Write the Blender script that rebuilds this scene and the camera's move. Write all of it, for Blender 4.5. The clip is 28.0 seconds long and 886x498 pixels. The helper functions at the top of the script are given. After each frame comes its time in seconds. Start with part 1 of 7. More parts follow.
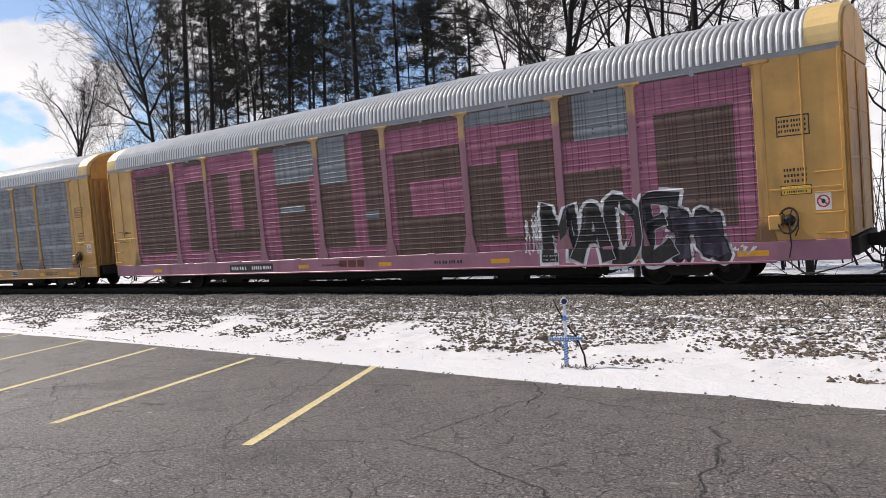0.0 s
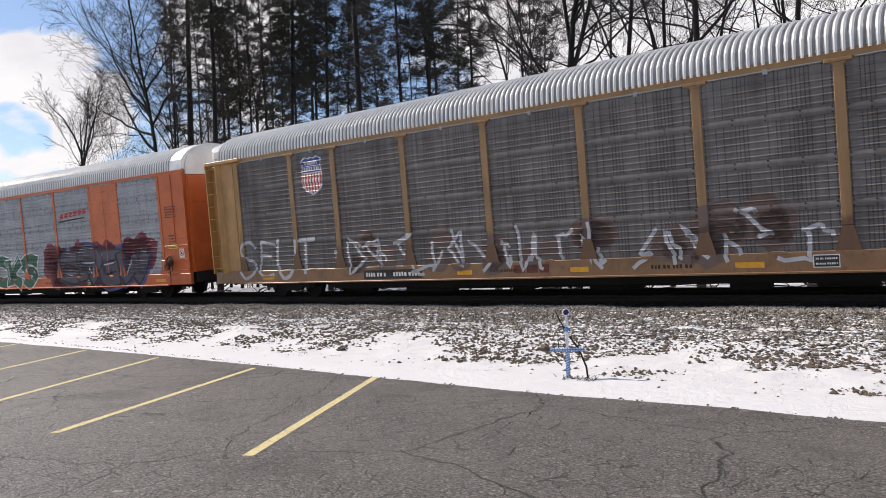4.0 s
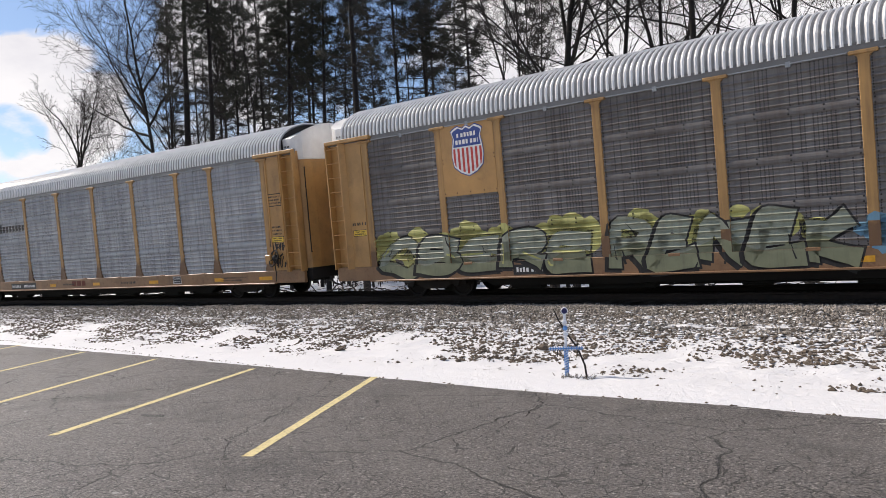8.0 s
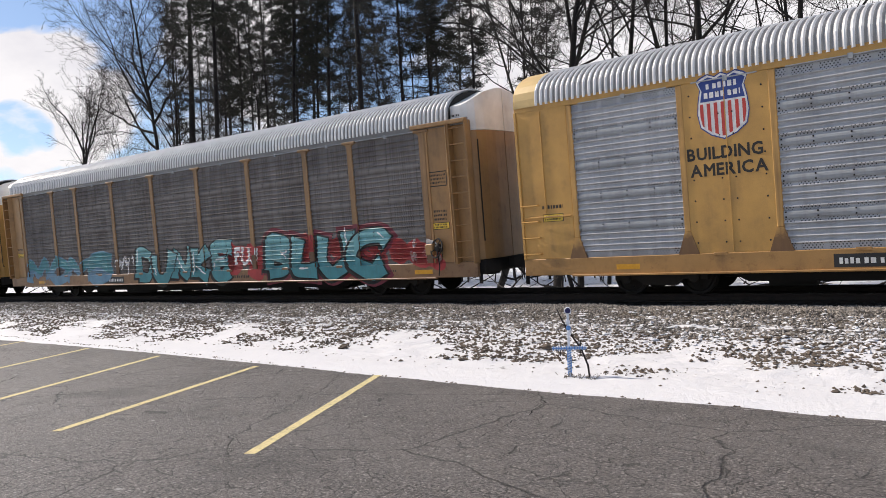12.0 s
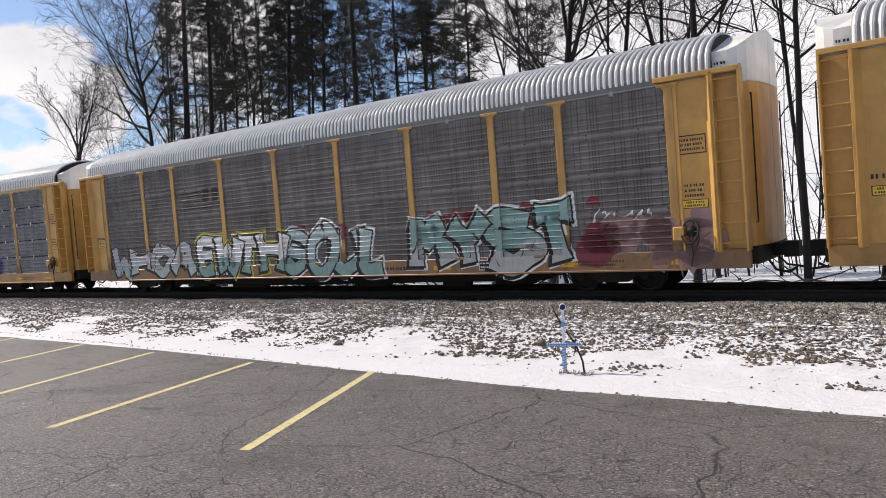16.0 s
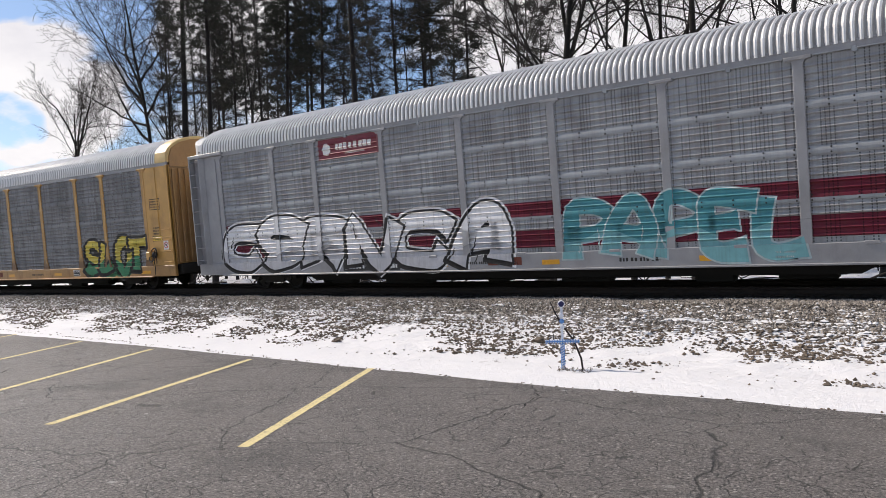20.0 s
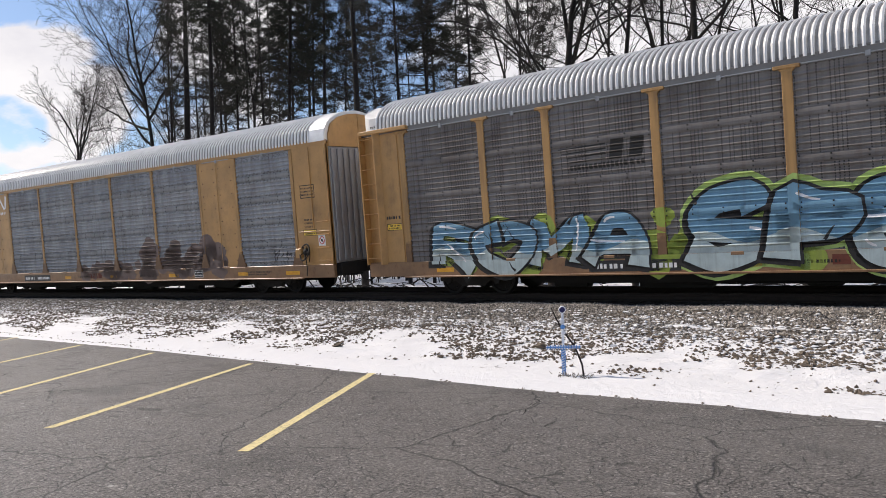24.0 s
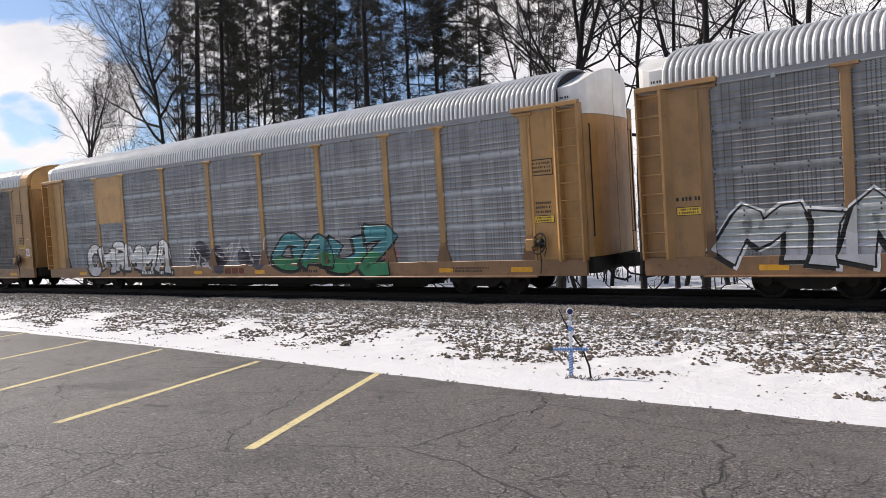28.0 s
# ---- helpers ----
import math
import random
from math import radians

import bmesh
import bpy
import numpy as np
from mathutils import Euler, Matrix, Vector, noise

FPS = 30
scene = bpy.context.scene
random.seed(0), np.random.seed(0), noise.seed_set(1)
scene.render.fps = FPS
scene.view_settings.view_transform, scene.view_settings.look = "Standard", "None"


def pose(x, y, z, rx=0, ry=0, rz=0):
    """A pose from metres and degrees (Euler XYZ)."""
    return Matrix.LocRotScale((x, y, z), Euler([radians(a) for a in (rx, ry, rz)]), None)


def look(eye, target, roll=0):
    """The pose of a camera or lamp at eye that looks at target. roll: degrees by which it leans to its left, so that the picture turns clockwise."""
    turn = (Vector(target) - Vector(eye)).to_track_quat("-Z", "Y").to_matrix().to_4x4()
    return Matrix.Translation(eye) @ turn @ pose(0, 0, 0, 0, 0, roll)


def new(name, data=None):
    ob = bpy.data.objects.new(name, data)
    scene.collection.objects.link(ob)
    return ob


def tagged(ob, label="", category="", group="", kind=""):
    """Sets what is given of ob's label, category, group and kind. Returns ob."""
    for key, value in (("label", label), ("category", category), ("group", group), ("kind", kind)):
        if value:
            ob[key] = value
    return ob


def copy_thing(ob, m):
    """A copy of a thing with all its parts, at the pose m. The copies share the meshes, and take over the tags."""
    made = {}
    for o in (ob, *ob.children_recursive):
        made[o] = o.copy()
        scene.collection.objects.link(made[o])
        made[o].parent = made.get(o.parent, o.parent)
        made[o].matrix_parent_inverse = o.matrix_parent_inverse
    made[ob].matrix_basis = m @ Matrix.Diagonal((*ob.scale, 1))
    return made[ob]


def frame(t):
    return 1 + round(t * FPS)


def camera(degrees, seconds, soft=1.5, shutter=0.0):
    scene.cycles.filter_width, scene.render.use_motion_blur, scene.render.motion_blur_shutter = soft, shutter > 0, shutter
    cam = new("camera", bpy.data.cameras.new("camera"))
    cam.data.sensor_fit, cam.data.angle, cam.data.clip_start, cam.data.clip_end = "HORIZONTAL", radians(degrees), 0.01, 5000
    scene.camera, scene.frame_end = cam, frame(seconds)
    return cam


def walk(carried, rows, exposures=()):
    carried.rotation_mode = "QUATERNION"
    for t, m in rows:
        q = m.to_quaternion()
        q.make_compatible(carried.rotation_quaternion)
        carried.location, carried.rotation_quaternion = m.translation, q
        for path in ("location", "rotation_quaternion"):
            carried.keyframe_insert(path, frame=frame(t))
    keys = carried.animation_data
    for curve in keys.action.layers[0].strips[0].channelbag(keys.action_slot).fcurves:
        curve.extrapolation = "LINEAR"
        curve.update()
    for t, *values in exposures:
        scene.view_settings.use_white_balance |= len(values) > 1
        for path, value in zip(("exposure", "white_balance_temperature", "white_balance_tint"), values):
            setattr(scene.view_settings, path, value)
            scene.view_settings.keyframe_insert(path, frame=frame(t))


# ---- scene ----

# ---------- camera: hand-held, standing in the parking lot ----------
EYE = Vector((0.0, 0.0, 1.7))
cam = camera(60.44, 28.0, soft=0.5)


def aim(yaw, pitch, roll):
    """Pose at EYE; yaw turns left from +y, pitch up, degrees."""
    a, b = radians(yaw), radians(pitch)
    way = Vector((-math.sin(a) * math.cos(b), math.cos(a) * math.cos(b), math.sin(b)))
    return look(EYE, EYE + way, roll)


AIM = [
    (0, 38.106, 0.298, -2.224), (0.5, 38.217, 0.354, -2.216), (1, 38.283, 0.444, -2.159), (1.5, 38.287, 0.588, -2.054),
    (2, 38.272, 0.717, -1.980), (2.5, 38.269, 0.820, -1.919), (3, 38.237, 0.922, -1.980), (3.5, 38.224, 1.008, -2.029),
    (5.5, 38.156, 1.271, -2.222), (6, 38.094, 1.242, -2.251), (6.5, 38.052, 1.193, -2.315), (7, 38.051, 1.115, -2.349),
    (7.5, 38.078, 1.088, -2.378), (8, 38.068, 1.053, -2.425), (8.5, 38.028, 1.028, -2.474), (9, 37.990, 0.984, -2.505),
    (9.5, 38.000, 0.930, -2.481), (10, 38.060, 0.888, -2.374), (10.5, 38.127, 0.866, -2.297), (11, 38.189, 0.894, -2.223),
    (11.5, 38.252, 0.921, -2.159), (12, 38.347, 0.977, -2.059), (12.5, 38.423, 0.986, -1.992), (14.5, 38.366, 0.715, -2.140),
    (15, 38.213, 0.704, -2.102), (15.5, 38.090, 0.702, -2.086), (16, 37.991, 0.693, -2.000), (16.5, 37.891, 0.673, -1.954),
    (17, 37.852, 0.666, -1.879), (17.5, 37.829, 0.663, -1.767), (18, 37.828, 0.677, -1.709), (18.5, 37.846, 0.667, -1.700),
    (19, 37.861, 0.600, -1.734), (19.5, 37.856, 0.497, -1.900), (20, 37.898, 0.460, -1.990), (20.5, 37.937, 0.482, -2.089),
    (21, 37.934, 0.575, -2.124), (21.5, 37.924, 0.704, -2.004), (23.5, 37.902, 0.862, -1.746), (24, 37.973, 0.849, -1.726),
    (24.5, 38.062, 0.859, -1.699), (25, 38.119, 0.854, -1.661), (25.5, 38.179, 0.859, -1.542), (26, 38.247, 0.833, -1.447),
    (26.5, 38.320, 0.815, -1.379), (27, 38.392, 0.820, -1.299), (27.5, 38.486, 0.852, -1.191), (28, 38.597, 0.886, -1.059),
]
walk(cam, [(t, aim(y, p, r)) for t, y, p, r in AIM], exposures=[(0.0, 0.0), (28.0, 0.0)])

# ---------- sky and sun ----------
SUN_EL, SUN_AZ = 41.0, -8.5         # height; degrees behind the line of the track, from the -x side
world = bpy.data.worlds.new("sky")
scene.world = world
world.use_nodes = True
wt = world.node_tree
wt.nodes.clear()


def wnode(kind, **kw):
    n = wt.nodes.new(kind)
    for k, v in kw.items():
        n.inputs[k].default_value = v
    return n


sky = wt.nodes.new("ShaderNodeTexSky")
sky.sky_type, sky.sun_disc = "NISHITA", False
sky.sun_elevation, sky.sun_rotation = radians(SUN_EL), radians(-90 + SUN_AZ)
sky.air_density, sky.dust_density, sky.ozone_density = 1.0, 0.4, 2.5
gen = wt.nodes.new("ShaderNodeTexCoord")
mapn = wt.nodes.new("ShaderNodeMapping")
mapn.inputs["Location"].default_value = (0.35, 0.15, 0.02)
mapn.inputs["Scale"].default_value = (1.0, 1.0, 1.9)
cl1 = wnode("ShaderNodeTexNoise", Scale=3.1, Detail=9.0, Roughness=0.55, Distortion=0.25)
cl2 = wnode("ShaderNodeTexNoise", Scale=7.0, Detail=6.0, Roughness=0.6)
ramp = wt.nodes.new("ShaderNodeValToRGB")
ramp.color_ramp.elements[0].position, ramp.color_ramp.elements[1].position = 0.53, 0.58
shade = wt.nodes.new("ShaderNodeValToRGB")
shade.color_ramp.elements[0].position, shade.color_ramp.elements[1].position = 0.3, 0.62
shade.color_ramp.elements[0].color = (10.4, 10.1, 10.7, 1)
shade.color_ramp.elements[1].color = (12.6, 12.2, 12.4, 1)
gain = wt.nodes.new("ShaderNodeMixRGB")
gain.blend_type = "MULTIPLY"
gain.inputs[0].default_value = 1.0
gain.inputs[2].default_value = (1.55, 1.52, 1.57, 1)
wt.links.new(sky.outputs[0], gain.inputs[1])
wmix = wt.nodes.new("ShaderNodeMixRGB")
bg = wt.nodes.new("ShaderNodeBackground")
bg.inputs["Strength"].default_value = 0.08
wout = wt.nodes.new("ShaderNodeOutputWorld")
# open blue and heaped cloud, by direction
total = cl1.outputs["Fac"]
for way, lo, amount in (((-0.858, 0.429, 0.31), 0.992, -0.24), ((-0.884, 0.40, 0.215), 0.993, 0.25), ((-0.907, 0.386, 0.175), 0.9987, -0.27), ((-0.917, 0.371, 0.14), 0.9985, 0.16),
                         ((-0.655, 0.71, 0.26), 0.986, -0.13), ((-0.762, 0.607, 0.225), 0.985, 0.12), ((-0.34, 0.90, 0.27), 0.90, 0.13), ((-0.60, 0.79, 0.12), 0.72, 0.06)):
    dot = wt.nodes.new("ShaderNodeVectorMath")
    dot.operation = "DOT_PRODUCT"
    dot.inputs[1].default_value = Vector(way).normalized()
    wt.links.new(gen.outputs["Generated"], dot.inputs[0])
    ease = wt.nodes.new("ShaderNodeMapRange")
    ease.interpolation_type = "SMOOTHSTEP"
    ease.inputs["From Min"].default_value, ease.inputs["From Max"].default_value, ease.inputs["To Max"].default_value = lo, 1.0, amount
    wt.links.new(dot.outputs["Value"], ease.inputs["Value"])
    plus = wt.nodes.new("ShaderNodeMath")
    wt.links.new(total, plus.inputs[0])
    wt.links.new(ease.outputs[0], plus.inputs[1])
    total = plus.outputs[0]
for a, b in ((gen.outputs["Generated"], mapn.inputs["Vector"]), (mapn.outputs[0], cl1.inputs["Vector"]), (mapn.outputs[0], cl2.inputs["Vector"]),
             (total, ramp.inputs[0]), (cl2.outputs["Fac"], shade.inputs[0]), (ramp.outputs[0], wmix.inputs[0]),
             (gain.outputs[0], wmix.inputs[1]), (shade.outputs[0], wmix.inputs[2]), (wmix.outputs[0], bg.inputs["Color"]), (bg.outputs[0], wout.inputs[0])):
    wt.links.new(a, b)
sun = new("sun", bpy.data.lights.new("sun", "SUN"))
sun.data.energy, sun.data.angle, sun.data.color = 5.3, radians(0.53), (1.0, 0.885, 0.755)
sa, se = radians(SUN_AZ), radians(SUN_EL)
toward = Vector((-math.cos(sa) * math.cos(se), math.sin(sa) * math.cos(se), math.sin(se)))
sun.matrix_world = look(toward * 60, (0, 0, 0))

# ---------- materials ----------


def rgba(c):
    return (c[0], c[1], c[2], 1.0)


class Nodes:
    """A short way to write a node material."""

    def __init__(self, name):
        self.m = bpy.data.materials.new(name)
        self.m.use_nodes = True
        self.t = self.m.node_tree
        self.t.nodes.clear()
        self.out = self.t.nodes.new("ShaderNodeOutputMaterial")
        self.b = self.t.nodes.new("ShaderNodeBsdfPrincipled")
        self.t.links.new(self.b.outputs[0], self.out.inputs[0])
        tc = self.t.nodes.new("ShaderNodeTexCoord")
        info = self.t.nodes.new("ShaderNodeObjectInfo")
        self.random = info.outputs["Random"]
        shift = self.math("MULTIPLY", self.random, 37.0)
        comb = self.t.nodes.new("ShaderNodeCombineXYZ")
        self.t.links.new(shift, comb.inputs[0])
        self.t.links.new(shift, comb.inputs[1])
        add = self.t.nodes.new("ShaderNodeVectorMath")
        self.t.links.new(tc.outputs["Object"], add.inputs[0])
        self.t.links.new(comb.outputs[0], add.inputs[1])
        self.obj, self.vec = tc.outputs["Object"], add.outputs[0]
        sep = self.t.nodes.new("ShaderNodeSeparateXYZ")
        self.t.links.new(self.obj, sep.inputs[0])
        self.x, self.y, self.z = sep.outputs

    def put(self, sock, v):
        if isinstance(v, (int, float)):
            sock.default_value = (v, v, v, 1.0) if sock.type == "RGBA" else v
        elif isinstance(v, tuple):
            sock.default_value = rgba(v) if sock.type == "RGBA" else v
        else:
            self.t.links.new(v, sock)

    def math(self, op, a, b=0.0, clamp=False):
        n = self.t.nodes.new("ShaderNodeMath")
        n.operation, n.use_clamp = op, clamp
        self.put(n.inputs[0], a)
        self.put(n.inputs[1], b)
        return n.outputs[0]

    def noise(self, scale, detail=4.0, rough=0.55, stretch=(1, 1, 1), vec=None, distort=0.0):
        mp = self.t.nodes.new("ShaderNodeMapping")
        mp.inputs["Scale"].default_value = stretch
        self.t.links.new(vec or self.vec, mp.inputs[0])
        n = self.t.nodes.new("ShaderNodeTexNoise")
        n.inputs["Scale"].default_value, n.inputs["Detail"].default_value = scale, detail
        n.inputs["Roughness"].default_value, n.inputs["Distortion"].default_value = rough, distort
        self.t.links.new(mp.outputs[0], n.inputs["Vector"])
        return n.outputs["Fac"]

    def voronoi(self, scale, feature="F1", vec=None, stretch=(1, 1, 1), out="Distance"):
        mp = self.t.nodes.new("ShaderNodeMapping")
        mp.inputs["Scale"].default_value = stretch
        self.t.links.new(vec or self.vec, mp.inputs[0])
        n = self.t.nodes.new("ShaderNodeTexVoronoi")
        n.feature = feature
        n.inputs["Scale"].default_value = scale
        self.t.links.new(mp.outputs[0], n.inputs["Vector"])
        return n.outputs[out]

    def step(self, v, lo, hi):
        n = self.t.nodes.new("ShaderNodeMapRange")
        n.inputs["From Min"].default_value, n.inputs["From Max"].default_value = lo, hi
        self.put(n.inputs["Value"], v)
        return n.outputs[0]

    def mix(self, fac, a, b, blend="MIX"):
        n = self.t.nodes.new("ShaderNodeMixRGB")
        n.blend_type = blend
        self.put(n.inputs[0], fac)
        self.put(n.inputs[1], a)
        self.put(n.inputs[2], b)
        return n.outputs[0]

    def bump(self, height, strength=0.3, dist=0.01):
        n = self.t.nodes.new("ShaderNodeBump")
        n.inputs["Strength"].default_value, n.inputs["Distance"].default_value = strength, dist
        self.t.links.new(height, n.inputs["Height"])
        self.t.links.new(n.outputs[0], self.b.inputs["Normal"])

    def done(self, color, rough=0.6, metal=0.0, spec=0.5):
        self.put(self.b.inputs["Base Color"], color)
        self.put(self.b.inputs["Roughness"], rough)
        self.put(self.b.inputs["Metallic"], metal)
        self.put(self.b.inputs["Specular IOR Level"], spec)
        return self.m


def paint(name, base, dirt=(0.09, 0.06, 0.04), dirt_shade=0.45, rough=0.45, rust=0.0, metal=0.0):
    """Weathered paint: faded patches, grime streaks that run down, fine grain."""
    n = Nodes(name)
    fade = n.noise(1.3, 5)
    c = n.mix(n.step(fade, 0.3, 0.7), tuple(v * 0.84 for v in base), tuple(min(1, v * 1.12) for v in base))
    streak = n.noise(3.0, 5, 0.6, (1.3, 1.3, 0.10))
    blot = n.noise(1.4, 7, 0.68)
    m = n.math("MULTIPLY", n.step(streak, 0.50, 0.85), n.step(blot, 0.42, 0.7))
    c = n.mix(n.math("MULTIPLY", m, dirt_shade * 0.9, True), c, dirt)
    c = n.mix(n.math("MULTIPLY", n.step(blot, 0.5, 0.78), dirt_shade * 0.45, True), c, dirt)
    if rust:
        spots = n.step(n.noise(6.0, 8, 0.7), 0.62 - 0.1 * rust, 0.72)
        c = n.mix(n.math("MULTIPLY", spots, rust, True), c, (0.13, 0.045, 0.02))
    grain = n.noise(60, 3)
    c = n.mix(0.12, c, grain, "OVERLAY")
    n.bump(n.noise(3.0, 3), 0.25, 0.02)
    return n.done(c, n.step(blot, -0.6, 1.6) if rough is None else n.math("ADD", rough, n.math("MULTIPLY", m, 0.3)), metal)


def screen_paint(name, base, dark, grime=0.5, metal=0.0, rough=0.6, brown=(0.10, 0.07, 0.055), holes="slots"):
    """Galvanised corrugated screen: punched slots or holes, stains, dull zinc."""
    n = Nodes(name)
    big = n.noise(0.9, 5, 0.6)
    c = n.mix(n.step(big, 0.3, 0.72), base, dark)
    streak = n.noise(4.0, 5, 0.6, (2.0, 1.0, 0.10))
    stained = n.math("MULTIPLY", n.step(streak, 0.45, 0.8), grime, True)
    c = n.mix(stained, c, brown)
    blot = n.noise(2.6, 7, 0.7)
    c = n.mix(n.math("MULTIPLY", n.step(blot, 0.5, 0.75), grime * 0.8, True), c, brown)
    bright = n.math("MULTIPLY", n.math("SUBTRACT", 1.0, stained), metal)
    if not holes:
        n.bump(n.noise(3, 3), 0.1, 0.01)
        return n.done(c, rough, bright, 0.05)
    if holes == "slots":
        xs = n.math("MULTIPLY", n.x, 1 / 0.083)
        col = n.math("LESS_THAN", n.math("ABSOLUTE", n.math("SUBTRACT", n.math("FRACT", xs), 0.5)), 0.15)
        row = n.math("LESS_THAN", n.math("FRACT", n.math("MULTIPLY", n.z, 1 / 0.055)), 0.55)
        wn = n.t.nodes.new("ShaderNodeTexWhiteNoise")
        wn.noise_dimensions = "1D"
        n.t.links.new(n.math("FLOOR", xs), wn.inputs["W"])
        keep = n.math("GREATER_THAN", wn.outputs["Value"], 0.5)
        hole = n.math("MULTIPLY", n.math("MULTIPLY", col, row), keep)
    else:
        # staggered round holes in groups, beside each lap
        zs = n.math("MULTIPLY", n.z, 1 / 0.045)
        odd = n.math("MULTIPLY", n.math("FLOOR", n.math("MULTIPLY", n.math("FRACT", n.math("MULTIPLY", n.math("FLOOR", zs), 0.5)), 2.0)), 0.5)
        dx = n.math("SUBTRACT", n.math("FRACT", n.math("ADD", n.math("MULTIPLY", n.x, 1 / 0.07), odd)), 0.5)
        dz = n.math("SUBTRACT", n.math("FRACT", zs), 0.5)
        dot = n.math("LESS_THAN", n.math("ADD", n.math("MULTIPLY", n.math("MULTIPLY", dx, dx), 2.2), n.math("MULTIPLY", dz, dz)), 0.11)
        tier = n.math("FRACT", n.math("MULTIPLY", n.math("SUBTRACT", n.z, 0.97), 1 / 0.726))
        band = n.math("GREATER_THAN", n.math("ABSOLUTE", n.math("SUBTRACT", tier, 0.5)), 0.27)
        group = n.math("LESS_THAN", n.math("FRACT", n.math("MULTIPLY", n.x, 1 / 0.52)), 0.78)
        hole = n.math("MULTIPLY", n.math("MULTIPLY", dot, band), group)
    c = n.mix(n.math("MULTIPLY", hole, 0.8), c, (0.012, 0.012, 0.013))
    n.bump(n.noise(40, 3), 0.08, 0.004)
    return n.done(c, rough, n.math("MULTIPLY", n.math("SUBTRACT", 1.0, hole), bright), 0.03)


def plain(name, base, rough=0.6, metal=0.0, var=0.15, scale=8.0):
    n = Nodes(name)
    f = n.noise(scale, 5, 0.6)
    c = n.mix(n.step(f, 0.3, 0.7), tuple(v * (1 - var) for v in base), tuple(min(1, v * (1 + var)) for v in base))
    n.bump(f, 0.15, 0.01)
    return n.done(c, rough, metal)


def spray(name, base, var=0.2):
    """Sprayed aerosol paint, uneven and a little see-through at its thin spots."""
    n = Nodes(name)
    f = n.noise(2.4, 6, 0.65)
    c = n.mix(n.step(f, 0.3, 0.75), base, tuple(v * (1 - 1.6 * var) for v in base))
    s = n.noise(5.0, 4, 0.6, (2.0, 1.0, 0.12))
    c = n.mix(n.math("MULTIPLY", n.step(s, 0.5, 0.8), 0.35, True), c, (0.09, 0.075, 0.065))
    return n.done(c, 0.55)


YELLOW = paint("yellow_paint", (0.56, 0.315, 0.085), dirt_shade=0.6)
YELLOW_OLD = paint("old_yellow_paint", (0.45, 0.25, 0.085), dirt_shade=0.85, rust=0.35)
YELLOW_DIM = paint("dull_yellow_paint", (0.35, 0.195, 0.075), dirt_shade=0.9, rust=0.3)
ORANGE = paint("orange_paint", (0.56, 0.115, 0.022), dirt_shade=0.4)
GREY_PAINT = paint("grey_paint", (0.30, 0.30, 0.31), dirt_shade=0.5)
WHITE_PAINT = paint("white_paint", (0.78, 0.77, 0.75), dirt_shade=0.22)
CAP_YELLOW = paint("pale_yellow_paint", (0.66, 0.47, 0.2), dirt_shade=0.3)
PINK = paint("pink_paint", (0.34, 0.15, 0.21), dirt_shade=0.65)
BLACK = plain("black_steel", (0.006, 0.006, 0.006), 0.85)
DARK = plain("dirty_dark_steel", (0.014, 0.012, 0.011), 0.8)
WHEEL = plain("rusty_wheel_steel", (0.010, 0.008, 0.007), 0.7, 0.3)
SCREEN_LIGHT = screen_paint("light_zinc_screen", (0.495, 0.504, 0.517), (0.342, 0.351, 0.365), 0.35)
SCREEN_MID = screen_paint("grey_zinc_screen", (0.414, 0.423, 0.432), (0.261, 0.266, 0.275), 0.45)
SCREEN_DIM = screen_paint("dull_zinc_screen", (0.333, 0.335, 0.340), (0.207, 0.208, 0.210), 0.5)
SCREEN_DARK = screen_paint("sooty_zinc_screen", (0.252, 0.239, 0.230), (0.149, 0.138, 0.132), 0.5, brown=(0.072, 0.052, 0.042))
DOTS_LIGHT = screen_paint("light_punched_screen", (0.513, 0.522, 0.540), (0.360, 0.373, 0.392), 0.25, holes="dots")
DOTS_DIM = screen_paint("dull_punched_screen", (0.396, 0.410, 0.427), (0.243, 0.252, 0.266), 0.45, holes="dots")
LAP_LIGHT = screen_paint("zinc_lap", (0.405, 0.423, 0.441), (0.324, 0.338, 0.351), 0.25, holes="")
LAP_DIM = screen_paint("dull_zinc_lap", (0.297, 0.306, 0.315), (0.211, 0.216, 0.221), 0.4, holes="")
LAP_DARK = screen_paint("sooty_zinc_lap", (0.216, 0.205, 0.198), (0.144, 0.133, 0.128), 0.5, holes="")
EAVE_GREY = paint("weathered_grey_eave", (0.19, 0.185, 0.18), dirt_shade=0.5)
ROOF = plain("galvanised_roof", (0.74, 0.735, 0.73), 0.38, 0.25, 0.12, 2.0)
# darker zinc: grime plus the shade between ribs, put into the colour
GROOVE = plain("grimy_shaded_groove", (0.30, 0.295, 0.29), 0.7, 0.0, 0.25, 3.0)


def two_tone(name, low, high, z0, soft=0.25):
    """Paint with an oversprayed lower part; the edge of the spray is uneven."""
    n = Nodes(name)
    e = n.math("ADD", n.z, n.math("MULTIPLY", n.noise(1.6, 5), 0.9))
    m = n.step(e, z0 + 0.45 - soft, z0 + 0.45 + soft)
    s = n.noise(5.0, 5, 0.6, (1.6, 1.6, 0.12))
    c = n.mix(m, low, high)
    c = n.mix(n.math("MULTIPLY", n.step(s, 0.45, 0.8), 0.5, True), c, (0.09, 0.06, 0.04))
    return n.done(c, 0.5)


POST_PINK = two_tone("pink_sprayed_post", (0.28, 0.13, 0.165), (0.46, 0.29, 0.12), 4.0, 0.1)
MAROON_BAND = screen_paint("maroon_zinc_screen", (0.17, 0.03, 0.05), (0.12, 0.025, 0.038), 0.3, 0.1)


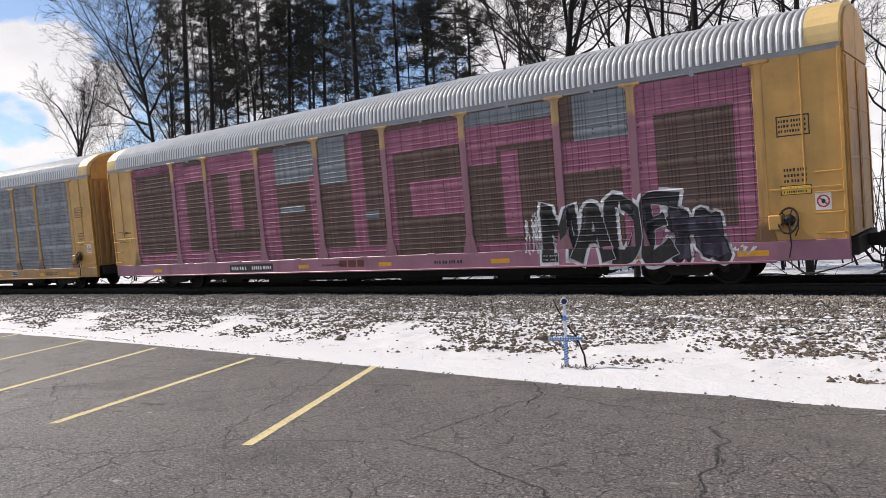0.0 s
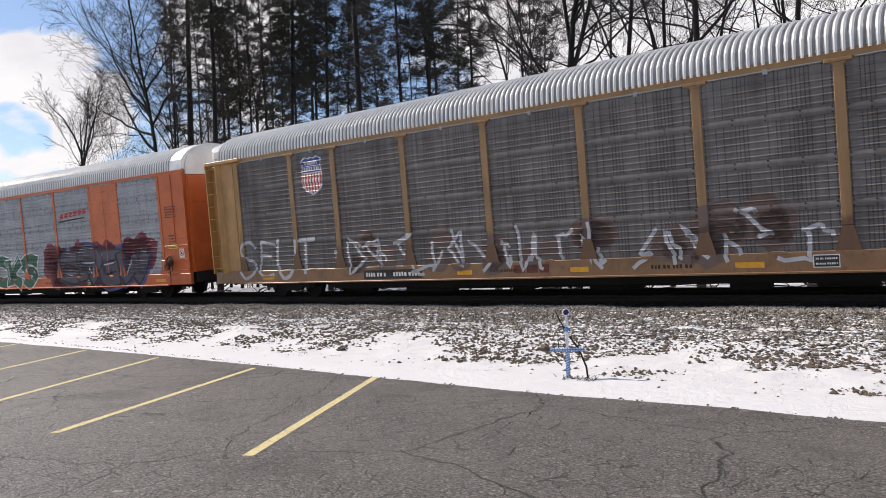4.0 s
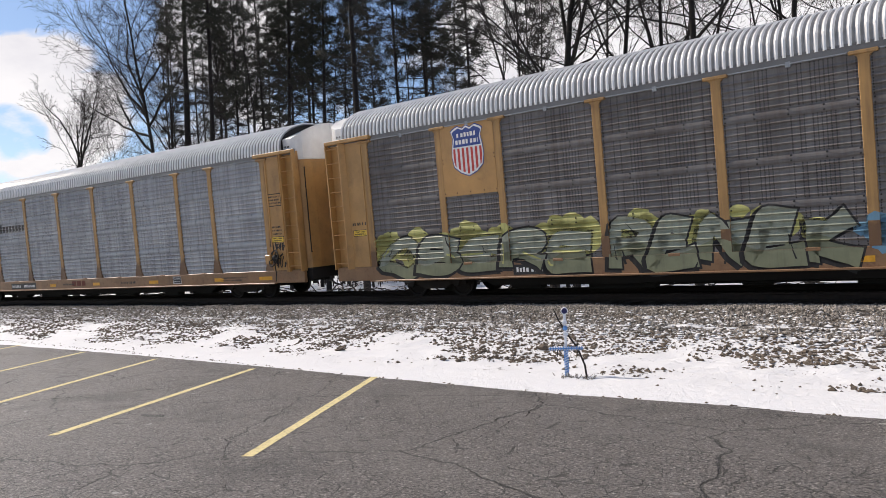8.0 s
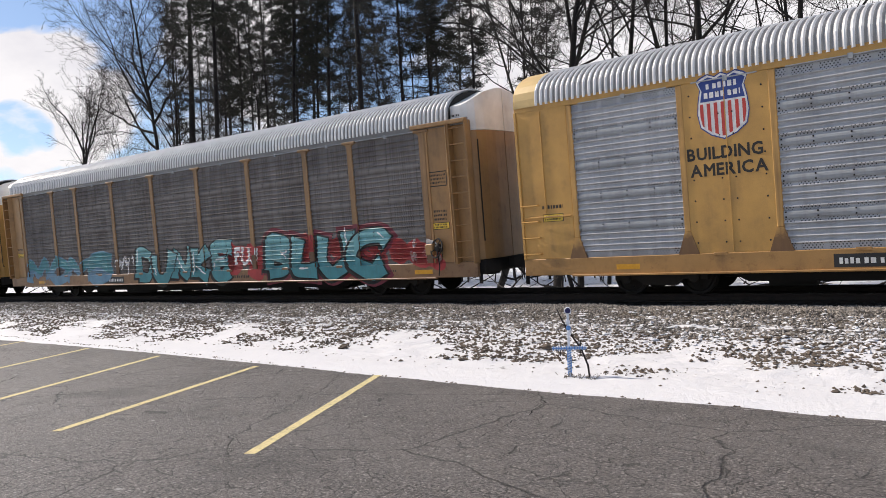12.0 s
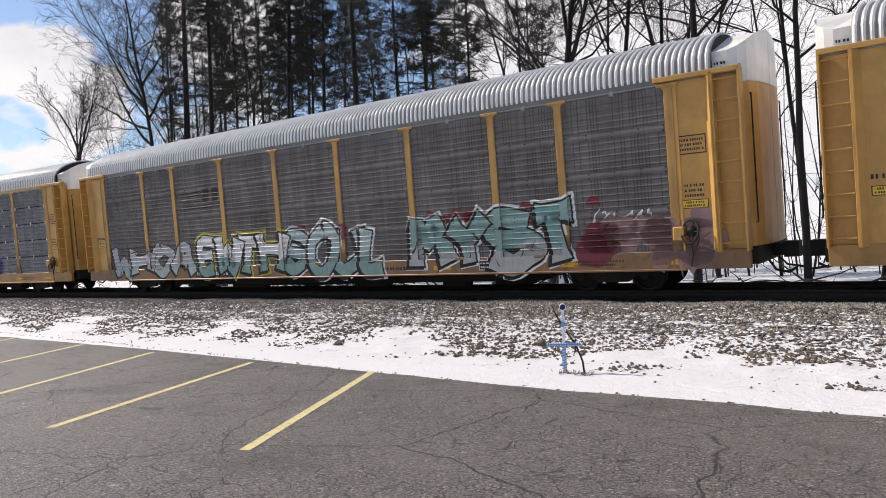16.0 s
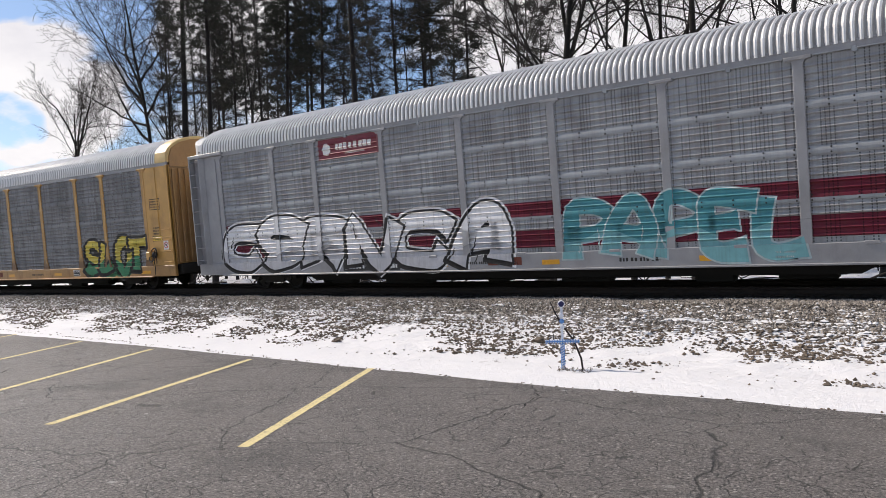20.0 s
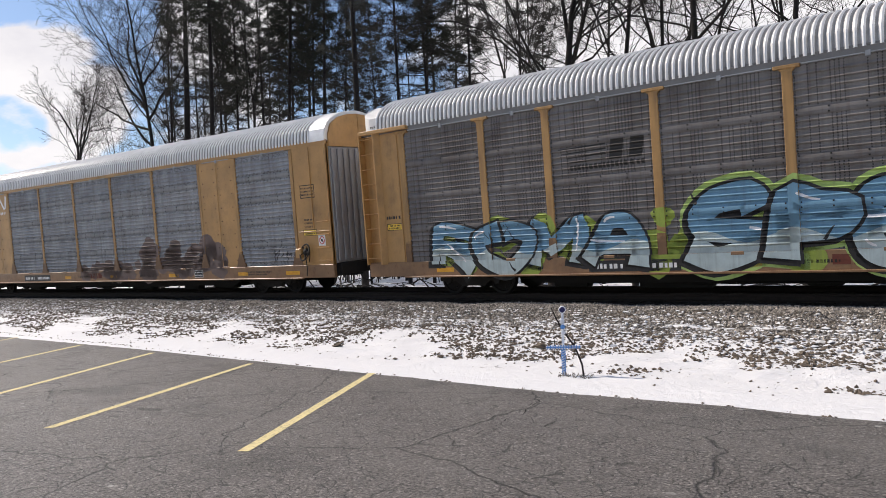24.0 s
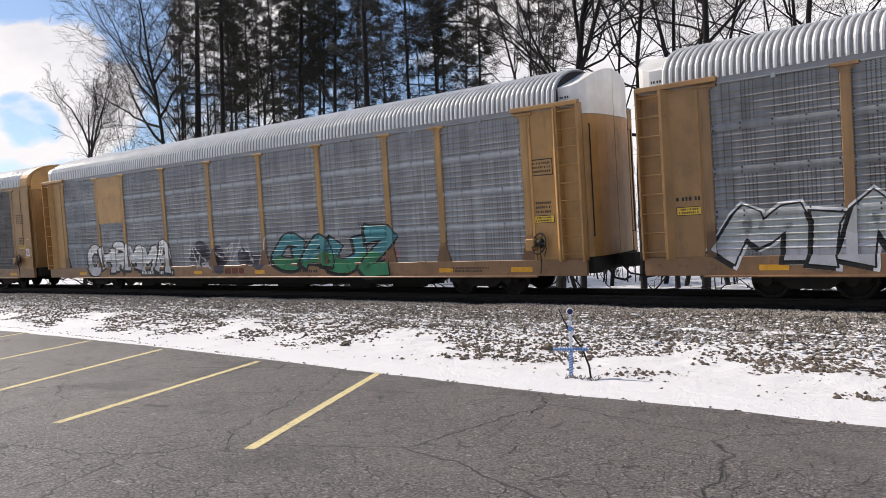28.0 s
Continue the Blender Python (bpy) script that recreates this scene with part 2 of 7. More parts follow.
def grimed(name, base, z0):
    """Post paint with rusty brown road grime caked on the foot, its edge ragged."""
    n = Nodes(name)
    fade = n.noise(1.3, 5)
    c = n.mix(n.step(fade, 0.3, 0.7), tuple(v * 0.84 for v in base), tuple(min(1, v * 1.1) for v in base))
    s = n.noise(5.0, 5, 0.6, (1.6, 1.6, 0.12))
    c = n.mix(n.math("MULTIPLY", n.step(s, 0.42, 0.78), 0.6, True), c, (0.10, 0.06, 0.035))
    e = n.math("ADD", n.z, n.math("MULTIPLY", n.noise(3.0, 6, 0.65), 0.8))
    m = n.math("SUBTRACT", 1.0, n.step(e, z0 + 0.30, z0 + 0.55))
    c = n.mix(n.math("MULTIPLY", m, 0.8), c, (0.105, 0.052, 0.03))
    n.bump(n.noise(3.0, 3), 0.25, 0.02)
    return n.done(c, 0.55)


POST_YELLOW = grimed("grimed_yellow_post", (0.53, 0.30, 0.09), 1.3)
POST_OLD = grimed("grimed_old_yellow_post", (0.42, 0.24, 0.085), 1.45)
POST_DIM = grimed("grimed_dull_post", (0.31, 0.18, 0.08), 1.6)
SILL_YELLOW = paint("grimy_yellow_sill", (0.42, 0.23, 0.075), dirt=(0.10, 0.05, 0.03), dirt_shade=1.0, rust=0.5)
SILL_OLD = paint("rusty_yellow_sill", (0.26, 0.145, 0.07), dirt=(0.085, 0.045, 0.03), dirt_shade=1.0, rust=0.8)


def asphalt_mat():
    n = Nodes("worn_asphalt")
    fine = n.noise(34, 5, 0.85, vec=n.obj)
    chip = n.voronoi(60, out="Color", vec=n.obj)
    c = n.mix(n.step(fine, 0.40, 0.60), (0.012, 0.011, 0.0105), (0.25, 0.228, 0.215))
    c = n.mix(n.math("MULTIPLY", n.step(chip, 0.76, 0.9), 0.8), c, (0.42, 0.39, 0.365))
    c = n.mix(n.math("MULTIPLY", n.step(n.voronoi(44, out="Color", vec=n.obj), 0.22, 0.12), 0.85), c, (0.014, 0.013, 0.0125))
    c = n.mix(n.math("MULTIPLY", n.step(n.voronoi(21, out="Color", vec=n.obj), 0.955, 0.965), 0.8), c, (0.5, 0.49, 0.47))
    patch = n.noise(0.30, 6, 0.6, (0.35, 1.7, 1), vec=n.obj)
    c = n.mix(n.math("MULTIPLY", n.step(patch, 0.42, 0.68), 0.45), c, (0.185, 0.172, 0.162))
    stain = n.noise(0.8, 6, 0.65, vec=n.obj)
    c = n.mix(n.math("MULTIPLY", n.step(stain, 0.52, 0.7), 0.55), c, (0.036, 0.035, 0.034))
    scuff = n.noise(2.0, 6, 0.7, (0.25, 2.2, 1), vec=n.obj)
    c = n.mix(n.math("MULTIPLY", n.step(scuff, 0.58, 0.75), 0.2), c, (0.19, 0.185, 0.178))
    warp = n.t.nodes.new("ShaderNodeVectorMath")
    warp.operation = "MULTIPLY_ADD"
    nz = n.t.nodes.new("ShaderNodeTexNoise")
    nz.inputs["Scale"].default_value, nz.inputs["Detail"].default_value, nz.inputs["Roughness"].default_value = 2.2, 4, 0.5
    n.t.links.new(n.obj, nz.inputs["Vector"])
    n.t.links.new(nz.outputs["Color"], warp.inputs[0])
    warp.inputs[1].default_value = (0.45, 0.45, 0.0)
    n.t.links.new(n.obj, warp.inputs[2])
    d1 = n.voronoi(0.33, "DISTANCE_TO_EDGE", warp.outputs[0])
    d2 = n.voronoi(3.6, "DISTANCE_TO_EDGE", warp.outputs[0])
    where = n.step(n.noise(0.45, 5, vec=n.obj), 0.36, 0.48)
    crack = n.math("MAXIMUM", n.math("SUBTRACT", 1.0, n.step(d1, 0.002, 0.006)),
                   n.math("MULTIPLY", n.math("SUBTRACT", 1.0, n.step(d2, 0.010, 0.022)), n.math("MULTIPLY", where, 0.9)), True)
    c = n.mix(n.math("MULTIPLY", crack, 0.85), c, (0.014, 0.0135, 0.013))
    h = n.math("SUBTRACT", n.math("MULTIPLY", fine, 1.0), n.math("MULTIPLY", crack, 0.5))
    n.bump(h, 1.0, 0.02)
    return n.done(c, 0.5, 0.0, 0.5)


def line_mat():
    n = Nodes("worn_yellow_line")
    w = n.noise(26, 6, 0.7)
    c = n.mix(n.step(w, 0.5, 0.66), (0.62, 0.53, 0.27), (0.2, 0.18, 0.14))
    c = n.mix(n.step(n.noise(3.0, 3), 0.4, 0.7), c, n.mix(0.5, c, (0.7, 0.58, 0.3)))
    n.bump(n.noise(70, 3), 0.5, 0.01)
    return n.done(c, 0.75)


CURVE_R, CURVE_M = 567.0, -0.0062   # radius of the curve; slope of the track abreast of the camera


def ground_mat():
    """Snow over gravel and clods: gravel shows on the slope and at the ballast's edge."""
    n = Nodes("snowy_gravel_ground")
    rock = n.mix(n.voronoi(13.0, out="Color"), (0.018, 0.015, 0.013), (0.11, 0.098, 0.088))
    rock = n.mix(n.math("MULTIPLY", n.step(n.noise(0.8, 4), 0.45, 0.65), 0.5), rock, (0.12, 0.09, 0.06))
    snow = n.mix(n.noise(3, 4), (0.66, 0.665, 0.70), (0.73, 0.73, 0.745))
    turn = n.math("MULTIPLY", n.x, n.math("SUBTRACT", CURVE_M, n.math("MULTIPLY", n.x, 0.5 / CURVE_R)))
    wy = n.y
    for _ in range(2):
        wy = n.math("SUBTRACT", n.y, n.math("MULTIPLY", turn, n.step(wy, 9.2, 14.0)))
    edge = n.math("ADD", wy, n.math("MULTIPLY", n.math("SUBTRACT", n.noise(0.45, 4, vec=n.obj), 0.5), 5.0))
    bare = n.step(edge, 11.6, 14.6)
    cover = n.math("ADD", n.math("MULTIPLY", n.noise(2.6, 7, 0.72, (0.55, 1.0, 1.0)), 0.62), n.math("MULTIPLY", n.noise(11.0, 3, 0.6), 0.38))
    m = n.step(n.math("ADD", cover, n.math("MULTIPLY", bare, 0.24)), 0.60, 0.65)
    lane = n.math("ADD", wy, n.math("MULTIPLY", n.math("SUBTRACT", n.noise(0.7, 4, vec=n.obj), 0.5), 0.5))
    strip = n.math("SUBTRACT", 1.0, n.step(n.math("ABSOLUTE", n.math("SUBTRACT", lane, 13.5)), 0.06, 0.13))
    strip2 = n.math("MULTIPLY", n.math("SUBTRACT", 1.0, n.step(n.math("ABSOLUTE", n.math("SUBTRACT", lane, 12.7)), 0.02, 0.08)), n.step(n.x, -9.5, -7.0))
    m = n.math("MULTIPLY", m, n.math("SUBTRACT", 1.0, n.math("MULTIPLY", n.math("MAXIMUM", strip, strip2), n.step(n.noise(1.6, 4, vec=n.obj), 0.47, 0.55))))
    behind = n.step(wy, 19.6, 20.4)
    deep = n.step(n.noise(1.4, 6, 0.7), 0.57, 0.64)
    m = n.mix(behind, m, deep)
    m = n.mix(n.step(wy, 9.9, 9.2), m, 0.0)
    # shade under the train, painted into the ground as a near-black band
    bed_shade = n.math("MULTIPLY", n.step(wy, 16.45, 16.75), n.step(wy, 19.6, 19.2))
    m = n.math("MAXIMUM", m, bed_shade)
    rock = n.mix(bed_shade, rock, (0.016, 0.014, 0.012))
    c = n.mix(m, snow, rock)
    n.bump(n.math("ADD", n.math("MULTIPLY", n.noise(9, 6, 0.7), 0.7), n.math("MULTIPLY", n.voronoi(13.0), n.math("MULTIPLY", m, 0.8))), 0.7, 0.06)
    return n.done(c, n.mix(m, (0.55, 0.55, 0.55), (0.9, 0.9, 0.9)), 0.0, 0.3)


ASPHALT, LINE, GROUND = asphalt_mat(), line_mat(), ground_mat()


def stone_mat():
    n = Nodes("ballast_stone")
    g = n.t.nodes.new("ShaderNodeNewGeometry")
    c = n.mix(g.outputs["Random Per Island"], (0.085, 0.075, 0.066), (0.42, 0.38, 0.335))
    f = n.noise(30, 4)
    c = n.mix(0.4, c, f, "OVERLAY")
    return n.done(c, 0.9, 0.0, 0.2)


STONE = stone_mat()
# near-black stones: the train's shade is put into their colour
SHADED_STONE = plain("shaded_ballast_stone", (0.022, 0.019, 0.016), 0.8, 0, 0.4, 20)
CLOD = plain("frozen_earth_clod", (0.115, 0.09, 0.068), 0.95, 0, 0.4, 14)
TIE = plain("creosoted_timber", (0.014, 0.012, 0.010), 0.9, 0, 0.4, 6)
RAIL = plain("rusty_rail_steel", (0.022, 0.015, 0.012), 0.8, 0.2, 0.3)
BARK = plain("dark_bark", (0.011, 0.009, 0.008), 0.95, 0, 0.35, 4)
BARK_PINE = plain("pine_bark", (0.011, 0.009, 0.0085), 0.95, 0, 0.35, 4)
TWIG = plain("bare_twig", (0.022, 0.017, 0.016), 0.95, 0, 0.25, 4)
NEEDLE = plain("pine_needles", (0.014, 0.0165, 0.009), 0.8, 0, 0.45, 1.5)

# ---------- mesh helpers ----------


def mesh_of(name, verts, faces, mats, index=None, smooth=False):
    me = bpy.data.meshes.new(name)
    me.from_pydata([tuple(v) for v in verts], [], [tuple(f) for f in faces])
    for m in (mats if isinstance(mats, (list, tuple)) else [mats]):
        me.materials.append(m)
    if index is not None:
        me.polygons.foreach_set("material_index", list(index))
    if smooth:
        me.polygons.foreach_set("use_smooth", [True] * len(me.polygons))
    me.update()
    return me


def piece(name, me, parent=None, at=(0, 0, 0), turn=0.0, label=""):
    """A mesh object under its thing, turned about z."""
    ob = new(name, me)
    ob.matrix_basis = pose(*at, rz=turn)
    ob.parent = parent
    return tagged(ob, label)


class Shape:
    """Gathers boxes, prisms and tubes into one mesh."""

    def __init__(self):
        self.v, self.f, self.mi = [], [], []

    def add(self, verts, faces, mi=0):
        o = len(self.v)
        self.v += [tuple(p) for p in verts]
        self.f += [tuple(i + o for i in f) for f in faces]
        self.mi += [mi] * len(faces)
        return self

    def box(self, x0, x1, y0, y1, z0, z1, c=0.0, mi=0):
        """A box with its upright and level edges cut by c."""
        if c <= 0:
            vs = [(x, y, z) for x in (x0, x1) for y in (y0, y1) for z in (z0, z1)]
            return self.add(vs, [(0, 1, 3, 2), (4, 6, 7, 5), (0, 4, 5, 1), (2, 3, 7, 6), (0, 2, 6, 4), (1, 5, 7, 3)], mi)
        ring = [(x0 + c, z0), (x1 - c, z0), (x1, z0 + c), (x1, z1 - c), (x1 - c, z1), (x0 + c, z1), (x0, z1 - c), (x0, z0 + c)]
        mx, mz = (x0 + x1) / 2, (z0 + z1) / 2
        vs = []
        for y, k in ((y0, c), (y0 + c, 0), (y1 - c, 0), (y1, c)):
            for x, z in ring:
                vs.append((x + (k if x < mx else -k), y, z + (k if z < mz else -k)))
        fs = [tuple(range(8)), tuple(range(31, 23, -1))]
        for r in range(3):
            for i in range(8):
                j = (i + 1) % 8
                fs.append((r * 8 + i, r * 8 + 8 + i, r * 8 + 8 + j, r * 8 + j))
        return self.add(vs, fs, mi)

    def prism(self, outline, y0, y1, mi=0):
        """An outline in x, z pushed from y0 to y1."""
        k = len(outline)
        vs = [(x, y0, z) for x, z in outline] + [(x, y1, z) for x, z in outline]
        fs = [tuple(range(k)), tuple(range(2 * k - 1, k - 1, -1))] + [(i, k + i, k + (i + 1) % k, (i + 1) % k) for i in range(k)]
        return self.add(vs, fs, mi)

    def tube(self, path, radii, sides=6, mi=0, cap=True):
        path = [Vector(p) for p in path]
        vs, fs = [], []
        u = None
        for i, p in enumerate(path):
            d = (path[min(i + 1, len(path) - 1)] - path[max(i - 1, 0)]).normalized()
            if u is None:
                u = d.orthogonal().normalized()
            u = (u - d * u.dot(d)).normalized()
            w = d.cross(u)
            r = radii[i] if isinstance(radii, (list, tuple)) else radii
            for k in range(sides):
                a = 2 * math.pi * k / sides
                vs.append(p + (u * math.cos(a) + w * math.sin(a)) * r)
        for i in range(len(path) - 1):
            for k in range(sides):
                j = (k + 1) % sides
                fs.append((i * sides + k, i * sides + j, (i + 1) * sides + j, (i + 1) * sides + k))
        if cap:
            fs.append(tuple(range(sides - 1, -1, -1)))
            fs.append(tuple(range((len(path) - 1) * sides, len(path) * sides)))
        return self.add(vs, fs, mi)

    def lathe(self, profile, axis="y", sides=24, mi=0, at=(0, 0, 0)):
        """profile: (radius, along)."""
        vs, fs = [], []
        for r, a in profile:
            for k in range(sides):
                t = 2 * math.pi * k / sides
                c, s = r * math.cos(t), r * math.sin(t)
                p = (c, a, s) if axis == "y" else (c, s, a) if axis == "z" else (a, c, s)
                vs.append((p[0] + at[0], p[1] + at[1], p[2] + at[2]))
        m = len(profile)
        for i in range(m - 1):
            for k in range(sides):
                j = (k + 1) % sides
                fs.append((i * sides + k, (i + 1) * sides + k, (i + 1) * sides + j, i * sides + j))
        fs.append(tuple(range(sides)))
        fs.append(tuple(range(m * sides - 1, (m - 1) * sides - 1, -1)))
        return self.add(vs, fs, mi)

    def mesh(self, name, mats, smooth=False):
        return mesh_of(name, self.v, self.f, mats, self.mi, smooth)


# ---------- ground ----------
TRACK_Y, TRACK_Z, CANT = 17.902, 0.825, 4.2      # centre of the track, top of rail; the track leans in its curve


def bend(x):
    """How far the curve carries the track towards or away from the lot."""
    x = max(-110.0, min(110.0, x))
    return CURVE_M * x - x * x / (2 * CURVE_R)


def carried_off(x, y):
    """A spot given beside a straight track, moved with the curve; the lot's edge stays."""
    return y + bend(x) * max(0.0, min(1.0, (y - 9.2) / 4.8))


def beside(x, y):
    """The reverse of carried_off."""
    q = y
    for _ in range(4):
        q = y - bend(x) * max(0.0, min(1.0, (q - 9.2) / 4.8))
    return q


def on_track(s):
    """Pose of the rails at the distance s along the curve, leaning with the cant."""
    a = CURVE_M - s / CURVE_R
    x, y = CURVE_R * (math.sin(CURVE_M) - math.sin(a)), CURVE_R * (math.cos(a) - math.cos(CURVE_M))
    return Matrix.Translation((x, TRACK_Y + y, TRACK_Z)) @ Matrix.Rotation(a, 4, "Z") @ Matrix.Rotation(radians(CANT), 4, "X")


def shoulder(x):
    """Where the asphalt ends."""
    base = np.interp(x, [-60, -23, -18, -14, -10.4, -8.2, -4.7, -3.3, -1.2, 6, 30], [9.5, 9.14, 9.02, 8.87, 8.66, 8.53, 8.42, 8.56, 8.5, 8.4, 8.3])
    return float(base) + 0.05 * noise.noise((x * 1.3, 3.1, 0)) + 0.03 * noise.noise((x * 5.0, 9.1, 0))


def ground_z(x, y):
    y = beside(x, y)
    z = float(np.interp(y, [-60, 7.6, 8.4, 9.2, 10.5, 12, 13.5, 15.2, 16.15, 16.9, 18.9, 19.7, 21, 23, 27, 60, 200, 2000],
                        [-0.08, -0.08, -0.03, 0.03, 0.07, 0.20, 0.36, 0.47, 0.51, 0.55, 0.70, 0.64, 0.35, 0.28, 0.3, 0.5, 1.5, 4]))
    if 8.6 < y < 17:
        k = min(1, (y - 8.6) / 2.0)
        z += k * (0.05 * noise.noise((x * 0.7, y * 0.9, 0.3)) + 0.035 * noise.noise((x * 2.6, y * 3.1, 1.3)) * (1 if y < 16 else 0.3))
    elif y > 21:
        z += 0.16 * noise.noise((x * 0.25, y * 0.3, 5.1)) + 0.06 * noise.noise((x * 1.1, y * 1.2, 2.2))
    return z


def grid(name, xs, ys, height, mat):
    vs = [(x, y, height(x, y)) for y in ys for x in xs]
    w = len(xs)
    fs = [(j * w + i, j * w + i + 1, (j + 1) * w + i + 1, (j + 1) * w + i) for j in range(len(ys) - 1) for i in range(w - 1)]
    return new(name, mesh_of(name, vs, fs, mat, smooth=True))


XS = [-3000, -1000, -400, -200, -120] + [-110 + 3 * i for i in range(20)] + [-50 + 0.25 * i for i in range(50)] + [-37.5 + 0.13 * i for i in range(308)] + [3, 5, 8, 12, 16, 20, 25, 30, 36, 42, 50, 60, 75, 90, 110, 400, 1500, 3000]
YS = [-2000, -500, -100, -30, 0, 5, 7.6] + [8.2 + 0.09 * i for i in range(95)] + [16.9, 17.5, 18.2, 18.9, 19.3, 19.7, 20.3] + [21 + 0.8 * i for i in range(30)] + [48, 60, 90, 150, 300, 800, 2500]
ground = tagged(grid("ground", XS, YS, ground_z, GROUND), "snow-dusted gravel and frozen earth verge rising to the track", "ground", kind="structure")

# parking lot: one slab with a ragged far edge
lot = Shape()
lx = [-70, -60, -50] + [-45 + 0.2 * i for i in range(250)] + [6, 10, 20, 40, 60]
rows = [[(x, -250.0, 0.0) for x in lx], [(x, 5.0, 0.0) for x in lx], [(x, shoulder(x) - 0.15, 0.0) for x in lx], [(x, shoulder(x), -0.012) for x in lx],
        [(x, shoulder(x) + 0.02, -0.12) for x in lx]]
n_ = len(lx)
lot.add([p for r in rows for p in r], [(j * n_ + i, j * n_ + i + 1, (j + 1) * n_ + i + 1, (j + 1) * n_ + i) for j in range(len(rows) - 1) for i in range(n_ - 1)])
tagged(new("parking_lot", lot.mesh("parking_lot", ASPHALT)), "cracked grey asphalt parking lot with worn surface", "pavement", kind="structure")

def crack(path, seed):
    """A wandering open crack in the asphalt."""
    r = random.Random(seed)
    pts = []
    for (ax, ay), (bx, by) in zip(path, path[1:]):
        k = max(2, int(math.hypot(bx - ax, by - ay) / 0.12))
        pts += [(ax + (bx - ax) * i / k + r.uniform(-.035, .035), ay + (by - ay) * i / k + r.uniform(-.035, .035)) for i in range(k)]
    pts.append(path[-1])
    sh = Shape()
    v = []
    for i, (x, y) in enumerate(pts):
        w = r.uniform(0.006, 0.02)
        v += [(x, y - w, 0.0035), (x, y + w, 0.0035)]
    sh.add(v, [(2 * i, 2 * i + 2, 2 * i + 3, 2 * i + 1) for i in range(len(pts) - 1)])
    tagged(new("asphalt_crack", sh.mesh("asphalt_crack", BLACK)), "dark open crack wandering across the asphalt", "crack", "cracks in the lot", "structure")


for i, path in enumerate((((-11.6, 4.4), (-10.78, 5.58), (-10.2, 6.83), (-9.78, 7.9), (-10.12, 8.42)), ((-15.7, 5.2), (-15.62, 6.17), (-15.51, 7.18), (-15.5, 8.35)),
                          ((-4.77, 7.99), (-4.49, 7.02), (-4.39, 6.39), (-4.32, 5.81)), ((-13.1, 4.9), (-13.5, 5.33), (-13.89, 5.66)))):
    crack(path, i)
for (fx, fy), (nx, ny) in (((-8.09, 8.50), (-5.80, 4.36)), ((-10.85, 8.36), (-8.55, 3.87)), ((-14.19, 8.52), (-11.45, 4.30)), ((-17.41, 8.67), (-14.8, 5.0)), ((-21.3, 8.9), (-18.3, 5.0))):
    a, b = Vector((fx, fy, 0.004)), Vector((nx, ny, 0.004))
    d = (b - a).normalized()
    s = Vector((-d.y, d.x, 0)) * 0.055
    st = Shape()
    k = 26
    pts = []
    for i in range(k + 1):
        p = a.lerp(b, i / k)
        j1, j2 = 0.006 * noise.noise(p * 5), 0.006 * noise.noise(p * 5 + Vector((9, 0, 0)))
        pts += [p + s * (1 + j1 * 20), p - s * (1 + j2 * 20)]
    st.add(pts, [(2 * i, 2 * i + 1, 2 * i + 3, 2 * i + 2) for i in range(k)])
    tagged(new("parking_line", st.mesh("parking_line", LINE)), "worn yellow painted stall line on asphalt", "parking line", "parking stall lines", "structure")

# ---------- track ----------
track = new("railway_track")
tagged(track, "single railway track with rusty rails on dark timber ties", "railway track", kind="structure")
prof = [(-0.075, -0.178), (-0.075, -0.16), (-0.012, -0.135), (-0.01, -0.05), (-0.036, -0.035), (-0.036, -0.006), (-0.028, 0.0),
        (0.028, 0.0), (0.036, -0.006), (0.036, -0.035), (0.01, -0.05), (0.012, -0.135), (0.075, -0.16), (0.075, -0.178)]
for side in (-0.755, 0.755):
    r = Shape()
    k = len(prof)
    for i in range(106):
        m = on_track(-300 + 4 * i)
        r.v += [tuple(m @ Vector((0, side + y, z))) for y, z in prof]
    r.f = [(j * k + i, (j + 1) * k + i, (j + 1) * k + (i + 1) % k, j * k + (i + 1) % k) for j in range(105) for i in range(k)]
    r.mi = [0] * len(r.f)
    piece("rail", r.mesh("rail", RAIL), track)
tie_me = Shape().box(-0.115, 0.115, -1.3, 1.3, -0.36, -0.182, 0.012).mesh("tie", TIE)
for i in range(150):
    piece("tie", tie_me, track).matrix_basis = on_track(-66 + 0.52 * i) @ pose(0, random.uniform(-0.05, 0.05), random.uniform(-0.01, 0.0), rz=random.uniform(-1, 1))


def pebble(rng, size, flat=0.7):
    """A small angular stone: a squashed, jittered octahedron."""
    base = [(1, 0, 0), (-1, 0, 0), (0, 1, 0), (0, -1, 0), (0, 0, 1), (0, 0, -1)]
    sx, sy, sz = size * rng.uniform(0.7, 1.3), size * rng.uniform(0.7, 1.3), size * flat * rng.uniform(0.7, 1.2)
    a = rng.uniform(0, 6.28)
    c, s = math.cos(a), math.sin(a)
    out = []
    for x, y, z in base:
        x, y, z = (x + rng.uniform(-.3, .3)) * sx, (y + rng.uniform(-.3, .3)) * sy, (z + rng.uniform(-.25, .25)) * sz
        out.append((x * c - y * s, x * s + y * c, z))
    return out, [(0, 2, 4), (2, 1, 4), (1, 3, 4), (3, 0, 4), (2, 0, 5), (1, 2, 5), (3, 1, 5), (0, 3, 5)]


def scatter(name, count, spot, size, mat, label, category, seed, flat=0.7):
    rng = random.Random(seed)
    sh = Shape()
    for _ in range(count):
        x, y = spot(rng)
        y = carried_off(x, y)
        s = size(rng)
        vs, fs = pebble(rng, s, flat)
        z = ground_z(x, y) + s * 0.25
        sh.add([(x + a, y + b, z + c) for a, b, c in vs], fs)
    return tagged(new(name, sh.mesh(name, mat)), label, category, kind="stuff")


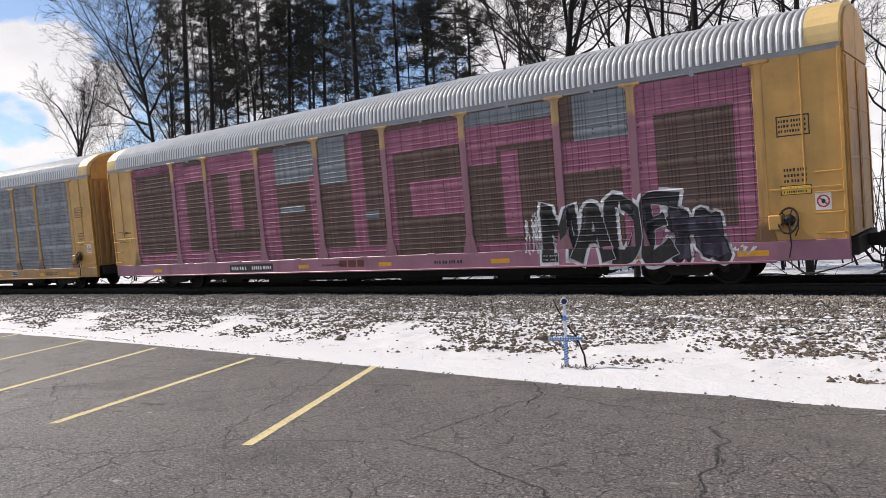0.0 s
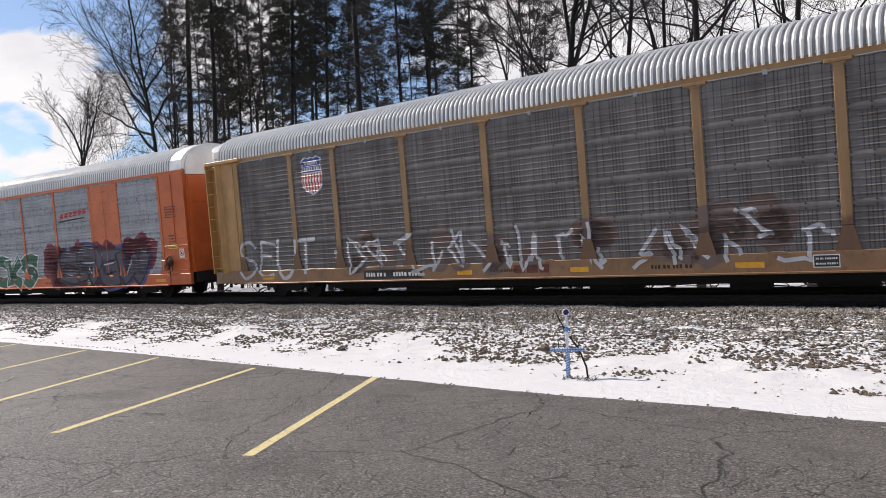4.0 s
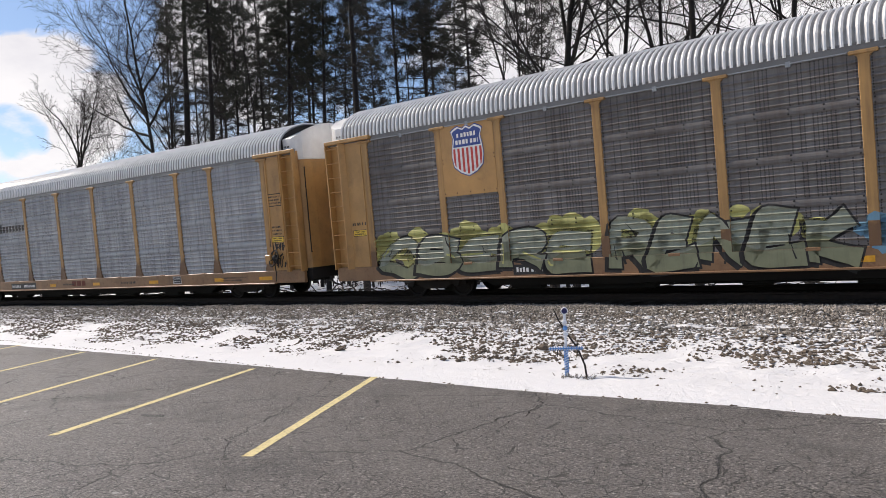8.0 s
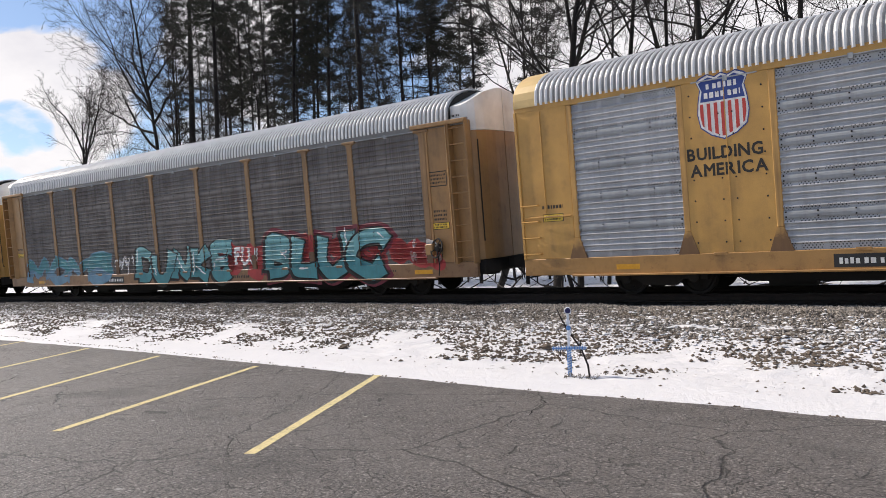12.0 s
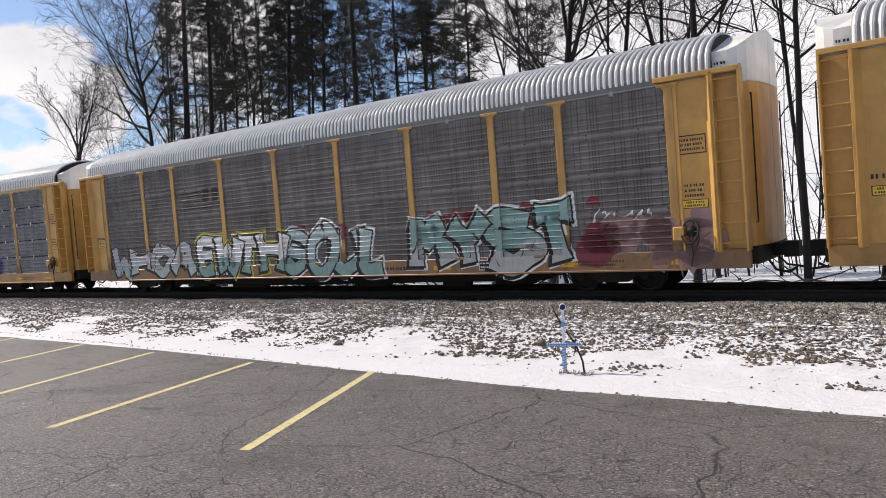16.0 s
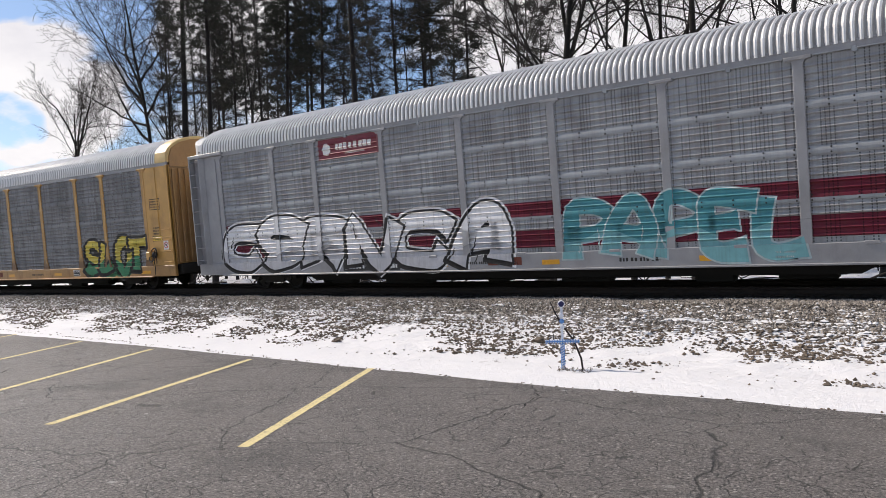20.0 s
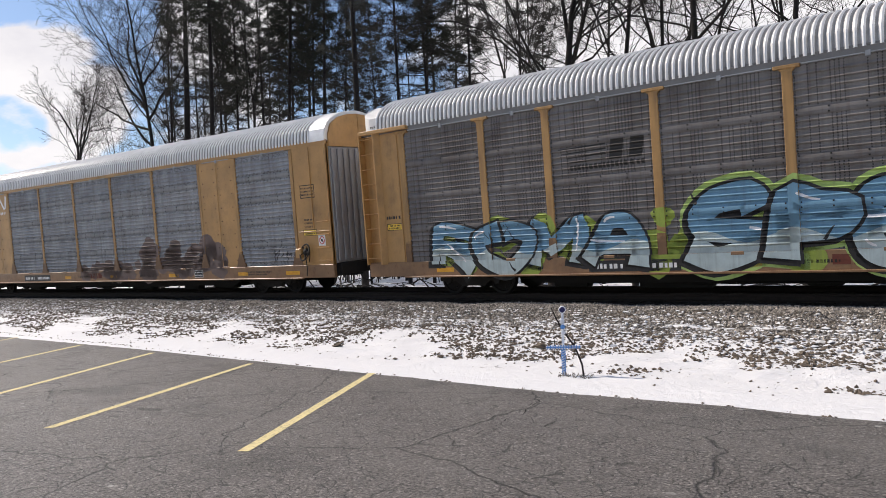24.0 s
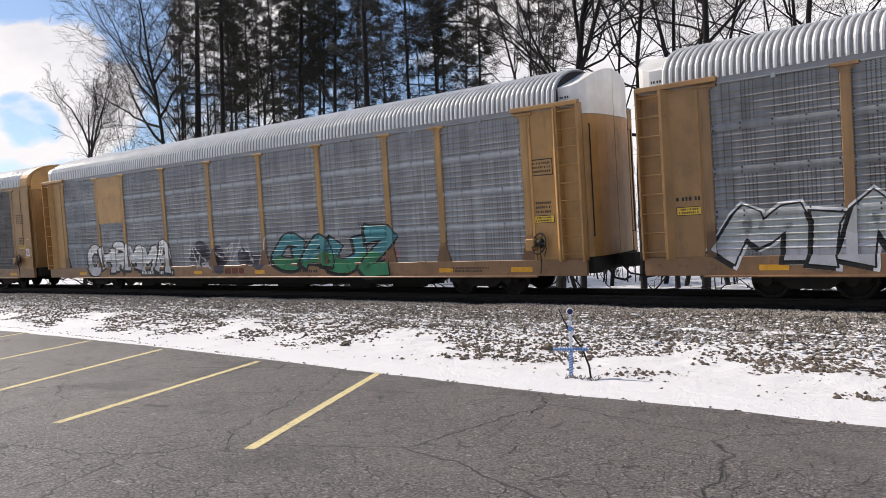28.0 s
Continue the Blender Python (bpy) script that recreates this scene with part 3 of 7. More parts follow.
def far_x(rng):
    """Denser near the camera."""
    return 2 - 40 * rng.random() ** 1.25


def ballast_spot(rng):
    x = far_x(rng)
    while True:
        y = 16.55 - 3.7 * rng.random() ** 1.1
        strip = abs(y - 13.5) < 0.10 or (x > -8.5 and abs(y - 12.7) < 0.06)
        if strip and rng.random() < 0.8:
            continue
        if noise.noise((x * 0.5, y * 1.3, 7)) > -0.9 + (12.9 - y) * 0.8:
            return x, y


def clod_spot(rng):
    while True:
        x = far_x(rng)
        y = rng.uniform(9.6, 13.0)
        if noise.noise((x * 0.55, y * 0.7, 2)) + 0.5 * noise.noise((x * 2.1, y * 2.6, 6)) + 0.26 * (y - (10.5 if x < -8 else 10.0)) > 0.0 + rng.random() * 0.45:
            return x, y


scatter("ballast", 36000, ballast_spot, lambda r: r.uniform(0.015, 0.036), STONE, "grey crushed-stone ballast along the track", "ballast", 5, 0.95)
scatter("ballast", 12000, lambda r: (far_x(r), r.uniform(15.7, 16.6)), lambda r: r.uniform(0.018, 0.036), STONE, "grey crushed-stone ballast shoulder beside the ties", "ballast", 6)
scatter("ballast", 3500, lambda r: (far_x(r), r.uniform(16.7, 19.6)), lambda r: r.uniform(0.03, 0.06), SHADED_STONE, "ballast between the rails, darkened for the shade under the train", "ballast", 7)
scatter("clods", 21000, clod_spot, lambda r: 0.008 + 0.042 * r.random() ** 2.6, CLOD, "dark frozen earth clods and stones poking through snow", "clods", 8, 0.6)
scatter("clods", 420, lambda r: [(x, shoulder(x) + r.gauss(0.03, 0.035)) for x in (far_x(r),)][0], lambda r: r.uniform(0.006, 0.024), CLOD, "dark crumbs of earth along the snow's edge", "clods", 19, 0.6)
scatter("clods", 130, lambda r: (far_x(r), r.uniform(9.2, 10.6)), lambda r: r.uniform(0.008, 0.03), CLOD, "few small dark clods lying on snow", "clods", 9, 0.6)

SNOW = plain("crusted_snow", (0.70, 0.70, 0.72), 0.6, 0, 0.06, 20)
scatter("snow_crumbs", 9000, lambda r: (far_x(r), r.choice((13.5, 13.0, 14.2, 15.0, 12.6)) + r.gauss(0, 0.35)), lambda r: 0.012 + 0.05 * r.random() ** 2.5, SNOW, "crumbs of old snow lying between the ballast stones", "snow", 10, 0.45)
for bx, by, bs in ((-10.75, 10.35, 0.07), (-6.75, 11.3, 0.09), (-8.0, 10.1, 0.05), (-7.6, 10.0, 0.05)):
    sh = Shape()
    me = bmesh.new()
    bmesh.ops.create_icosphere(me, subdivisions=3, radius=bs)
    for v in me.verts:
        v.co *= 1 + 0.7 * noise.noise(v.co * (1.3 / bs) + Vector((bx, by, 0)))
        v.co.z *= 0.55
        v.co.x *= 1.3
    d = bpy.data.meshes.new("rock")
    me.to_mesh(d)
    me.free()
    d.materials.append(CLOD)
    ob = new("rock", d)
    ob.location = (bx, by, ground_z(bx, by) + bs * 0.35)
    tagged(ob, "dark rough rock lying in the snow", "rock", "rocks on the verge")

# ---------- roadside cross ----------
BLUE = plain("blue_ribbon", (0.10, 0.25, 0.55), 0.6, 0, 0.3, 30)
PALE = plain("white_painted_stake", (0.72, 0.74, 0.80), 0.6, 0, 0.1, 10)
NAVY = plain("navy_disc", (0.015, 0.015, 0.09), 0.4)
gx, gy = -5.27, 9.42
gz = ground_z(gx, gy)
cross = new("roadside_cross")
cross.matrix_world = pose(gx, gy, gz - 0.02, rz=30)
tagged(cross, "small white roadside cross wrapped in blue ribbon, standing in snow", "cross")
piece("stake", Shape().box(-0.018, 0.018, -0.012, 0.012, 0, 0.93, 0.003).mesh("stake", PALE), cross)
piece("crossbar", Shape().box(-0.24, 0.24, -0.036, -0.014, 0.40, 0.438, 0.004).mesh("crossbar", PALE), cross)
rib = Shape()
for i in range(9):
    z = 0.08 + i * 0.036
    rib.tube([(-0.03, -0.02, z), (0.0, -0.026, z + 0.012), (0.03, -0.02, z + 0.03)], 0.007, 5)
for s in (-1, 1):
    for z0, z1 in ((0.04, 0.44),):
        rib.tube([(s * 0.024, -0.02, z0), (s * 0.024, -0.022, z1)], 0.005, 5)
piece("ribbon", rib.mesh("ribbon", BLUE), cross, label="blue ribbon wound round the stake")
rib = Shape()
for i in range(13):
    x = -0.22 + i * 0.036
    rib.tube([(x, -0.045, 0.39), (x + 0.012, -0.048, 0.42), (x + 0.004, -0.045, 0.45)], 0.006, 5)
rib.tube([(-0.24, -0.046, 0.42), (0.24, -0.046, 0.42)], 0.007, 5)
piece("ribbon", rib.mesh("ribbon", BLUE), cross, label="blue ribbon wound round the crossbar")
for s in (-0.12, 0.16):
    piece("peg", Shape().tube([(s, 0.02, 0.3), (s, 0.02, 0.52)], 0.006, 6).mesh("peg", DARK), cross)
piece("ring", Shape().lathe([(0.046, -0.02), (0.05, -0.012), (0.05, 0.012), (0.046, 0.02)], "y", 20).mesh("ring", PALE), cross, (0, 0, 0.94))
piece("disc", Shape().lathe([(0.036, -0.028), (0.04, -0.022), (0.04, 0.0)], "y", 18).mesh("disc", NAVY), cross, (0, 0, 0.94))
for i, z in enumerate((0.78, 0.70, 0.62)):
    piece("rosette", Shape().lathe([(0.02, -0.034), (0.034, -0.026), (0.034, -0.014)], "y", 10).mesh("rosette", PALE if i != 1 else BLUE), cross, (0.004 * (i - 1), 0, z))
branch = Shape()
branch.tube([(0.27, -0.05, -0.03), (0.25, -0.03, 0.16), (0.16, 0, 0.40), (0.02, 0.02, 0.60), (-0.09, 0.02, 0.80), (-0.15, 0.03, 0.95)], [0.014, 0.014, 0.013, 0.012, 0.01, 0.006], 6)
branch.tube([(-0.04, 0.02, 0.70), (-0.10, 0.0, 0.74)], [0.007, 0.004], 5)
ob = new("fallen_branch", branch.mesh("fallen_branch", TWIG))
ob.matrix_world = pose(gx, gy, gz, rz=30)
tagged(ob, "crooked bare branch leaning on the cross", "branch")
tuft = Shape()
rng = random.Random(3)
for i in range(46):
    a, r = rng.uniform(0, 6.28), rng.uniform(0.02, 0.24)
    x, y = r * math.cos(a) * 1.5, r * math.sin(a) * 0.6
    tuft.tube([(x, y, -0.02), (x + rng.uniform(-.08, .08), y + rng.uniform(-.05, .05), rng.uniform(0.01, 0.06))], [0.006, 0.003], 4)
ob = new("dead_stalks", tuft.mesh("dead_stalks", CLOD))
ob.location = (gx + 0.1, gy - 0.02, gz)
tagged(ob, "dead brown stalks at the foot of the cross", "stalks", kind="stuff")

# ---------- trees behind the track ----------


class Wood:
    """Numpy-built tapered limbs, as one mesh of triangles and quads."""

    def __init__(self):
        self.v, self.f, self.count = [], [], 0

    def limb(self, path, radii, sides):
        p = np.array(path, float)
        d = np.gradient(p, axis=0)
        d /= np.linalg.norm(d, axis=1)[:, None] + 1e-9
        ref = np.array([0.31, 0.22, 0.93]) if abs(d[0][2]) < 0.8 else np.array([0.9, 0.3, 0.1])
        u = np.cross(d, ref)
        u /= np.linalg.norm(u, axis=1)[:, None] + 1e-9
        w = np.cross(d, u)
        a = np.arange(sides) * 2 * np.pi / sides
        ring = p[:, None, :] + (u[:, None, :] * np.cos(a)[None, :, None] + w[:, None, :] * np.sin(a)[None, :, None]) * np.array(radii)[:, None, None]
        n = len(p)
        self.v.append(ring.reshape(-1, 3))
        i, k = np.meshgrid(np.arange(n - 1), np.arange(sides), indexing="ij")
        j = (k + 1) % sides
        q = np.stack([i * sides + k, i * sides + j, (i + 1) * sides + j, (i + 1) * sides + k], -1).reshape(-1, 4) + self.count
        self.f.append(q)
        self.count += n * sides

    def mesh(self, name, mat):
        return mesh_of(name, np.concatenate(self.v).tolist(), np.concatenate(self.f).tolist(), mat, smooth=True)


def wander(rng, start, way, length, steps, bend, lift=0.0):
    p, d = np.array(start, float), np.array(way, float)
    d /= np.linalg.norm(d)
    out = [p.copy()]
    for _ in range(steps):
        d = d + np.array([rng.gauss(0, bend), rng.gauss(0, bend), rng.gauss(0, bend) + lift])
        d /= np.linalg.norm(d)
        p = p + d * (length / steps)
        out.append(p.copy())
    return out, d


def bare_tree(name, seed, height, girth, first=0.4, spread=0.75, gnarl=1.0, limbs=12, lift=0.05, forks=(), fine=0.009, label="bare deciduous tree with dark trunk and fine twigs"):
    """Trunk, limbs, boughs and twigs; forks: (height share, turn, slope, length) of great limbs."""
    rng = random.Random(seed)
    trunk, twigs = Wood(), Wood()

    def grow(start, way, length, r, depth):
        path, _ = wander(rng, start, way, length, (8, 8, 6, 5, 4)[depth], (0.035, 0.13, 0.19, 0.22, 0.22)[depth] * gnarl, (0.0, lift, lift, 0.04, 0.03)[depth])
        end = max(0.006, r * 0.22)
        radii = np.linspace(r, end, len(path))
        (trunk if depth < 2 else twigs).limb(path, radii, (9, 6, 4, 3, 3)[depth])
        if depth == 4:
            return
        if depth == 0:
            for share, turn, slope, reach in forks:
                k = share * (len(path) - 1)
                q = path[int(k)] + (path[min(int(k) + 1, len(path) - 1)] - path[int(k)]) * (k % 1)
                a = radians(turn)
                grow(q, (math.cos(a) * math.cos(radians(slope)), math.sin(a) * math.cos(radians(slope)), math.sin(radians(slope))), reach, r * 0.5, 1)
        kids = (limbs, 8, 6, 4)[depth]
        for i in range(kids):
            f = (first if depth == 0 else 0.2) + (1 - (first if depth == 0 else 0.2)) * (i + rng.random()) / kids
            k = min(len(path) - 2, int(f * (len(path) - 1)))
            q = path[k] + (path[k + 1] - path[k]) * (f * (len(path) - 1) - k)
            tang = path[k + 1] - path[k]
            tang = tang / np.linalg.norm(tang)
            side = np.array([rng.gauss(0, 1), rng.gauss(0, 1), rng.gauss(0, 0.5)])
            side -= tang * side.dot(tang)
            side /= np.linalg.norm(side)
            w = tang * rng.uniform(0.6, 1.0) + side * spread * rng.uniform(0.6, 1.2)
            rr = max(fine * (1.0, 1.0, 0.8, 0.6)[depth], (r + (end - r) * f) * rng.uniform(0.35, 0.6))
            grow(q, w, length * rng.uniform(0.34, 0.55) * (1.2 - 0.6 * f), rr, depth + 1)

    grow((0, 0, -0.3), (0, 0, 1.0), height, girth, 0)
    root = new(name)
    piece("trunk", trunk.mesh("trunk", BARK), root)
    piece("crown", twigs.mesh("crown", TWIG), root, label="open crown of fine bare twigs")
    return tagged(root, label, "tree", "bare trees behind the track")


def pine_tree(name, seed, height, girth, first=0.5, reach=2.6, full=1.0, label="tall dark pine with bare lower trunk and ragged needles"):
    rng = random.Random(seed)
    trunk, limbs = Wood(), Wood()
    path, _ = wander(rng, (0, 0, -0.3), (rng.gauss(0, .02), rng.gauss(0, .02), 1), height, 9, 0.012)
    trunk.limb(path, np.linspace(girth, girth * 0.25, len(path)), 10)
    nv, nf = [], []

    def clump(c, size):
        for _ in range(24):
            d = Vector((rng.gauss(0, 1), rng.gauss(0, 1), rng.gauss(0.2, 0.7))).normalized()
            s = d.orthogonal().normalized() * size * rng.uniform(0.022, 0.05)
            o = len(nv)
            b = Vector(c) + d * size * rng.uniform(0, 0.35)
            e = b + d * size * rng.uniform(0.35, 0.75)
            nv.extend([tuple(b - s), tuple(b + s), tuple(e)])
            nf.append((o, o + 1, o + 2))

    z = height * 0.22
    while z < height * 0.98:
        f = z / height
        k = min(len(path) - 2, int(f * (len(path) - 1)))
        base = path[k] + (path[k + 1] - path[k]) * (f * (len(path) - 1) - k)
        alive = f > first + rng.uniform(-0.07, 0.07)
        for _ in range(rng.choice((2, 3, 3, 4))):
            a = rng.uniform(0, 6.28)
            ln = reach * rng.uniform(0.4, 1.15) * (1.2 - f * 0.75) * (1 if alive else 0.7)
            lp, _ = wander(rng, base, (math.cos(a), math.sin(a), rng.uniform(-0.25, 0.3)), ln, 5, 0.15, 0.02)
            limbs.limb(lp, np.linspace(0.04 * (1.25 - f), 0.009, len(lp)), 4)
            for i in range(7):
                g = rng.uniform(0.2, 0.98)
                j = int(g * 5)
                q = lp[j] + (lp[j + 1] - lp[j]) * (g * 5 - j)
                b = a + rng.gauss(0, .8)
                sp, _ = wander(rng, q, (math.cos(b), math.sin(b), rng.uniform(-.35, .45)), ln * rng.uniform(.18, .45), 3, .22)
                limbs.limb(sp, [0.014, 0.011, 0.008, 0.005], 3)
                if not alive and rng.random() < 0.5:
                    tp, _ = wander(rng, sp[1], (rng.gauss(0, 1), rng.gauss(0, 1), rng.gauss(0, .6)), ln * 0.2, 2, .2)
                    limbs.limb(tp, [0.008, 0.006, 0.004], 3)
                if alive and rng.random() < full:
                    clump(sp[-1], rng.uniform(0.3, 0.5))
                    clump(sp[2], rng.uniform(0.25, 0.42))
        z += rng.uniform(0.26, 0.6)
    root = new(name)
    piece("trunk", trunk.mesh("trunk", BARK_PINE), root)
    piece("branchwork", limbs.mesh("branchwork", BARK_PINE), root)
    piece("needle_crown", mesh_of("needle_crown", nv, nf, NEEDLE), root, label="dark green pine needles in ragged clumps")
    return tagged(root, label, "tree", "pines behind the track")


PINES = [pine_tree("pine_tree", 11, 25, 0.20, 0.56, 2.9, 0.75), pine_tree("pine_tree", 12, 26, 0.14, 0.54, 2.6, 0.65),
         pine_tree("pine_tree", 13, 25, 0.32, 0.60, 3.6, 0.7), pine_tree("pine_tree", 14, 25, 0.11, 0.5, 2.4, 0.6)]
BARES = [bare_tree("bare_tree", 21, 21, 0.11, 0.38, 0.8, 1.2), bare_tree("bare_tree", 22, 22, 0.16, 0.36, 0.9, 1.4),
         bare_tree("bare_tree", 23, 20, 0.23, 0.30, 1.1, 1.7, 13, 0.02, label="stout bare oak with crooked spreading limbs"), bare_tree("bare_tree", 24, 18, 0.08, 0.3, 0.7, 1.1, 10)]
USED = set()


def plant(kind, k, x, y, size=1.0, lean=0.0):
    """One tree of a kind, leaning along the track by the slope given."""
    ob = (PINES if kind == "p" else BARES)[k]
    m = Matrix.Translation((x - lean * 10, y, ground_z(x, y) - 0.05)) @ Matrix.Rotation(math.atan(lean), 4, "Y") @ Matrix.Rotation((x * 53 + y * 31) % 6.28, 4, "Z")
    if ob in USED:
        ob = copy_thing(ob, m)
        ob.scale = (size, size, size)
    else:
        USED.add(ob)
        ob.matrix_basis = m @ Matrix.Scale(size, 4)


for row in (("p", 2, -46.4, 31), ("p", 0, -42.2, 30, 1.1), ("p", 3, -52.0, 38, 1.1), ("p", 1, -47.9, 36), ("p", 3, -48.6, 38, 1.1), ("p", 1, -43.9, 36), ("p", 0, -39.6, 34, 0.95), ("p", 1, -45.2, 40, 1.1),
            ("p", 1, -39.9, 37), ("p", 0, -35.0, 33, 0.9), ("p", 3, -38.2, 38), ("p", 0, -26.9, 28, 1.0), ("p", 1, -29.0, 34, 0.95), ("p", 3, -28.0, 35, 1.05), ("p", 3, -25.0, 35), ("p", 1, -33.5, 41, 1.1),
            ("p", 3, -55.6, 36, 1.0), ("p", 0, -59.5, 44, 1.1), ("p", 3, -57.0, 48, 1.2), ("p", 1, -64.0, 52, 1.2), ("p", 0, -50.5, 46, 1.1), ("p", 3, -44.0, 48, 1.15), ("p", 1, -36.0, 46, 1.1),
            ("p", 0, -54.0, 55, 1.2), ("p", 1, -42.0, 57, 1.2), ("p", 3, -31.5, 52, 1.1), ("p", 3, -23.5, 40, 0.8),
            ("b", 3, -30.9, 37, 1.0, 0.1), ("b", 0, -21.7, 33, 0.95, -0.35), ("b", 0, -21.3, 34), ("b", 2, -16.1, 28), ("b", 1, -16.6, 31, 1.0), ("b", 1, -15.9, 30, 1.05, 0.45), ("b", 0, -16.7, 34, 0.95),
            ("b", 1, -13.7, 31, 0.95), ("b", 0, -14.1, 34, 1.05, -0.3), ("b", 0, -12.6, 32, 1.1), ("b", 0, -13.6, 36, 1.1, 0.12), ("b", 1, -10.3, 29, 1.1), ("b", 0, -11.5, 34, 1.0, 0.15), ("b", 1, -6.6, 30, 0.95),
            ("b", 3, -9.0, 36), ("b", 0, -8.2, 33, 1.0, -0.1), ("b", 2, -4.6, 33, 0.8), ("b", 1, -2.0, 31, 0.9), ("b", 0, 1.2, 33), ("b", 2, 5.5, 34, 1.0), ("b", 1, 11.0, 33), ("b", 0, 18.0, 36),
            ("b", 3, -34.0, 36), ("b", 0, -37.0, 42, 1.0), ("b", 0, -49.5, 34.5, 1.05), ("b", 1, -51.5, 41, 1.1), ("b", 3, -41.0, 33, 1.1), ("b", 0, -57.5, 40, 1.1), ("b", 3, -46.0, 43, 1.2),
            ("b", 1, -53.5, 34, 1.05), ("b", 0, -56.5, 36.5, 1.1), ("b", 3, -59.5, 34, 0.8), ("b", 3, -57.5, 33, 0.8), ("b", 3, -55.0, 33.5, 0.7), ("b", 3, -62.0, 41, 0.9), ("b", 3, -65.5, 45, 0.85), ("b", 0, -78.0, 60, 0.9), ("b", 3, -84.0, 58, 0.8)):
    plant(*row)
small = bare_tree("bare_tree", 36, 13.5, 0.17, 0.72, 0.55, 0.9, 3, 0.04, ((.64, 178, 30, 7.0), (.70, 165, 58, 7.0), (.74, 15, 64, 7.0), (.78, 200, 74, 6.0), (.68, -20, 72, 6.0)), 0.014, "slender bare tree with upswept limbs, standing apart")
small.matrix_basis = pose(-56.0, 27.5, 0.1)
wide = bare_tree("bare_tree", 38, 23, 0.20, 0.50, 0.85, 1.1, 15, 0.05, ((.47, 178, 14, 8.5), (.52, 190, 26, 10.0), (.58, 170, 40, 10.5), (.62, 185, 58, 10.0), (.55, 20, 55, 8.0), (.66, 100, 60, 7.0)), 0.012, "wide bare tree with long limbs reaching over the track")
wide.matrix_basis = pose(-49.6, 31.0, 0.1)

# young stems, brush and far woods: nobody could count them
rng = random.Random(77)
st = Wood()
for _ in range(750):
    y = 36 + 38 * rng.random() ** 1.2
    x = rng.uniform(-2.2 * y - 5, 6)
    if x < -1.75 * y + 3 and rng.random() < 0.55:
        continue
    h = rng.uniform(4, 13) * (1 if x > -1.8 * y else 0.7)
    p, _ = wander(rng, (x, y, ground_z(x, y) - 0.1), (rng.gauss(0, .1), rng.gauss(0, .1), 1), h, 5, 0.06)
    r = rng.uniform(0.02, 0.06)
    st.limb(p, np.linspace(r, 0.008, 6), 4)
    for _ in range(rng.randint(4, 9)):
        k = rng.randint(1, 4)
        q, _ = wander(rng, p[k], (rng.gauss(0, 1), rng.gauss(0, 1), rng.uniform(.2, 1.2)), h * rng.uniform(.1, .28), 3, 0.15)
        st.limb(q, [r * .4, r * .3, .006, .003], 3)
tagged(new("brush", st.mesh("brush", TWIG)), "thicket of thin bare saplings behind the track", "brush", kind="stuff")
st = Wood()
for _ in range(200):
    x, y = rng.uniform(-55, 3), rng.uniform(21.5, 29)
    a = rng.uniform(0, 6.28)
    z = ground_z(x, y)
    p, _ = wander(rng, (x, y, z + rng.uniform(0, .25)), (math.cos(a), math.sin(a), rng.uniform(-.1, .5)), rng.uniform(0.6, 3.0), 4, 0.2)
    st.limb(p, np.linspace(rng.uniform(.012, .06), 0.006, 5), 5)
tagged(new("deadfall", st.mesh("deadfall", BARK)), "fallen branches and brush lying on snow", "deadfall", kind="stuff")

# ---------- the train: covered auto carriers ----------
PITCH, HALF = 27.593, 13.5
POSTS = (-11.9, -9.1, -7.12, -4.27, -1.42, 1.42, 4.27, 7.12, 9.1, 11.9)
Z_SILL0, Z_SILL1, Z_TOP, Z_EAVE, Z_RIDGE = 0.53, 0.97, 4.60, 4.78, 5.70
FACE = 1.475        # flat of the screens, half width
RIDGE = 0.040       # how far the corrugations stand out
POST_FACE, SILL_FACE = 1.524, 1.530


def corrugation(kind):
    """Heights and depths of a screen from bottom to top."""
    pts = [(Z_SILL1, 0.0)]
    tiers, ridges, band = {"four": (4, 5, 0.19), "five": (5, 4, 0.19), "seam": (5, 4, 0.12)}[kind]
    h = (Z_TOP - Z_SILL1) / tiers
    for t in range(tiers):
        z = Z_SILL1 + t * h
        if kind == "seam" and t:
            pts += [(z - 0.021, 0.0), (z - 0.020, -0.02), (z + 0.020, -0.02), (z + 0.021, 0.0)]
        elif t:
            pts += [(z - 0.098, 0.0), (z - 0.090, 0.020), (z - 0.060, 0.036), (z - 0.01, 0.042), (z + 0.045, 0.036), (z + 0.074, 0.020), (z + 0.084, 0.0)]
        p = (h - band) / ridges
        for r in range(ridges):
            a = z + band / 2 + p * (r + 0.5)
            pts += [(a - 0.044, 0.0), (a - 0.016, RIDGE), (a - 0.008, RIDGE), (a + 0.040, 0.0)]
    pts.append((Z_TOP, 0.0))
    return pts


PROFILES = {k: corrugation(k) for k in ("four", "five", "seam")}
CACHE = {}


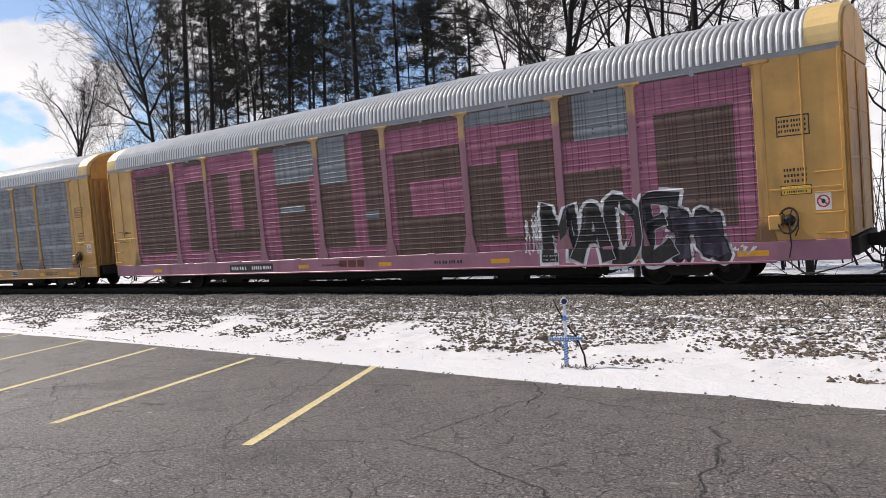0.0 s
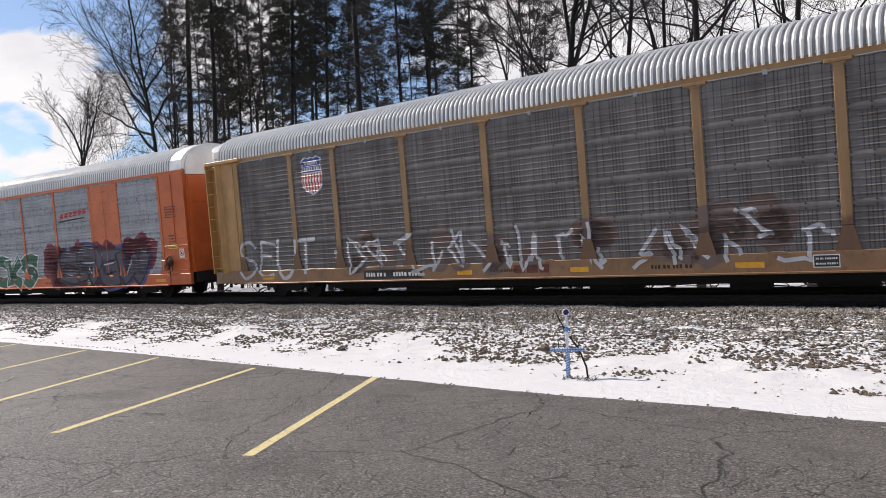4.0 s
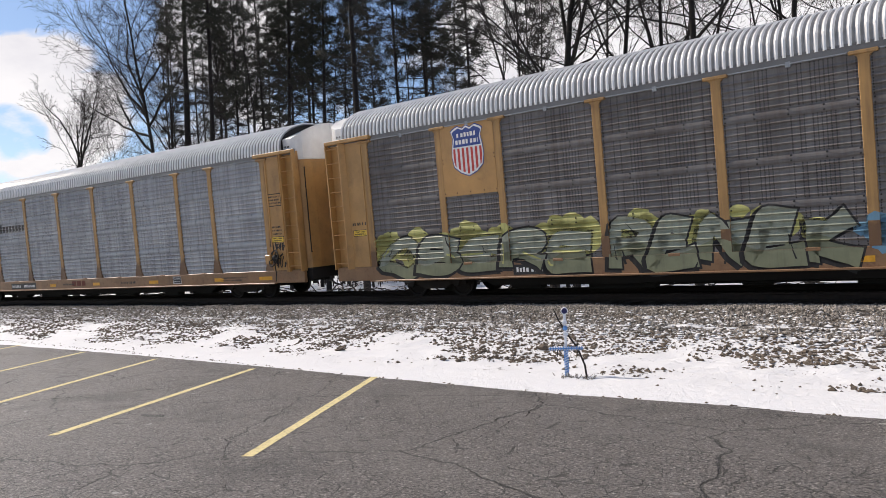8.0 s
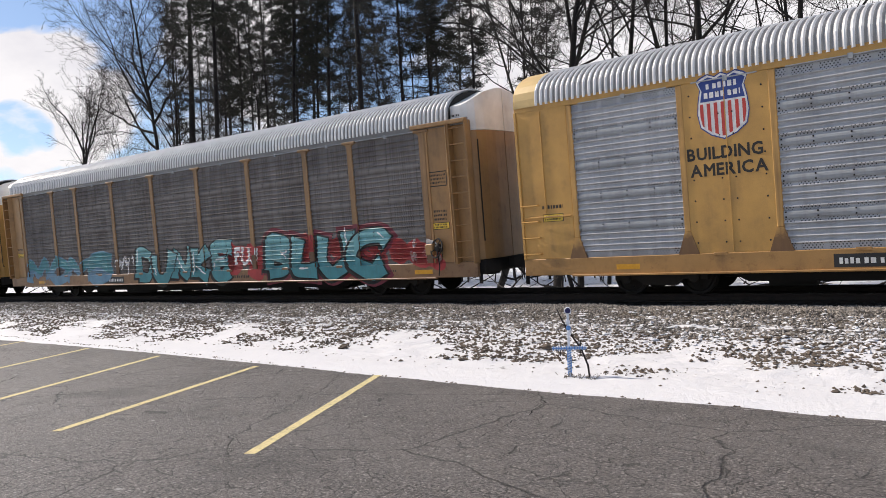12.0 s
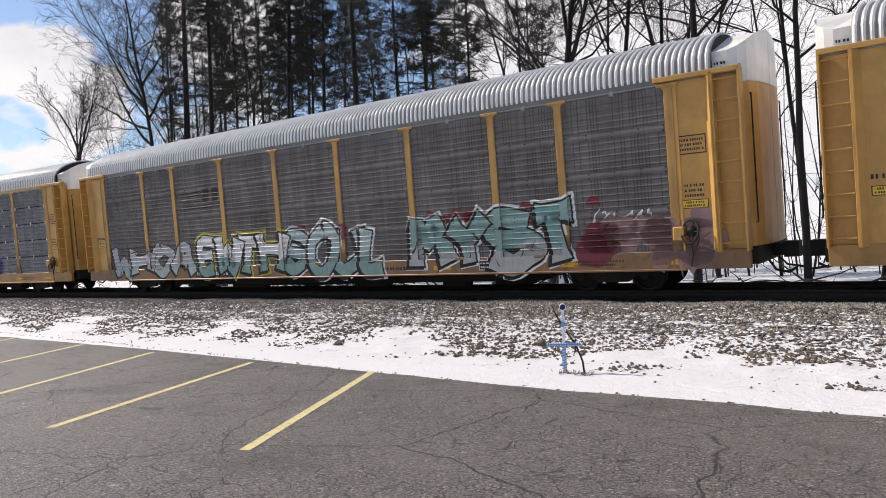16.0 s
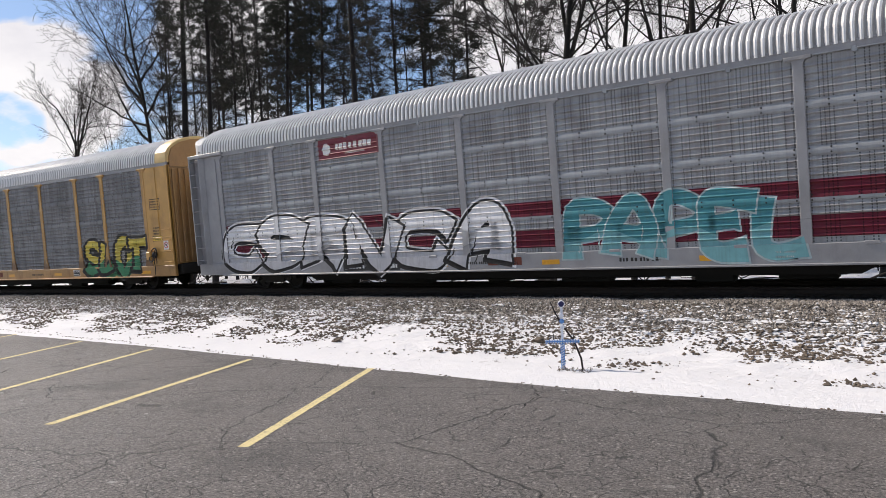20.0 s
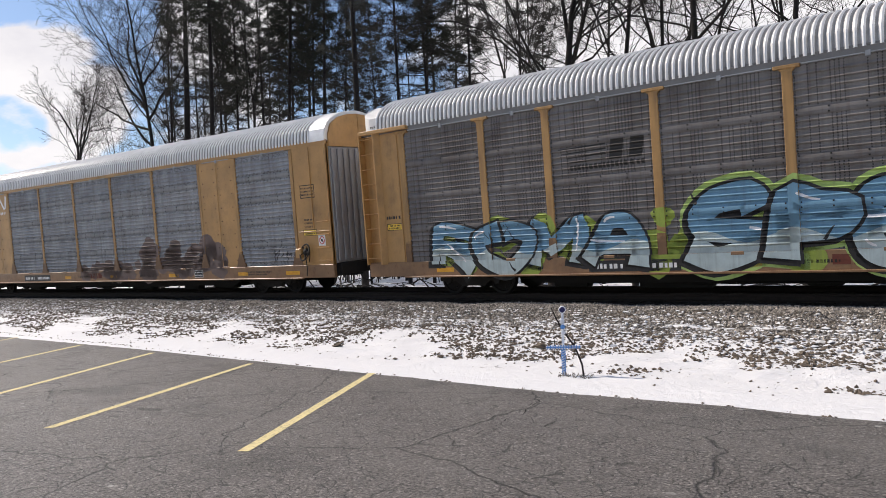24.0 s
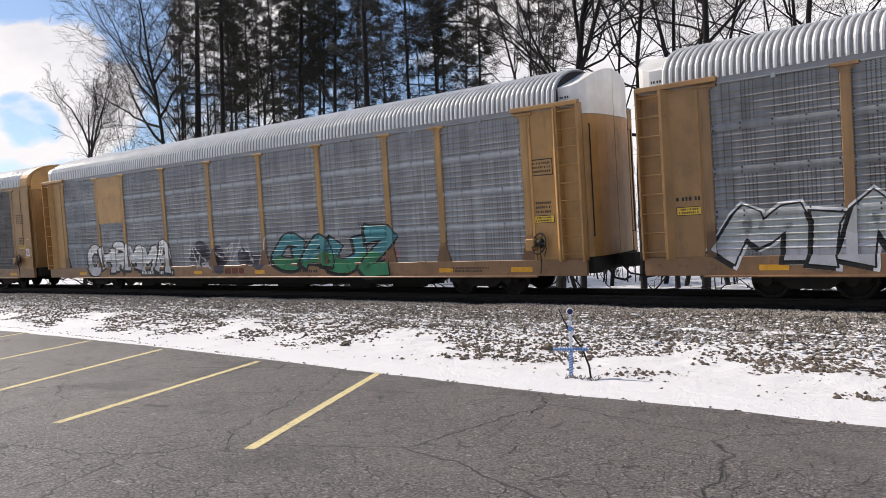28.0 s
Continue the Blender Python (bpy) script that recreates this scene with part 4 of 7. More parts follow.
def screen_mesh(kind, width, mats, bands=()):
    key = ("screen", kind, round(width, 3), tuple(m.name for m in mats))
    if key not in CACHE:
        pr = PROFILES[kind]
        tiers = 4 if kind == "four" else 5
        laps = [Z_SILL1 + (Z_TOP - Z_SILL1) * t / tiers for t in range(1, tiers)]
        sh = Shape()
        vs = [(x, -FACE - d, z) for z, d in pr for x in (-width / 2, width / 2)]
        sh.v = vs
        for i in range(len(pr) - 1):
            sh.f.append((2 * i, 2 * i + 1, 2 * i + 3, 2 * i + 2))
            zc = (pr[i][0] + pr[i + 1][0]) / 2
            lap = any(abs(zc - q) < (0.022 if kind == "seam" else 0.1) for q in laps)
            sh.mi.append(1 if any(a < zc < b for a, b in bands) else 2 if lap else 0)
        o = len(sh.v)
        sh.v += [(-width / 2, -FACE + 0.03, Z_SILL1), (width / 2, -FACE + 0.03, Z_SILL1), (width / 2, -FACE + 0.03, Z_TOP), (-width / 2, -FACE + 0.03, Z_TOP)]
        sh.f.append((o, o + 3, o + 2, o + 1))
        sh.mi.append(0)
        # bolts, or pale clips over the open seams, between tiers
        for q in laps:
            for f in ((-0.49, -0.26, 0.0, 0.26, 0.49) if kind != "seam" else (-0.485, 0.0, 0.485)):
                x = f * width * 0.985
                if kind == "seam":
                    sh.box(x - 0.03, x + 0.03, -FACE - 0.03, -FACE, q - 0.06, q + 0.06, 0.006, 3)
                else:
                    for dz in (-0.055, 0.045):
                        sh.box(x - 0.016, x + 0.016, -FACE - 0.056, -FACE - 0.03, q + dz - 0.016, q + dz + 0.016, 0.006, 3)
        CACHE[key] = sh.mesh("screen", list(mats))
    return CACHE[key]


def post_mesh(mat, style, flare):
    key = ("post", mat.name, style, flare)
    if key not in CACHE:
        sh = Shape()
        w = 0.105 if style == "posts" else 0.07
        y0, y1 = -POST_FACE, -FACE + 0.04
        foot = [(-w, 1.45), (w, 1.45), (0.24, 0.96), (-0.24, 0.96)] if flare else [(-w, 1.45), (w, 1.45), (w, 0.96), (-w, 0.96)]
        sh.prism(foot, y0 - 0.004, y1)
        sh.box(-w, w, y0, y1, 1.45, Z_TOP + 0.01, 0.012)
        if style == "posts":
            sh.box(-0.26, 0.26, y0 - 0.03, y1, Z_TOP - 0.035, Z_TOP + 0.035, 0.008)
            sh.prism([(-w, Z_TOP - 0.10), (w, Z_TOP - 0.10), (0.17, Z_TOP - 0.03), (-0.17, Z_TOP - 0.03)], y0 - 0.006, y1)
        CACHE[key] = sh.mesh("post", mat)
    return CACHE[key]


ARCH = [(-1.49, 4.74), (-1.49, 4.80), (-1.48, 4.93), (-1.45, 5.09), (-1.34, 5.24), (-1.17, 5.38), (-0.95, 5.50), (-0.67, 5.60), (-0.34, 5.67), (0.0, Z_RIDGE)]
ARCH += [(-y, z) for y, z in ARCH[-2::-1]]


def roof_mesh(mat):
    key = ("roof", mat.name)
    if key not in CACHE:
        x0, x1, p = -HALF + 0.62, HALF - 0.62, 0.15
        k = int((x1 - x0) / p)
        xs, off = [], []
        for i in range(k):
            a = x0 + (x1 - x0) * i / k
            for f, o in ((0.0, 0.0), (0.12, 0.006), (0.25, 0.03), (0.38, 0.054), (0.50, 0.06), (0.62, 0.054), (0.75, 0.03), (0.88, 0.006)):
                xs.append(a + f * p)
                off.append(o)
        xs.append(x1)
        off.append(0.0)
        vs = []
        for x, o in zip(xs, off):
            for i, (y, z) in enumerate(ARCH):
                a, b = ARCH[max(i - 1, 0)], ARCH[min(i + 1, len(ARCH) - 1)]
                ny, nz = -(b[1] - a[1]), b[0] - a[0]
                ln = math.hypot(ny, nz)
                vs.append((x, y + ny / ln * o, z + nz / ln * o))
        m = len(ARCH)
        fs = [(i * m + j, (i + 1) * m + j, (i + 1) * m + j + 1, i * m + j + 1) for i in range(len(xs) - 1) for j in range(m - 1)]
        # valley and lower +x slope faces take the zinc with painted-in shade and grime
        dirt_shade = [1 if i % 8 in (0, 6, 7) else 0 for i in range(len(xs) - 1) for j in range(m - 1)]
        CACHE[key] = mesh_of("roof", vs, fs, [mat, GROOVE], dirt_shade)
    return CACHE[key]


def cap_mesh(mat, grow):
    key = ("cap", mat.name, grow)
    if key not in CACHE:
        sh = Shape()
        m = len(ARCH)
        for k, (x, g) in enumerate(((HALF - 0.66, grow), (HALF - 0.02, grow), (HALF, grow - 0.025), (HALF, grow - 0.09))):
            for i, (y, z) in enumerate(ARCH):
                a, b = ARCH[max(i - 1, 0)], ARCH[min(i + 1, m - 1)]
                ny, nz = -(b[1] - a[1]), b[0] - a[0]
                ln = math.hypot(ny, nz)
                sh.v.append((x, y + ny / ln * g, z + nz / ln * g))
        sh.f = [(i * m + j, (i + 1) * m + j, (i + 1) * m + j + 1, i * m + j + 1) for i in range(3) for j in range(m - 1)]
        sh.f.append(tuple(range(3 * m, 4 * m)))
        sh.mi = [0] * len(sh.f)
        CACHE[key] = sh.mesh("roof_cap", mat)
    return CACHE[key]


def end_door(car, mat, ribs, turn, e):
    """One half of an end door on the near side of end e, with its ribs or battens."""
    def shape(nm, x0, x1, *rest):
        key = ("door", nm, mat.name, e, x0, *rest)
        if key not in CACHE:
            CACHE[key] = Shape().box(*((x0, x1) if e > 0 else (-x1, -x0)), *rest).mesh(nm, mat)
        return CACHE[key]
    leaf = piece("end_door", shape("end_door", HALF - 0.06, HALF + 0.04, -1.40, -0.012, 1.0, 4.55, 0.01), car, turn=turn)
    if ribs:
        for i in range(5):
            y = -1.28 + i * 0.27
            piece("rib", shape("rib", HALF + 0.035, HALF + 0.10, y - 0.07, y + 0.07, 1.06, 4.5, 0.02), leaf)
    else:
        for y in (-1.36, -0.13):
            piece("batten", shape("batten", HALF + 0.035, HALF + 0.07, y, y + 0.1, 1.06, 4.5, 0.01), leaf)
        for z in (1.5, 2.5, 3.5):
            piece("batten", shape("batten", HALF + 0.035, HALF + 0.06, -1.2, -0.2, z, z + 0.06, 0.008), leaf)
    return leaf


DOOR_PLAN = [(HALF - 0.64, -0.012), (HALF - 0.64, -1.37), (HALF - 0.28, -1.37), (HALF - 0.10, -1.32), (HALF + 0.06, -1.18), (HALF + 0.16, -0.88), (HALF + 0.21, -0.46), (HALF + 0.22, -0.012)]


def radial_mesh(nm, mat, e, z0, high):
    """A rounded end door of a tall car, or the white hood above it."""
    key = (nm, mat.name, e, z0)
    if key not in CACHE:
        sh = Shape()
        plan = DOOR_PLAN if e > 0 else [(-x, y) for x, y in DOOR_PLAN[::-1]]
        k = len(plan)
        ys, zs = [y for y, _ in ARCH[:10]], [z for _, z in ARCH[:10]]
        top = [(float(np.interp(y, ys, zs)) - 0.06 if high else 4.45) for _, y in plan]
        sh.v = [(x, y, z0) for x, y in plan] + [(x, y, z) for (x, y), z in zip(plan, top)]
        sh.f = [tuple(range(k - 1, -1, -1)), tuple(range(k, 2 * k))] + [(i, (i + 1) % k, k + (i + 1) % k, k + i) for i in range(k)]
        sh.mi = [0] * len(sh.f)
        CACHE[key] = sh.mesh(nm, mat)
    return CACHE[key]


# added closing plate; its near-black stands for the shaded gap before the hood
def roof_end_mesh():
    key = ("roof_end",)
    if key not in CACHE:
        m = len(ARCH)
        CACHE[key] = mesh_of("roof_end", [(x, y * 0.985, z - 0.02) for x in (HALF - 0.68, HALF - 0.63) for y, z in ARCH], [tuple(range(m - 1, -1, -1)), tuple(range(m, 2 * m))] + [(i, i + 1, m + i + 1, m + i) for i in range(m - 1)], DARK)
    return CACHE[key]


def hood_mesh(mat):
    key = ("hood", mat.name)
    if key not in CACHE:
        sh = Shape()
        out = [(-1.40, 4.57), (-1.38, 4.95), (-1.25, 5.25), (-0.9, 5.48), (-0.4, 5.60), (-0.012, 5.63), (-0.012, 4.57)]
        k = len(out)
        for x in (HALF - 0.06, HALF + 0.05):
            sh.v += [(x, y, z) for y, z in out]
        sh.f = [tuple(range(k - 1, -1, -1)), tuple(range(k, 2 * k))] + [(i, (i + 1) % k, k + (i + 1) % k, k + i) for i in range(k)]
        sh.mi = [0] * len(sh.f)
        CACHE[key] = sh.mesh("door_hood", mat)
    return CACHE[key]


def cached(key, build, mats):
    if key not in CACHE:
        sh = Shape()
        build(sh)
        CACHE[key] = sh.mesh(key[0], mats)
    return CACHE[key]


def rung_build(sh):
    sh.tube([(-0.26, 0.0, 0), (-0.26, -0.09, 0), (0.24, -0.09, 0), (0.24, 0.0, 0)], 0.016, 6)


def sill_build(sh):
    sh.box(-HALF, HALF, -SILL_FACE, -SILL_FACE + 0.12, Z_SILL0 + 0.03, Z_SILL1, 0.012)
    sh.box(-HALF + 1.4, HALF - 1.4, -SILL_FACE - 0.05, -SILL_FACE + 0.05, Z_SILL0, Z_SILL0 + 0.045, 0.008)
    for x in (-8.4, -5.6, -2.6, 0.3, 2.9, 5.8, 8.3):
        sh.box(x - 0.14, x + 0.14, -SILL_FACE - 0.012, -SILL_FACE + 0.02, Z_SILL1 - 0.05, Z_SILL1 + 0.02, 0.006)


def eave_build(sh):
    sh.box(-HALF, HALF, -1.510, -1.45, Z_TOP + 0.02, Z_EAVE + 0.01, 0.012)
    sh.box(-HALF, HALF, -1.520, -1.48, Z_EAVE - 0.035, Z_EAVE + 0.012, 0.006)
    # ledge strips in light zinc, broken up: sun glints put into colour and shape
    for a, b in zip(POSTS[:-1], POSTS[1:]):
        m = a + (b - a) * 0.52
        for x0, x1 in ((a + 0.28, m - 0.05), (m + 0.05, b - 0.28)):
            sh.box(x0, x1, -1.535, -1.47, Z_TOP + 0.004, Z_TOP + 0.03, 0.006, 1)
        sh.box(m - 0.05, m + 0.05, -1.53, -1.47, Z_TOP - 0.05, Z_TOP + 0.06, 0.006, 1)


def under_build(sh):
    sh.box(-HALF + 0.3, HALF - 0.3, -1.38, 1.38, 0.78, 0.98)
    sh.box(-HALF + 0.4, HALF - 0.4, -0.22, 0.22, 0.5, 0.78)
    # fish-belly centre sill with brake gear, pipes and tanks below the floor
    sh.prism([(-8.3, 0.5), (-7.6, 0.2), (7.6, 0.2), (8.3, 0.5)], -0.24, 0.24)
    for s in (-1, 1):
        sh.prism([(-8.6, 0.6), (-8.0, 0.30), (8.0, 0.30), (8.6, 0.6)], s * 0.95 - 0.05, s * 0.95 + 0.05)
    for x, w, z in ((-7.2, 0.5, 0.14), (-4.4, 0.9, 0.12), (-1.1, 0.35, 0.16), (1.6, 0.7, 0.13), (4.9, 0.45, 0.1), (6.9, 0.6, 0.15)):
        sh.box(x - w, x + w, -0.62, -0.3, z, 0.5, 0.03)
    sh.tube([(-8.6, -0.75, 0.4), (-3.0, -0.78, 0.24), (3.2, -0.76, 0.26), (8.6, -0.75, 0.42)], 0.022, 6)
    for x in (-6.5, -3.2, 0, 3.2, 6.5):
        sh.box(x - 0.08, x + 0.08, -1.38, 1.38, 0.58, 0.78)


def truck_build(sh):
    for s in (-1, 1):
        y = s * 0.98
        sh.prism([(-1.15, 0.36), (-1.15, 0.52), (-0.75, 0.60), (-0.45, 0.76), (0.45, 0.76), (0.75, 0.60), (1.15, 0.52), (1.15, 0.36), (0.6, 0.38), (0.4, 0.24), (-0.4, 0.24), (-0.6, 0.38)],
                 y - 0.07, y + 0.07)
        for k in range(3):
            sh.lathe([(0.075, 0.28), (0.075, 0.5)], "z", 10, at=(-0.2 + 0.2 * k, y - s * 0.0, 0.0))
        for x in (-0.84, 0.84):
            sh.lathe([(0.12, -0.05), (0.14, 0), (0.12, 0.05)], "y", 12, at=(x, y + s * 0.07, 0.42))
    sh.box(-0.22, 0.22, -1.0, 1.0, 0.48, 0.72, 0.02)


def wheel_build(sh):
    for s in (-1, 1):
        y = s * 0.755
        sh.lathe([(0.09, -0.07), (0.20, -0.06), (0.33, -0.03), (0.36, -0.068), (0.42, -0.066), (0.423, 0.045), (0.445, 0.05), (0.445, 0.07), (0.34, 0.07), (0.2, 0.05), (0.1, 0.06)]
                 if s < 0 else [(0.1, -0.06), (0.2, -0.05), (0.34, -0.07), (0.445, -0.07), (0.445, -0.05), (0.423, -0.045), (0.42, 0.066), (0.36, 0.068), (0.33, 0.03), (0.2, 0.06), (0.09, 0.07)],
                 "y", 28, at=(0, y, 0))
        for k in range(3):
            a = k * 2.094
            sh.box(0.24 * math.cos(a) - 0.03, 0.24 * math.cos(a) + 0.03, y + s * 0.03, y + s * 0.075, 0.24 * math.sin(a) - 0.03, 0.24 * math.sin(a) + 0.03, 0.006)
    sh.lathe([(0.08, -1.0), (0.08, 1.0)], "y", 12)


def coupler_build(sh):
    sh.box(HALF - 0.3, HALF + 0.42, -0.12, 0.12, 0.70, 0.96, 0.02)
    sh.prism([(HALF + 0.36, 0.66), (HALF + 0.68, 0.66), (HALF + 0.68, 1.0), (HALF + 0.36, 1.0)], -0.2, 0.16)
    sh.tube([(HALF + 0.05, -0.5, 0.72), (HALF + 0.25, -0.5, 0.42), (HALF + 0.5, -0.46, 0.36), (HALF + 0.66, -0.42, 0.45)], 0.03, 8)
    sh.tube([(HALF + 0.05, 0.35, 0.72), (HALF + 0.3, 0.35, 0.45), (HALF + 0.66, 0.3, 0.4)], 0.025, 8)
    sh.box(HALF - 0.15, HALF + 0.12, -1.3, 1.3, 0.62, 0.98, 0.02)


def brake_build(sh):
    sh.box(-0.33, -0.08, -1.72, -1.5, 1.32, 1.62, 0.02)
    ring = [(0.05 + 0.19 * math.cos(k * 0.3927), -1.68 + 0.10 * math.sin(k * 0.3927), 1.5 + 0.25 * math.sin(k * 0.3927)) for k in range(17)]
    sh.tube(ring, 0.022, 6, 1, False)
    for k in (0, 3, 6, 9, 13):
        sh.tube([(0.05, -1.66, 1.5), ring[k]], 0.014, 5, 1)
    sh.lathe([(0.05, -0.07), (0.10, -0.04), (0.12, 0.05)], "y", 12, 1, (0.05, -1.62, 1.5))
    sh.tube([(0.05, -1.66, 1.5), (0.08, -1.64, 1.0), (0.02, -1.62, 0.75)], 0.016, 6, 1)
    sh.tube([(0.2, -1.6, 1.62), (0.24, -1.66, 1.35), (0.16, -1.62, 1.18)], 0.012, 6, 1)


LENGTHWISE = 0.965    # the drawn car is a little longer than the cars of this train


# ---- lettering, signs and sprayed pieces, laid on the uneven side of a car ----
LIFT = 0.0016


def clip(poly, axis, at, keep_low):
    out = []
    k = len(poly)
    for i in range(k):
        a, b = poly[i], poly[(i + 1) % k]
        ia, ib = (a[axis] <= at) == keep_low or a[axis] == at, (b[axis] <= at) == keep_low or b[axis] == at
        if ia:
            out.append(a)
        if ia != ib:
            t = (at - a[axis]) / (b[axis] - a[axis])
            out.append((a[0] + (b[0] - a[0]) * t, a[1] + (b[1] - a[1]) * t))
    return out


def cut_one(p, axis, levels):
    """Cuts a polygon at the levels inside its extent."""
    lo, hi = min(q[axis] for q in p), max(q[axis] for q in p)
    inside = levels[bisect(levels, lo + 1e-6):bisect(levels, hi - 1e-6)]
    out, rest = [], p
    for at in inside:
        low, rest = clip(rest, axis, at, True), clip(rest, axis, at, False)
        if len(low) >= 3:
            out.append(low)
        if len(rest) < 3:
            return out
    out.append(rest)
    return out


def bisect(levels, v):
    a, b = 0, len(levels)
    while a < b:
        m = (a + b) // 2
        if levels[m] <= v:
            a = m + 1
        else:
            b = m
    return a


def cut(polys, axis, levels):
    levels = sorted(levels)
    return [q for p in polys for q in cut_one(p, axis, levels)]


class Side:
    """Paint on one car's near side: polygons in (x, z), by material, in layers."""

    def __init__(self, car, profile, post_w):
        self.car, self.prof, self.post_w = car, PROFILES[profile], post_w
        self.plates, self.solid = (), ()

    def depth(self, x, z, post, sill):
        if sill:
            return SILL_FACE
        if post:
            return POST_FACE
        pr = self.prof
        for i in range(len(pr) - 1):
            if pr[i][0] <= z <= pr[i + 1][0]:
                a, b = pr[i], pr[i + 1]
                return FACE + a[1] + (b[1] - a[1]) * ((z - a[0]) / max(1e-6, b[0] - a[0]))
        return POST_FACE

    def lay(self, name, layers, label=""):
        """layers: list of (polygons, material), the lowest first."""
        sh, mats = Shape(), []
        for k, (polys, mat) in enumerate(layers):
            if mat not in mats:
                mats.append(mat)
            mi = mats.index(mat)
            if not polys:
                continue
            todo = cut(polys, 0, [px + s * self.post_w for px in POSTS for s in (-1, 1)])
            todo = cut(todo, 1, [z for z, _ in self.prof[:-1]] + ([2.75] if self.plates else []))
            up = LIFT * (k + 1)
            for p in todo:
                cx, cz = sum(q[0] for q in p) / len(p), sum(q[1] for q in p) / len(p)
                if cz < Z_SILL0 + 0.04 or abs(cx) > HALF:
                    continue
                post = any(abs(cx - px) < self.post_w for px in POSTS)
                bay = max([i for i in range(9) if POSTS[i] < cx], default=0)
                flat = 1.512 if abs(cx) > 11.9 or bay in self.solid else 1.527 if bay in self.plates and cz > 2.75 else 0
                sill = cz < Z_SILL1
                o = len(sh.v)
                for x, z in p:
                    y = flat if flat and not post and not sill else self.depth(x, z, post, sill)
                    sh.v.append((x, -y - up, z))
                a = sum(p[i][0] * p[(i + 1) % len(p)][1] - p[(i + 1) % len(p)][0] * p[i][1] for i in range(len(p)))
                ids = list(range(o, o + len(p)))
                sh.f.append(tuple(ids if a > 0 else ids[::-1]))
                sh.mi.append(mi)
        if sh.f:
            return piece(name, sh.mesh(name, mats), self.car, label=label)


def glyph(ch, fat=0.0, res=2):
    """Triangles of one letter of the built-in font, in a unit box, and its width."""
    key = ("glyph", ch, fat, res)
    if key not in CACHE:
        cu = bpy.data.curves.new("letter", "FONT")
        cu.body, cu.size, cu.offset, cu.resolution_u = ch, 1.0, fat, res
        ob = bpy.data.objects.new("letter", cu)
        me = bpy.data.meshes.new_from_object(ob)
        bm = bmesh.new()
        bm.from_mesh(me)
        bmesh.ops.dissolve_limit(bm, angle_limit=0.02, verts=bm.verts, edges=bm.edges)
        bmesh.ops.triangulate(bm, faces=bm.faces)
        tris = [[(v.co.x, v.co.y) for v in f.verts] for f in bm.faces]
        bm.free()
        bpy.data.objects.remove(ob)
        bpy.data.curves.remove(cu)
        bpy.data.meshes.remove(me)
        CACHE[key] = tris
    return CACHE[key]


def bounds(tris):
    xs, ys = [q[0] for t in tris for q in t], [q[1] for t in tris for q in t]
    return min(xs), max(xs), min(ys), max(ys)


def words(text, x, z, h, stretch=1.0, fat=0.012):
    """Plain lettering that starts at x, z; capital height h."""
    out, pen = [], x
    k = h / 0.70
    for ch in text:
        if ch == " ":
            pen += 0.3 * k * stretch
            continue
        t = glyph(ch, fat)
        x0, x1, _, _ = bounds(t)
        out += [[(pen + (a - x0) * k * stretch, z + b * k) for a, b in tri] for tri in t]
        pen += (x1 - x0 + 0.09) * k * stretch
    return out, pen


def wobble(x, z, amp, seed):
    n1, n2 = noise.noise((x * 1.7, z * 1.7, seed)), noise.noise((x * 1.7, z * 1.7, seed + 50))
    return x + amp * n1, z + amp * n2


STROKES = dict(
    A="00 25 49 69 85 90|24 74", B="10 19 69 87 75 35|65 93 70 10", C="97 79 39 17 03 31 70 92", D="10 19 69 96 93 60 10", E="98 39 18 14 11 40 91|15 75",
    F="10 19 99|15 75", G="97 79 39 15 13 31 71 93 94 64", H="09 10|99 90|15 85", I="49 50", J="79 72 50 21 03", K="19 10|89 14 90", L="19 11 40 91", M="00 19 44 89 90",
    N="10 19 80 99", O="49 17 13 40 70 93 97 69 49", P="10 19 69 97 75 14", R="10 19 69 97 75 15|45 90", S="97 69 29 07 25 74 93 71 30 02", T="09 99|49 40",
    U="09 03 30 60 93 99", V="09 40 99", W="09 20 56 80 99", X="09 90|99 00", Y="09 45 99|45 40", Z="09 99 00 90")


def rounded(pts, steps=4, tight=0.75):
    """A smooth line through the points."""
    out = []
    k = len(pts)
    for i in range(k - 1):
        a, b, c, d = pts[max(i - 1, 0)], pts[i], pts[i + 1], pts[min(i + 2, k - 1)]
        for t in range(steps):
            u = t / steps
            h1, h2, h3, h4 = 2 * u ** 3 - 3 * u ** 2 + 1, u ** 3 - 2 * u ** 2 + u, -2 * u ** 3 + 3 * u ** 2, u ** 3 - u ** 2
            out.append(tuple(h1 * b[e] + h2 * tight * (c[e] - a[e]) / 2 + h3 * c[e] + h4 * tight * (d[e] - b[e]) / 2 for e in (0, 1)))
    out.append(pts[-1])
    return out


def brush(path, widths):
    """A stroke of changing width with blunt, slightly flared ends."""
    left, right = [], []
    k = len(path)
    for i, p in enumerate(path):
        a, b = path[max(0, i - 1)], path[min(k - 1, i + 1)]
        dx, dz = b[0] - a[0], b[1] - a[1]
        ln = math.hypot(dx, dz) or 1
        w = widths[i] / 2
        left.append((p[0] - dz / ln * w, p[1] + dx / ln * w))
        right.append((p[0] + dz / ln * w, p[1] - dx / ln * w))
    return [[left[i], left[i + 1], right[i + 1], right[i]] for i in range(k - 1)]


